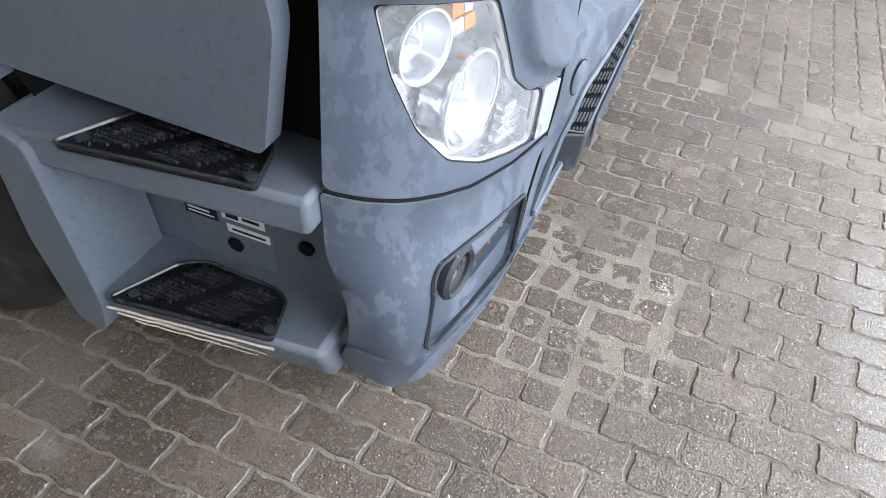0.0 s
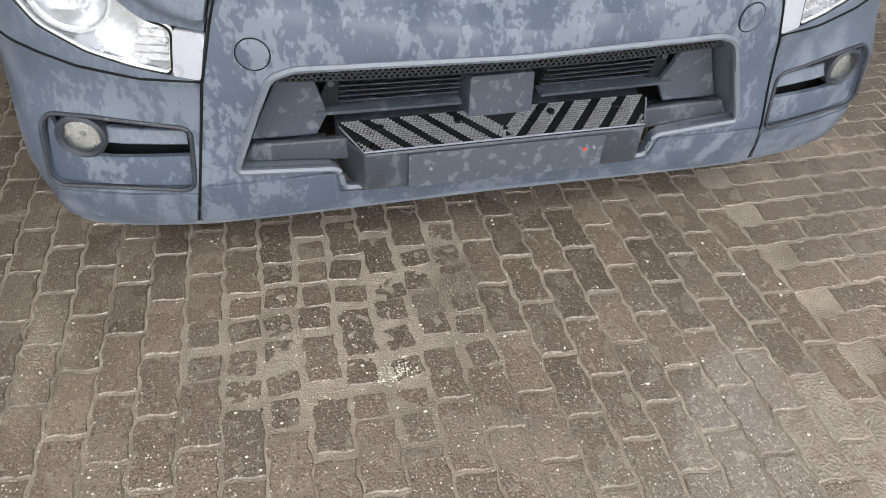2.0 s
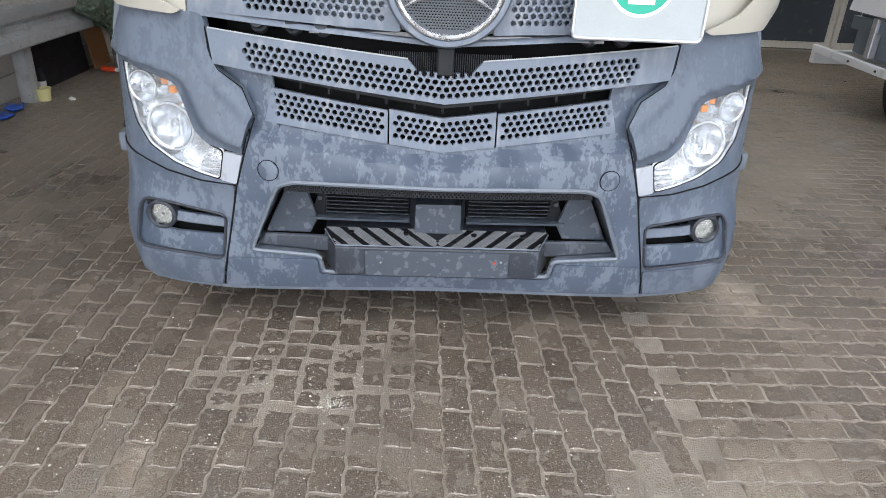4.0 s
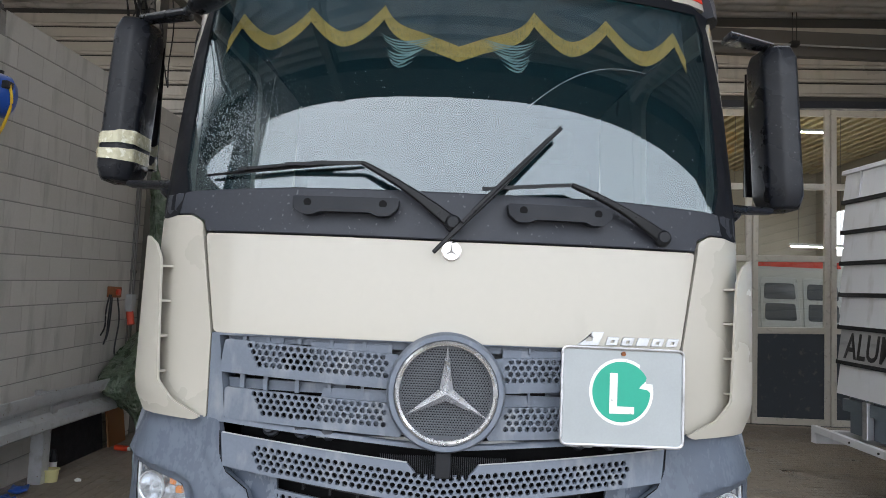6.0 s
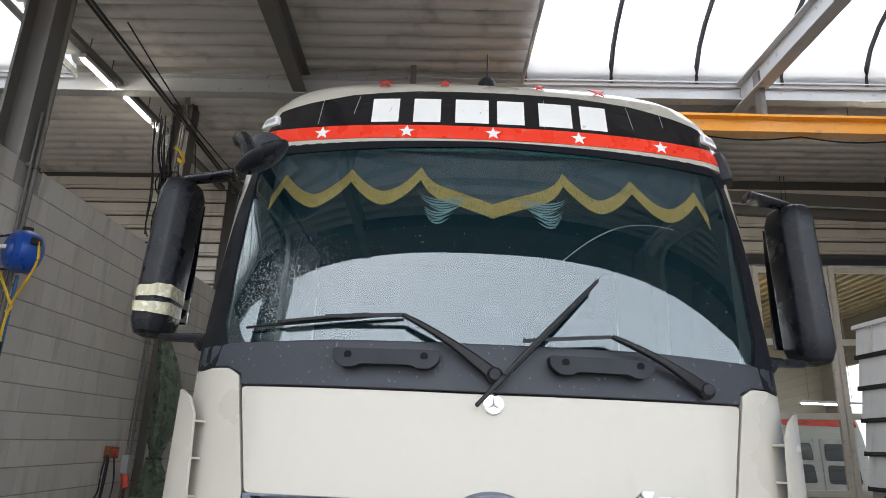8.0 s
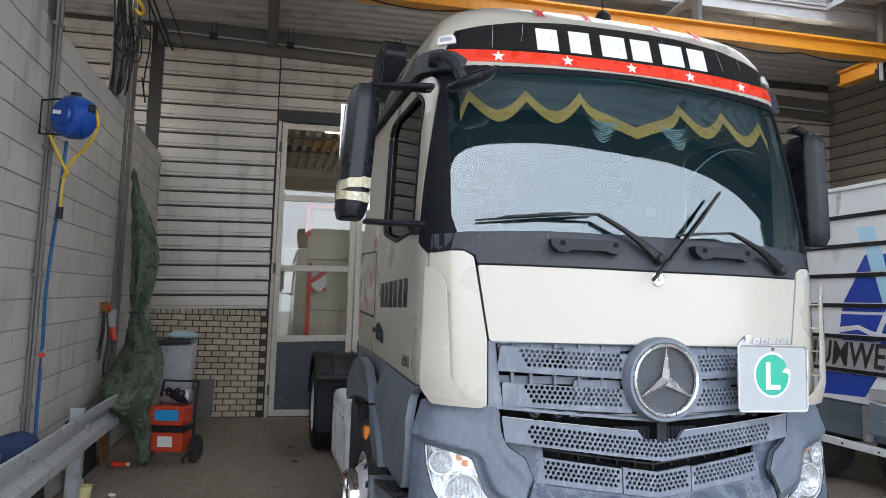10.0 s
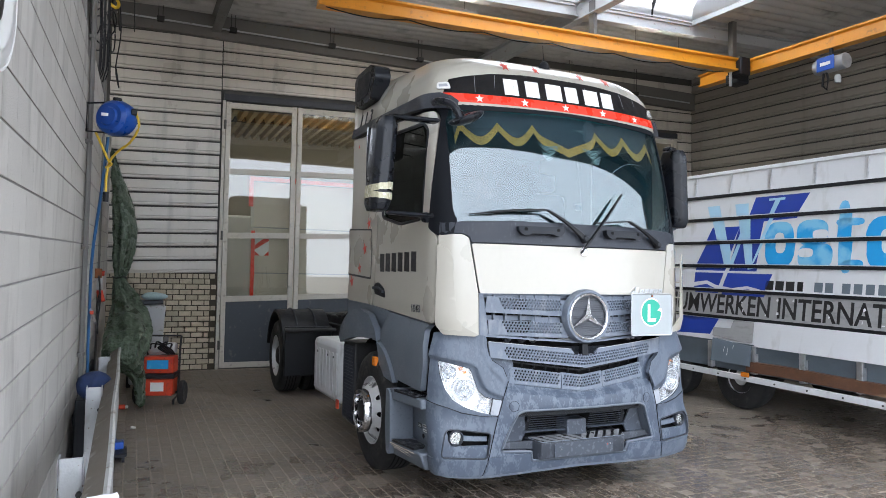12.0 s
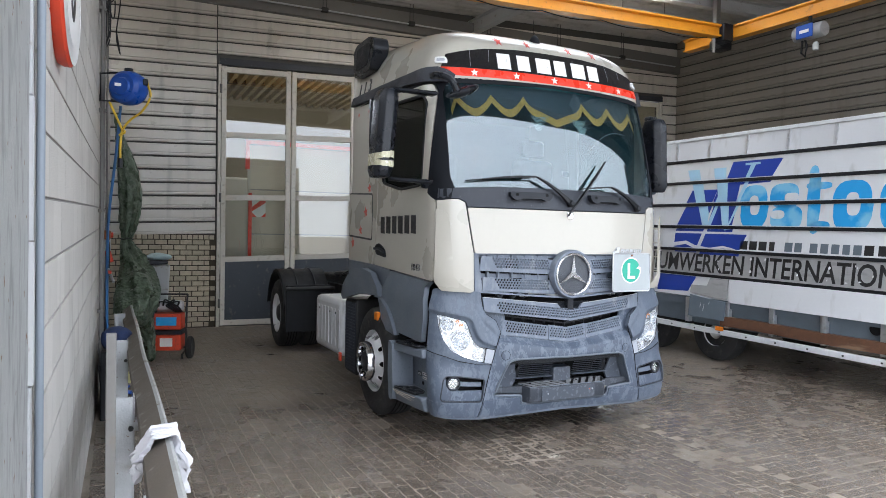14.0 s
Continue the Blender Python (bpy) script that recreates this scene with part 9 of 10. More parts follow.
part("control_panel", bm, DARK, cart, "black panel with small marks", bevel=0.01)
for y in (-0.27, 0.27):
    bm = bmesh.new()
    turned(bm, [(0.05, -0.03), (0.16, -0.04), (0.19, -0.02), (0.19, 0.02), (0.16, 0.04), (0.05, 0.03)], (-0.04, y, 0.19), (0, 1, 0), 24)
    part("wheel", bm, RUBBER, cart, "black cart wheel")
bm = bmesh.new()
cyl(bm, (-0.04, -0.3, 0.19), (-0.04, 0.3, 0.19), 0.02, 8)
part("axle", bm, STEELDARK, cart)
for y in (-0.2, 0.2):
    bm = bmesh.new()
    tube(bm, [(0.12, y, 0.03), (0.12, y, 0.1), (-0.14, y, 0.14), (-0.16, y, 0.85), (-0.22, y, 1.08)], 0.014, 6)
    part("side_tube", bm, STEELDARK, cart)
bm = bmesh.new()
tube(bm, [(-0.22, -0.2, 1.08), (-0.22, 0.2, 1.08)], 0.016, 6)
part("handle", bm, STEELDARK, cart)
bm = bmesh.new()
for k in range(5):
    tube(bm, curve_pts([(-0.1, -0.15 + 0.05 * k, 0.80), (0.05, -0.1 + 0.06 * k, 0.98 + 0.03 * (k % 2)), (0.05, 0.1 - 0.03 * k, 0.92), (-0.05, 0.16 - 0.02 * k, 0.80)], 5), 0.013, 6)
part("starter_cable", bm, DARK, cart, "thick black starter cables")
bm = bmesh.new()
box(bm, -0.17, -0.17, 0.80, -0.02, 0.17, 0.98)
part("top_case", bm, ALU, cart, "dirty grey top case", bevel=0.03)

for ch in cart.children_recursive:
    for v in ch.data.vertices:
        v.co.z *= 0.8
        if ch.name.startswith("wheel"):
            v.co.x = -0.04 + (v.co.x + 0.04) * 0.8

pail = thing("bucket", "small pale yellow tub on the floor by the barrier", "tub", at=(-3.78, -3.36, 0))
bm = bmesh.new()
turned(bm, [(0.0, 0.004), (0.055, 0.0), (0.065, 0.10), (0.072, 0.10), (0.072, 0.11), (0.06, 0.11), (0.052, 0.015), (0.0, 0.012)], (0, 0, 0), (0, 0, 1), 20)
part("tub", bm, shader("pale_yellow_plastic", (0.62, 0.58, 0.28), 0.5, var=0.06), pail)
can = thing("spray_can", "black and white spray can standing by the barrier post", "spray can", at=(-3.95, -3.44, 0))
bm = bmesh.new()
cyl(bm, (0, 0, 0), (0, 0, 0.17), 0.033, 16)
part("body", bm, DARK, can)
bm = bmesh.new()
cyl(bm, (0, 0, 0.03), (0, 0, 0.13), 0.0335, 16)
part("label_band", bm, WHITEFILM, can, "white label band")
bm = bmesh.new()
turned(bm, [(0.033, 0.17), (0.025, 0.185), (0.02, 0.2), (0.02, 0.235), (0.0, 0.235)], (0, 0, 0), (0, 0, 1), 14)
part("cap", bm, DARK, can)
red = thing("spray_can", "red spray can lying on the floor under the barrier", "spray can", at=(-5.02, -3.29, 0))
bm = bmesh.new()
turned(bm, [(0.0, -0.09), (0.026, -0.09), (0.030, -0.085), (0.030, 0.06), (0.022, 0.075)], (0, 0, 0.031), (0.3, 0.95, 0), 16)
part("body", bm, REDBOX, red)
bm = bmesh.new()
turned(bm, [(0.022, 0.074), (0.018, 0.078), (0.018, 0.10), (0.0, 0.102)], (0, 0, 0.031), (0.3, 0.95, 0), 14)
part("cap", bm, WHITEFILM, red, "white cap")
scrap = thing("paper_scrap", "crumpled white paper scrap on the pavers", "litter", at=(-3.82, -3.14, 0))
bm = bmesh.new()
bmesh.ops.create_icosphere(bm, subdivisions=2, radius=0.03)
for v in bm.verts:
    v.co *= 1 + 0.6 * noise.noise(v.co * 45 + Vector((7, 2, 4)))
    v.co.z = max(0.001, 0.5 * v.co.z + 0.012)
part("paper", bm, WHITEFILM, scrap, smooth=False)
for x, y, a in ((-3.42, -3.42, 20), (-3.12, -3.38, -30)):
    gl = thing("blue_cloth", "flat blue rag lying on the floor by the barrier", "rag", "blue rags by the barrier", at=(x, y, 0), turn=(0, 0, a))
    bm = bmesh.new()
    bmesh.ops.create_grid(bm, x_segments=8, y_segments=6, size=0.08)
    for v in bm.verts:
        v.co.z = 0.02 + 0.015 * math.sin(v.co.x * 40 + a) * math.cos(v.co.y * 30) + 0.006
        v.co.y *= 0.8
    c = part("cloth", bm, BLUEPL, gl)
    md = c.modifiers.new("wall", "SOLIDIFY")
    md.thickness, md.offset = 0.02, -0.6
bd = thing("brown_board", "brown hardboard sheet leaning behind the barrier", "board", at=(-5.35, -3.5, 0.0))
bm = bmesh.new()
box(bm, -0.2, -0.008, 0.0, 0.2, 0.008, 0.42, pose(0, 0, 0, 8, 0, 0))
part("sheet", bm, shader("hardboard", (0.28, 0.13, 0.05), 0.7, var=0.1), bd, smooth=False)
pb = thing("black_panel", "black plastic panels leaning behind the barrier", "panel", at=(-4.6, -3.55, 0))
bm = bmesh.new()
box(bm, -0.5, -0.02, 0.0, 0.5, 0.02, 0.62, pose(0, 0, 0, 6, 0, 0))
part("panel", bm, DARK, pb, bevel=0.01)
pb2 = thing("black_panel", "black plastic panels leaning behind the barrier", "panel", at=(-2.7, -3.55, 0))
bm = bmesh.new()
box(bm, -0.6, -0.02, 0.0, 0.6, 0.02, 0.5, pose(0, 0, 0, 6, 0, 0))
part("panel", bm, DARK, pb2, bevel=0.01)
cl = thing("blue_bundle", "dark blue cloth bundle stuffed behind the barrier post", "cloth", at=(-2.2, -3.46, 0.72))
bm = bmesh.new()
bmesh.ops.create_icosphere(bm, subdivisions=3, radius=0.13)
for v in bm.verts:
    v.co *= 1 + 0.35 * noise.noise(v.co * 8 + Vector((3, 1, 2)))
    v.co.z *= 0.9
part("cloth", bm, shader("navy_cloth", (0.015, 0.03, 0.09), 0.85, var=0.3, scale=30, bump=0.4), cl)
hold = thing("wall_shelf", "small dark ledge behind the barrier post", "shelf", at=(-2.2, -3.5, 0))
bm = bmesh.new()
box(bm, -0.12, -0.1, 0, 0.12, 0.06, 0.62)
part("ledge", bm, DARK, hold, bevel=0.01)
dolly = thing("dolly", "low black dolly with a blue block beside the barrier", "dolly", at=(-2.5, -3.27, 0))
bm = bmesh.new()
panel(bm, rounded([(-0.17, -0.08), (0.17, -0.08), (0.17, 0.08), (-0.17, 0.08)], 0.06), lambda u, v, d: Vector((u, v, 0.085 + d)), thick=0.03, step=0.2)
part("tray", bm, DARK, dolly, bevel=0.006)
bm = bmesh.new()
box(bm, -0.15, -0.06, 0.085, -0.02, 0.05, 0.15)
part("block", bm, BLUEPL, dolly, "blue plastic block", bevel=0.012)
for x in (-0.11, 0.11):
    for y in (-0.05, 0.05):
        bm = bmesh.new()
        cyl(bm, (x, y - 0.012, 0.028), (x, y + 0.012, 0.028), 0.028, 14)
        part("castor", bm, CHARCOAL, dolly)

# ---- in the rear hall, seen through the doors ----
van = thing("van", "white delivery van with a red stripe parked in the rear hall", "van", at=(-11.3, 7.05, 0))
bm = bmesh.new()
panel(bm, rounded([(-0.95, 0.35), (0.95, 0.35), (0.98, 1.2), (0.93, 2.4), (0.85, 2.85), (-0.85, 2.85), (-0.93, 2.4), (-0.98, 1.2)], 0.12), lambda u, v, d: Vector((d + (0.5 - max(0, v - 1.3) * 0.12), u, v)), thick=4.2, step=0.4)
part("body", bm, VANWHITE, van, "white van body", bevel=0.04)
VANFACE = lambda u, v, d: Vector((d + (0.5 - max(0, v - 1.3) * 0.12), u, v))
for y in (-0.42, 0.42):
    bm = bmesh.new()
    panel(bm, rounded([(y - 0.40, 1.05), (y + 0.40, 1.05), (y + 0.37, 2.45), (y - 0.37, 2.45)], 0.08), VANFACE, thick=0.02, step=0.4, out=0.016)
    leaf = part("van_door", bm, TANKWHITE, van, "pale grey van rear door", bevel=0.008)
    for z0, z1 in ((1.62, 1.95), (2.03, 2.34)):
        bm = bmesh.new()
        panel(bm, rounded([(y - 0.31, z0), (y + 0.31, z0), (y + 0.29, z1), (y - 0.29, z1)], 0.06), VANFACE, thick=0.01, step=0.4, out=0.03)
        part("pane", bm, NAVY, leaf, "dark rear pane", bevel=0.004)
bm = bmesh.new()
panel(bm, [(-0.82, 2.66), (0.82, 2.66), (0.80, 2.79), (-0.80, 2.79)], VANFACE, thick=0.01, step=0.4, out=0.016)
part("red_stripe", bm, RED, van, "red stripe", smooth=False)
for y in (-0.75, 0.75):
    bm = bmesh.new()
    panel(bm, rounded([(y - 0.16, 0.85), (y + 0.16, 0.85), (y + 0.14, 1.1), (y - 0.14, 1.1)], 0.04), lambda u, v, d: Vector((0.5 + d, u, v)), thick=0.02, step=0.4, out=0.012)
    part("tail_lamp", bm, REDBOX, van)
    for x in (-0.4, -3.0):
        bm = bmesh.new()
        cyl(bm, (x, y * 1.2 - 0.1, 0.34), (x, y * 1.2 + 0.1, 0.34), 0.34, 24)
        part("wheel", bm, RUBBER, van)
lorry = thing("box_lorry", "beige box lorry parked in the rear hall", "lorry", at=(-13.5, -0.4, 0))
bm = bmesh.new()
box(bm, -3.0, -1.15, 0.7, 0.4, 1.15, 3.15)
part("box_body", bm, VANWHITE, lorry, "beige box body", bevel=0.06)
bm = bmesh.new()
box(bm, -2.9, -0.5, 0.45, 0.3, 0.5, 0.72)
part("lorry_frame", bm, STEELDARK, lorry)
for y in (-0.95, 0.95):
    bm = bmesh.new()
    cyl(bm, (-0.8, y - 0.14, 0.42), (-0.8, y + 0.14, 0.42), 0.42, 24)
    part("wheel", bm, RUBBER, lorry)
pole = thing("hazard_post", "red post and striped board standing behind the glass door", "hazard board", at=(-8.60, 0, 0))
bm = bmesh.new()
box(bm, 0, -1.225, 0, 0.02, -1.16, 2.50)
part("post", bm, RED, pole, "red post", smooth=False)
bm = bmesh.new()
box(bm, 0.022, -1.16, 2.045, 0.03, -0.905, 2.355)
bdp = part("board", bm, WHITEFILM, pole, "white board", smooth=False)
for lp in ([(-1.16, 2.045), (-1.07, 2.045), (-1.16, 2.13)], [(-1.16, 2.15), (-1.16, 2.23), (-1.01, 2.355), (-0.905, 2.355), (-0.905, 2.32)], [(-0.99, 2.045), (-0.905, 2.045), (-0.905, 2.13)]):
    bm = bmesh.new()
    panel(bm, lp, lambda u, v, d: Vector((0.0325 + d, u, v)), thick=0.001, step=0.4)
    part("stripe", bm, RED, bdp, "red stripe", smooth=False)
gate = thing("red_gate_frame", "thin red painted frame behind the door panes", "gate frame", at=(-8.64, 0, 0))
bm = bmesh.new()
box(bm, 0, -1.28, 3.43, 0.02, 2.1, 3.51)
part("lintel_bar", bm, RED, gate, smooth=False)
bm = bmesh.new()
box(bm, 0, -1.28, 2.95, 0.02, -1.20, 3.43)
part("upper_leg", bm, RED, gate, "red upper leg", smooth=False)
for y in (-1.24, 2.05):
    bm = bmesh.new()
    box(bm, 0, y, 0, 0.02, y + 0.055, 2.95 if y < 0 else 3.45)
    part("leg", bm, DOORFRAME, gate, smooth=False)

bm = bmesh.new()
box(bm, -8.80, -1.20, 0, -8.76, 2.3, 3.44)
partition = structure("partition", bm, TRGREY, "ivory sectional partition behind the door")
for k in range(4):
    bm = bmesh.new()
    box(bm, -8.758, -1.19, 0.02 + k * 0.855, -8.735, 2.28, 0.855 + k * 0.855)
    part("section", bm, PARTITION, partition, smooth=False, bevel=0.006)

# grey steel sheet leaning on the brick wall
sheet = thing("steel_sheet", "dull grey steel sheet leaning on the brick wall", "metal sheet", at=(BACK + 0.11, -2.84, 0))
bm = bmesh.new()
box(bm, -0.004, -0.25, 0.0, 0.004, 0.25, 0.6, pose(0, 0, 0, 0, -8, 0))
part("sheet", bm, STEEL, sheet, bevel=0.002)


# ---- pieces of walls and floor ----
def piece_mesh(name, loop, h, mat, inset=0.004, base=0.0):
    """A small slab with a chamfered top, h high, on the outline loop."""
    me = bpy.data.meshes.new(name)
    n = len(loop)
    cx, cy = sum(p[0] for p in loop) / n, sum(p[1] for p in loop) / n
    shrink = lambda p: (p[0] - inset * math.copysign(1, p[0] - cx), p[1] - inset * math.copysign(1, p[1] - cy))
    vs = [(x, y, base) for x, y in loop] + [(x, y, h - inset) for x, y in loop] + [(*shrink(p), h) for p in loop]
    fs = [[2 * n + k for k in range(n)]]
    for r in (0, 1):
        fs += [[r * n + k, r * n + (k + 1) % n, (r + 1) * n + (k + 1) % n, (r + 1) * n + k] for k in range(n)]
    me.from_pydata(vs, [], fs)
    me.materials.append(mat)
    return me


rng = random.Random(7)


def joined(name, items, mat, parent, label):
    """Many pieces as one object of kind stuff: items are (mesh, matrix)."""
    vs, fs = [], []
    for me, m in items:
        k = len(vs)
        vs += [m @ v.co for v in me.vertices]
        fs += [[k + i for i in p.vertices] for p in me.polygons]
    data = bpy.data.meshes.new(name)
    data.from_pydata(vs, [], fs)
    data.materials.append(mat)
    ob = new(name, data)
    ob.parent = parent
    return tagged(ob, label, kind="stuff")


# cladding strips on the back and side walls: a flat band with a rolled lip at its foot
PITCH = 0.235


def strip_mesh(name, length, mat):
    prof = [(0.0, 0.0), (0.03, 0.004), (0.036, 0.012), (0.036, 0.040), (0.014, 0.045), (0.014, 0.053), (0.036, 0.058), (0.036, PITCH - 0.040), (0.028, PITCH - 0.031), (0.0, PITCH - 0.029)]
    me = bpy.data.meshes.new(name)
    n = len(prof)
    me.from_pydata([(d, y, z) for y in (0, length) for d, z in prof], [], [[k, k + 1, n + k + 1, n + k] for k in range(n - 1)] + [list(range(n))[::-1], [n + k for k in range(n)]])
    me.materials.append(mat)
    return me


def clad(parent, x, y0, y1, z0, z1, side=False):
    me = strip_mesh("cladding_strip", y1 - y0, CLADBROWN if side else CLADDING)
    z = z0
    slope = math.degrees(math.atan(0.033 if not side else 0.028))
    while z + PITCH < z1 + 0.02:
        ob = new("cladding_strip", me)
        ob.parent = parent
        if side:
            ob.matrix_basis = Matrix.Translation((y1, x, z + rise(y1, x))) @ Matrix(((0, -1, 0, 0), (-1, 0, 0, 0), (0, 0, 1, 0), (0, 0, 0, 1))) @ pose(0, 0, 0, slope, 0, 0)
        else:
            ob.matrix_basis = Matrix.Translation((x, y0, z + rise(x, y0))) @ pose(0, 0, 0, slope, 0, 0)
        z += PITCH


clad(wall_back, BACK - 0.018, LEFT, -1.84, 1.72, 6.4)
clad(wall_back, BACK - 0.018, -9.5, LEFT - 0.2, 0.4, 6.4)
clad(wall_back, BACK - 0.018, -1.82, RIGHT, 5.02, 6.4)
clad(wall_back, BACK - 0.018, 2.2, 3.62, 0.2, 5.0)
clad(wall_back, BACK - 0.018, 8.8, RIGHT, 0.3, 5.0)
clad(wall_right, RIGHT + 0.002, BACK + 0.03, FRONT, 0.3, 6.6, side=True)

# buff bricks below the cladding
brick = piece_mesh("brick", [(-0.0955, -0.0385), (0.0955, -0.0385), (0.0955, 0.0385), (-0.0955, 0.0385)], 0.012, BRICK, 0.003)
small = piece_mesh("brick", [(-0.039, -0.0385), (0.039, -0.0385), (0.039, 0.0385), (-0.039, 0.0385)], 0.012, BRICK, 0.003)
stand = Matrix(((0, 0, 1, 0), (1, 0, 0, 0), (0, 1, 0, 0), (0, 0, 0, 1)))
bm = bmesh.new()
box(bm, BACK - 0.02, LEFT, 0, BACK + 0.004, -1.82, 1.7)
structure("brick_bed", bm, MORTAR, "dark brown mortar bed", parent=wall_back)
for r in range(17):
    y = LEFT + 0.05 + (0.104 if r % 2 else 0)
    while y < -1.925:
        ob = new("brick", brick)
        ob.parent = wall_back
        ob.matrix_basis = Matrix.Translation((BACK + 0.003 + rng.uniform(0, 0.003), y, 0.055 + r * 0.0935)) @ stand
        y += 0.2085
    if y - 0.104 < -1.92:
        ob = new("brick", small)
        ob.parent = wall_back
        ob.matrix_basis = Matrix.Translation((BACK + 0.004, y - 0.104 + 0.047, 0.055 + r * 0.0935)) @ stand

y = LEFT + 0.05
while y < -1.86:
    ob = new("brick", small)
    ob.parent = wall_back
    ob.matrix_basis = Matrix.Translation((BACK + 0.004, y, 0.055 + 17 * 0.0935)) @ stand
    y += 0.094

# pale blocks of the low wall, the nearest ones as pieces of their own
CO, LE = 0.2215, 0.362
block = piece_mesh("block", [(-LE / 2 + 0.0006, -CO / 2 + 0.0055), (LE / 2 - 0.0006, -CO / 2 + 0.0055), (LE / 2 - 0.0006, CO / 2 - 0.0055), (-LE / 2 + 0.0006, CO / 2 - 0.0055)], 0.010, BLOCK, 0.002)
turnb = Matrix(((-1, 0, 0, 0), (0, 0, 1, 0), (0, 1, 0, 0), (0, 0, 0, 1)))
far_blocks = []
cells = []
for r in range(20):
    x = WALL_END - LE / 2 - (LE / 2 if r % 2 else 0)
    while x > BACK + 0.1:
        z = -0.046 + (r + 0.5) * CO + rise(x, LEFT)
        cells.append((x, z))
        x -= LE
cells = [(x, z) for x, z in cells if z < 4.14 + rise(x, LEFT) - 0.08 and not -2.9 < x < -2.55 or z < 4.0 + rise(x, LEFT)]
cells.sort(key=lambda c: -c[0])
for i, (x, z) in enumerate(cells):
    m = Matrix.Translation((x, LEFT - 0.014 + rng.uniform(-0.0003, 0.0003), z)) @ pose(0, 0, 0, 0, 1.604, 0) @ turnb
    if i < 300:
        ob = new("block", block)
        ob.parent = wall_left
        ob.matrix_basis = m
    else:
        far_blocks.append((block, m))
joined("far_blocks", far_blocks, BLOCK, wall_left, "further pale blocks of the wall")

# pavers with wavy long sides, laid in running bond along the truck
PL, PWD = 0.2, 0.1045
GAP = 0.0036


def paver_outline(k):
    """Long sides in a shallow zigzag, and short sides in a slack S."""
    r = random.Random(40 + k)
    a, b = PL / 2 - GAP, PWD / 2 - GAP
    wob = lambda q: r.uniform(-q, q)
    bow = lambda s: 0.0042 * math.sin(s * 2.6)
    zig = lambda q: 0.0026 * (1, -1, -1, 1, 1, -1, -1, 1, 1)[q]
    bot = [(-a + 2 * a * q / 8 + bow(-1) * (q in (0, 8)), -b + zig(q) + wob(0.0027)) for q in range(9)]
    end = [(a + bow(-1 + 2 * q / 4) + wob(0.0015), -b + 2 * b * q / 4) for q in range(1, 4)]
    top = [(a - 2 * a * q / 8 + bow(1) * (q in (0, 8)), b + zig(8 - q) + wob(0.0027)) for q in range(9)]
    back = [(-a + bow(1 - 2 * q / 4) + wob(0.0015), b - 2 * b * q / 4) for q in range(1, 4)]
    return bot + end + top + back


def stone_outline(k):
    """A squarish half paver with knocked corners."""
    r = random.Random(90 + k)
    a, b = PL / 4 - 0.006, PWD / 2 - 0.006
    c = 0.008
    pts = [(-a + c, -b), (a - c, -b), (a, -b + c), (a, b - c), (a - c, b), (-a + c, b), (-a, b - c), (-a, -b + c)]
    return [(x + r.uniform(-0.003, 0.003), y + r.uniform(-0.003, 0.003)) for x, y in pts]


stones = [piece_mesh("paver", stone_outline(k), 0.0, PAVER, 0.004, base=-0.012) for k in range(9)]
pavers = [piece_mesh("paver", paver_outline(k), 0.0, PAVER, 0.0035, base=-0.012) for k in range(14)]
paved = tagged(new("pavement"), "brown concrete pavers with sandy joints, damp and worn", kind="structure")
rest, worn, near = [], [], 0
TURN_Y = 0.905


def lay(x, y, turn):
    """One paver, or two halves of one where the paving is broken up."""
    global near
    sunk = 0.0012 * max(0, noise.noise(Vector((x * 1.6, y * 1.6, 0.3))))
    m = Matrix.Translation((x, y, -sunk + rng.uniform(-0.0012, 0.0012))) @ pose(0, 0, 0, rng.uniform(-0.7, 0.7), rng.uniform(-0.35, 0.35), turn + rng.uniform(-0.8, 0.8)) @ Matrix.Diagonal((rng.choice((0.99, 0.98, 1.0, 0.975)), rng.uniform(0.955, 1.005), 1, 1))
    ragged = 0.35 * noise.noise(Vector((x * 4, y * 4, 5.0)))
    patch = (x - 0.10) ** 2 / 0.15 + (y + 0.42) ** 2 / 0.17 + ragged < 1
    bare = (x - 0.72) ** 2 / 0.016 + (y - 0.68) ** 2 / 0.022 + 1.6 * ragged < 1 or (x - 0.80) ** 2 / 0.012 + (y + 1.0) ** 2 / 0.01 < 1
    if patch and rng.random() < 0.3:
        items = [(rng.choice(pavers), m @ Matrix.Translation((rng.uniform(-0.012, 0.012), rng.uniform(-0.006, 0.006), -0.001)) @ pose(0, 0, 0, 0, rng.uniform(-1, 1), rng.uniform(-4, 4)) @ Matrix.Diagonal((rng.uniform(0.82, 0.95), rng.uniform(0.86, 0.96), 1, 1)))]
    elif patch:
        items = [(rng.choice(stones), m @ Matrix.Translation((dx + rng.uniform(-0.010, 0.010), rng.uniform(-0.009, 0.009), -0.0005 - 0.002 * rng.random())) @ pose(0, 0, 0, rng.uniform(-2, 2), rng.uniform(-2, 2), rng.uniform(-9, 9)) @ Matrix.Diagonal((rng.uniform(0.80, 1.08), rng.uniform(0.84, 1.04), 1, 1))) for dx in (-PL / 4, PL / 4)]
    else:
        items = [(rng.choice(pavers), m)]
    for me, m in items:
        if -0.35 < x < 1.45 and -1.7 < y < 1.4 and near < 300 and not bare:
            ob = new("paver", me)
            ob.parent = paved
            ob.matrix_basis = m
            near += 1
        elif y > LEFT + 0.04:
            (worn if bare else rest).append((me, m))


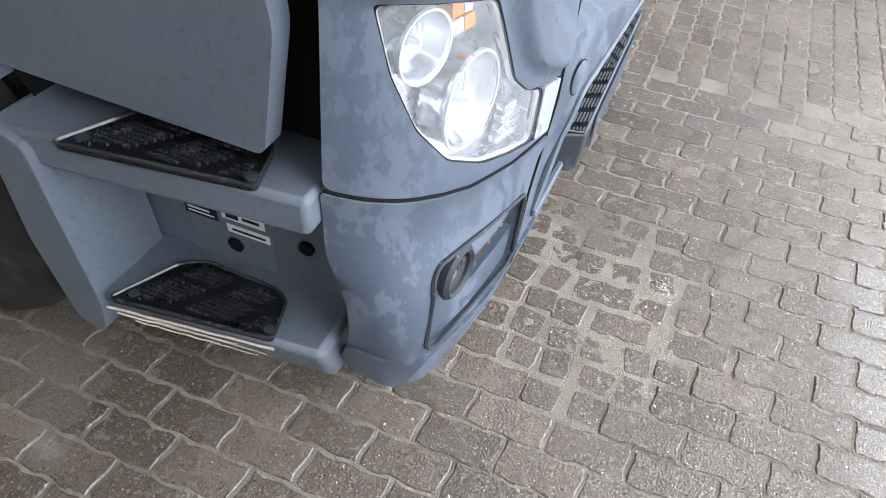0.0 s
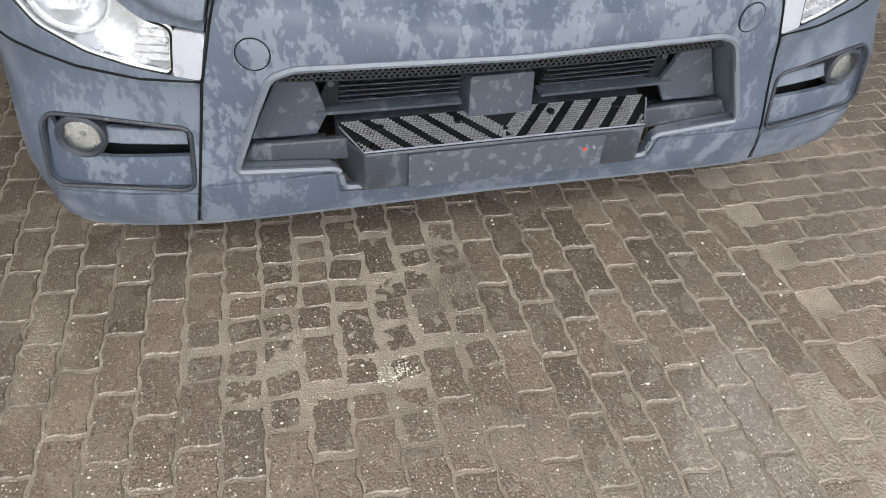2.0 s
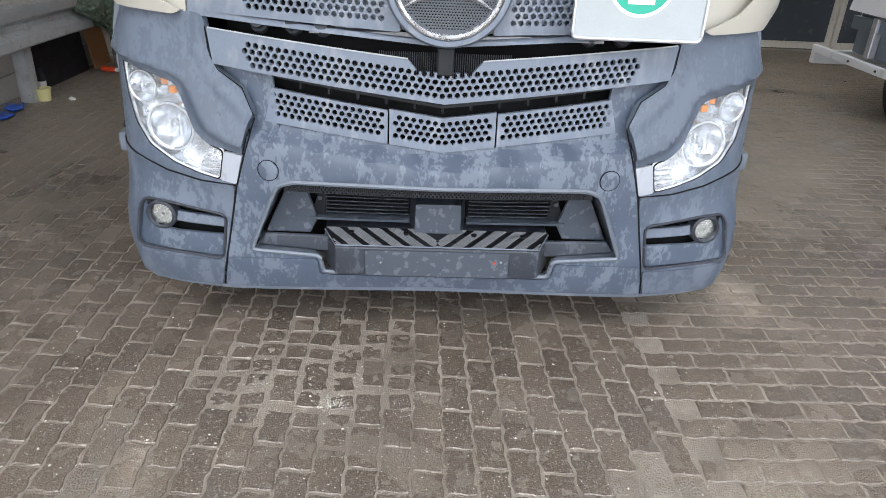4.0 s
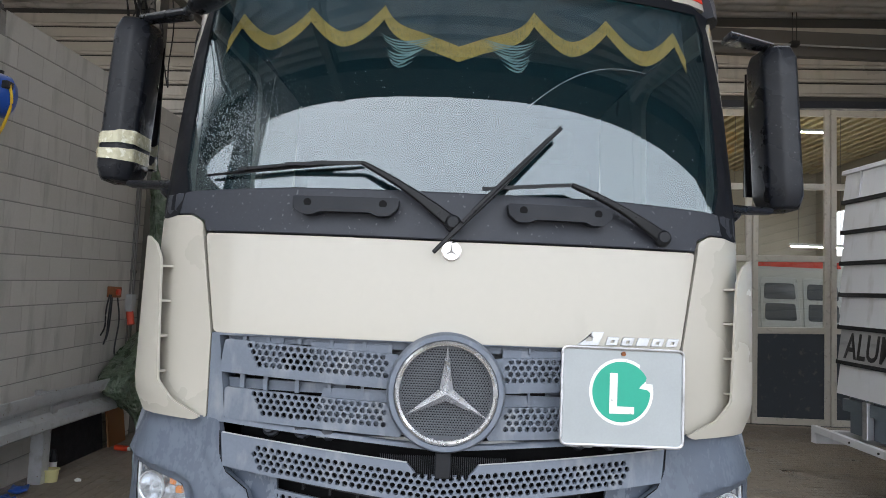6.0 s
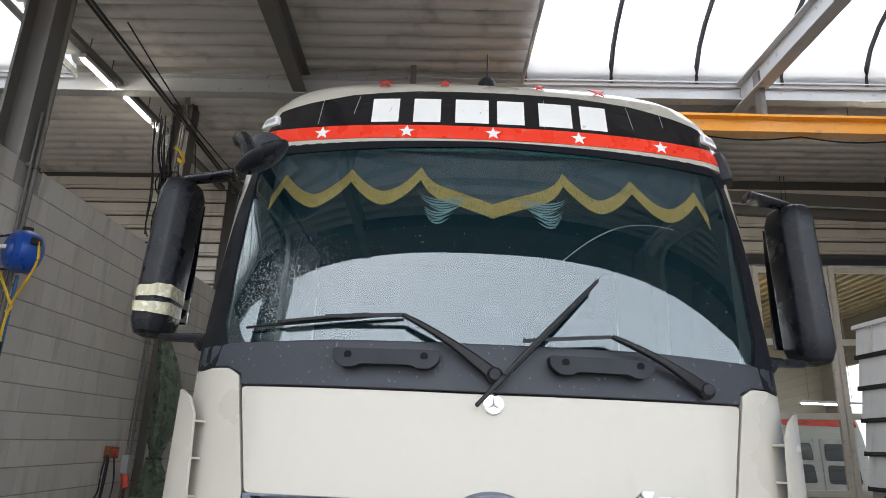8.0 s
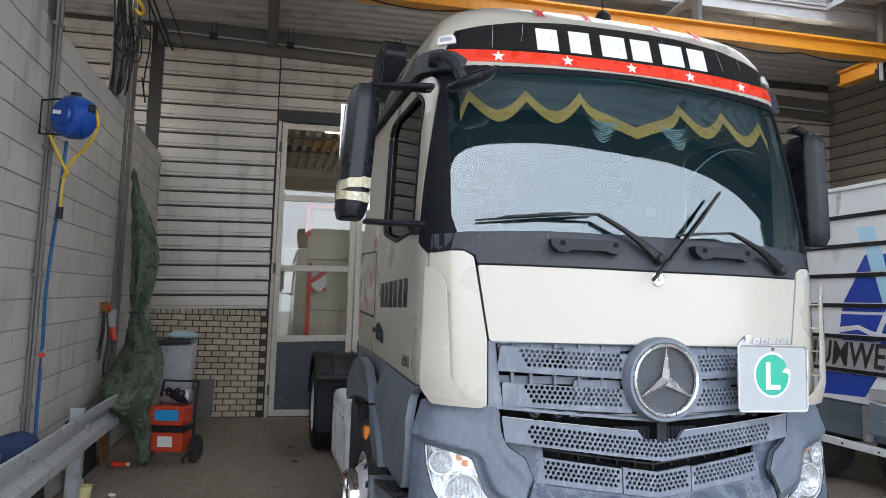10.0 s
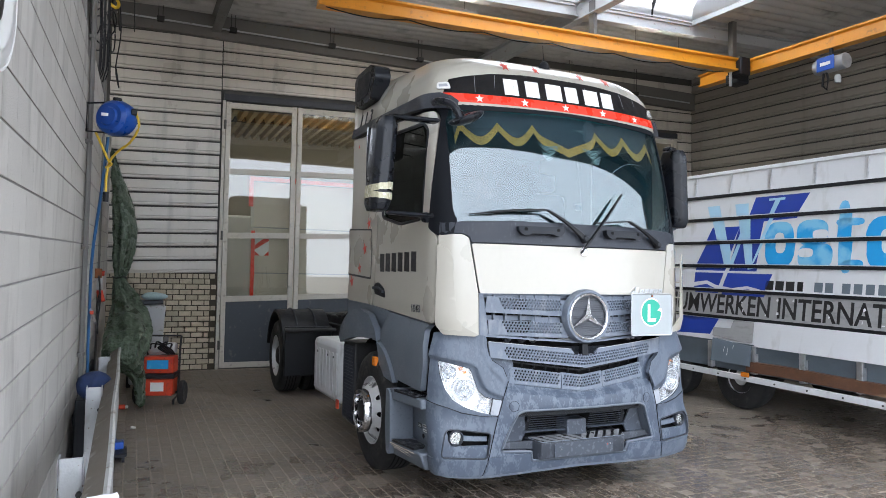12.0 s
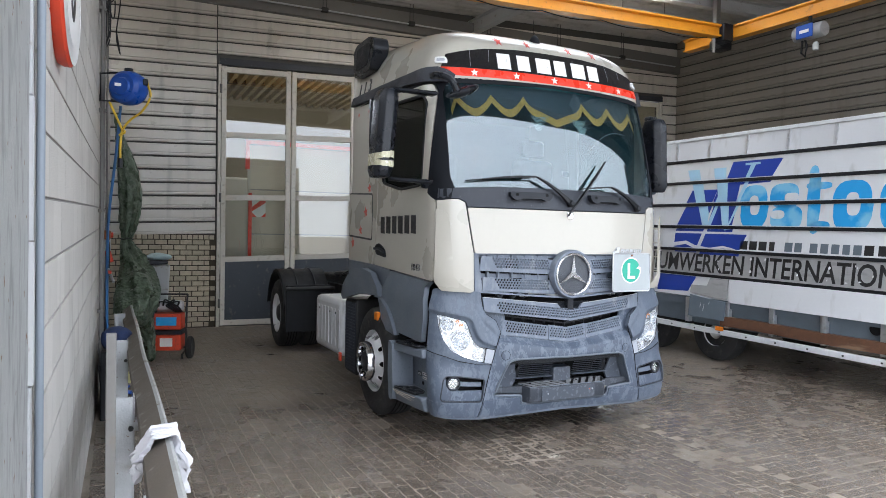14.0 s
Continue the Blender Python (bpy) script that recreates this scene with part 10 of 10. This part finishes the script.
# lengthwise in front of the truck, then crosswise towards the trailer
for c in range(int((TURN_Y - LEFT - 0.06) / PWD) + 1):
    x = BACK + 0.2 + (PL / 2 if c % 2 else 0) + 0.008 * math.sin(c * 1.7)
    while x < 9.5:
        lay(x, LEFT + 0.06 + c * PWD, 0)
        x += PL
edge = LEFT + 0.06 + c * PWD + PWD / 2
for r in range(int((9.5 - BACK - 0.2) / PWD)):
    y = edge + (PL / 2 if r % 2 else PL) + 0.004
    while y < RIGHT + 0.05:
        lay(BACK + 0.2 + r * PWD, y, 90)
        y += PL
joined("far_pavers", rest, PAVER, paved, "further brown concrete pavers")
joined("worn_pavers", worn, WORN, paved, "worn pale pavers")

# loose sand in the joints, washed up over the edges of the nearest pavers
SX, SY, ST = -0.75, -1.75, 0.007
nx, ny = 340, 470
heights = []
for j in range(ny):
    for i in range(nx):
        x, y = SX + i * ST, SY + j * ST
        p = Vector((x, y, 0.0))
        heap = math.exp(-((x - 0.10) ** 2 / 0.16 + (y + 0.42) ** 2 / 0.18))
        heights.append(-0.0050 + 0.0018 * heap + 0.0026 * noise.noise(p * 7.0) + 0.0032 * noise.noise(p * 38.0) + 0.0018 * noise.noise(p * 90.0))
me = bpy.data.meshes.new("joint_sand")
me.from_pydata([(SX + (k % nx) * ST, SY + (k // nx) * ST, max(z, -0.0055)) for k, z in enumerate(heights)], [], [(j * nx + i, j * nx + i + 1, (j + 1) * nx + i + 1, (j + 1) * nx + i) for j in range(ny - 1) for i in range(nx - 1)])
me.materials.append(SAND)
me.shade_smooth()
tagged(new("joint_sand", me), "sand in the joints, spilling over paver edges", kind="stuff")

# pale grit and crumbs on the pavers
vs, fs = [], []
for k in range(4200):
    x, y = rng.uniform(-1.0, 4.0), rng.uniform(-3.0, 3.2)
    if rng.random() < 0.55:
        x, y = rng.gauss(0.35, 0.4), rng.gauss(-0.35, 0.8)
    if k % 23 == 0:
        x, y = rng.gauss(0.325, 0.018), rng.gauss(-0.37, 0.028)
    r = rng.uniform(0.0010, 0.0032) * (2.0 if rng.random() < 0.06 else 1)
    a = rng.uniform(0, 6.28)
    o = len(vs)
    vs += [(x + r * math.cos(a + q * 1.57) * rng.uniform(0.6, 1.3), y + r * math.sin(a + q * 1.57) * rng.uniform(0.6, 1.3), 0.0005) for q in range(4)] + [(x, y, r * 0.9)]
    fs += [[o + q, o + (q + 1) % 4, o + 4] for q in range(4)]
me = bpy.data.meshes.new("grit")
me.from_pydata(vs, [], fs)
me.materials.append(GRIT)
tagged(new("grit", me), "scattered pale grit on the pavers", kind="stuff")
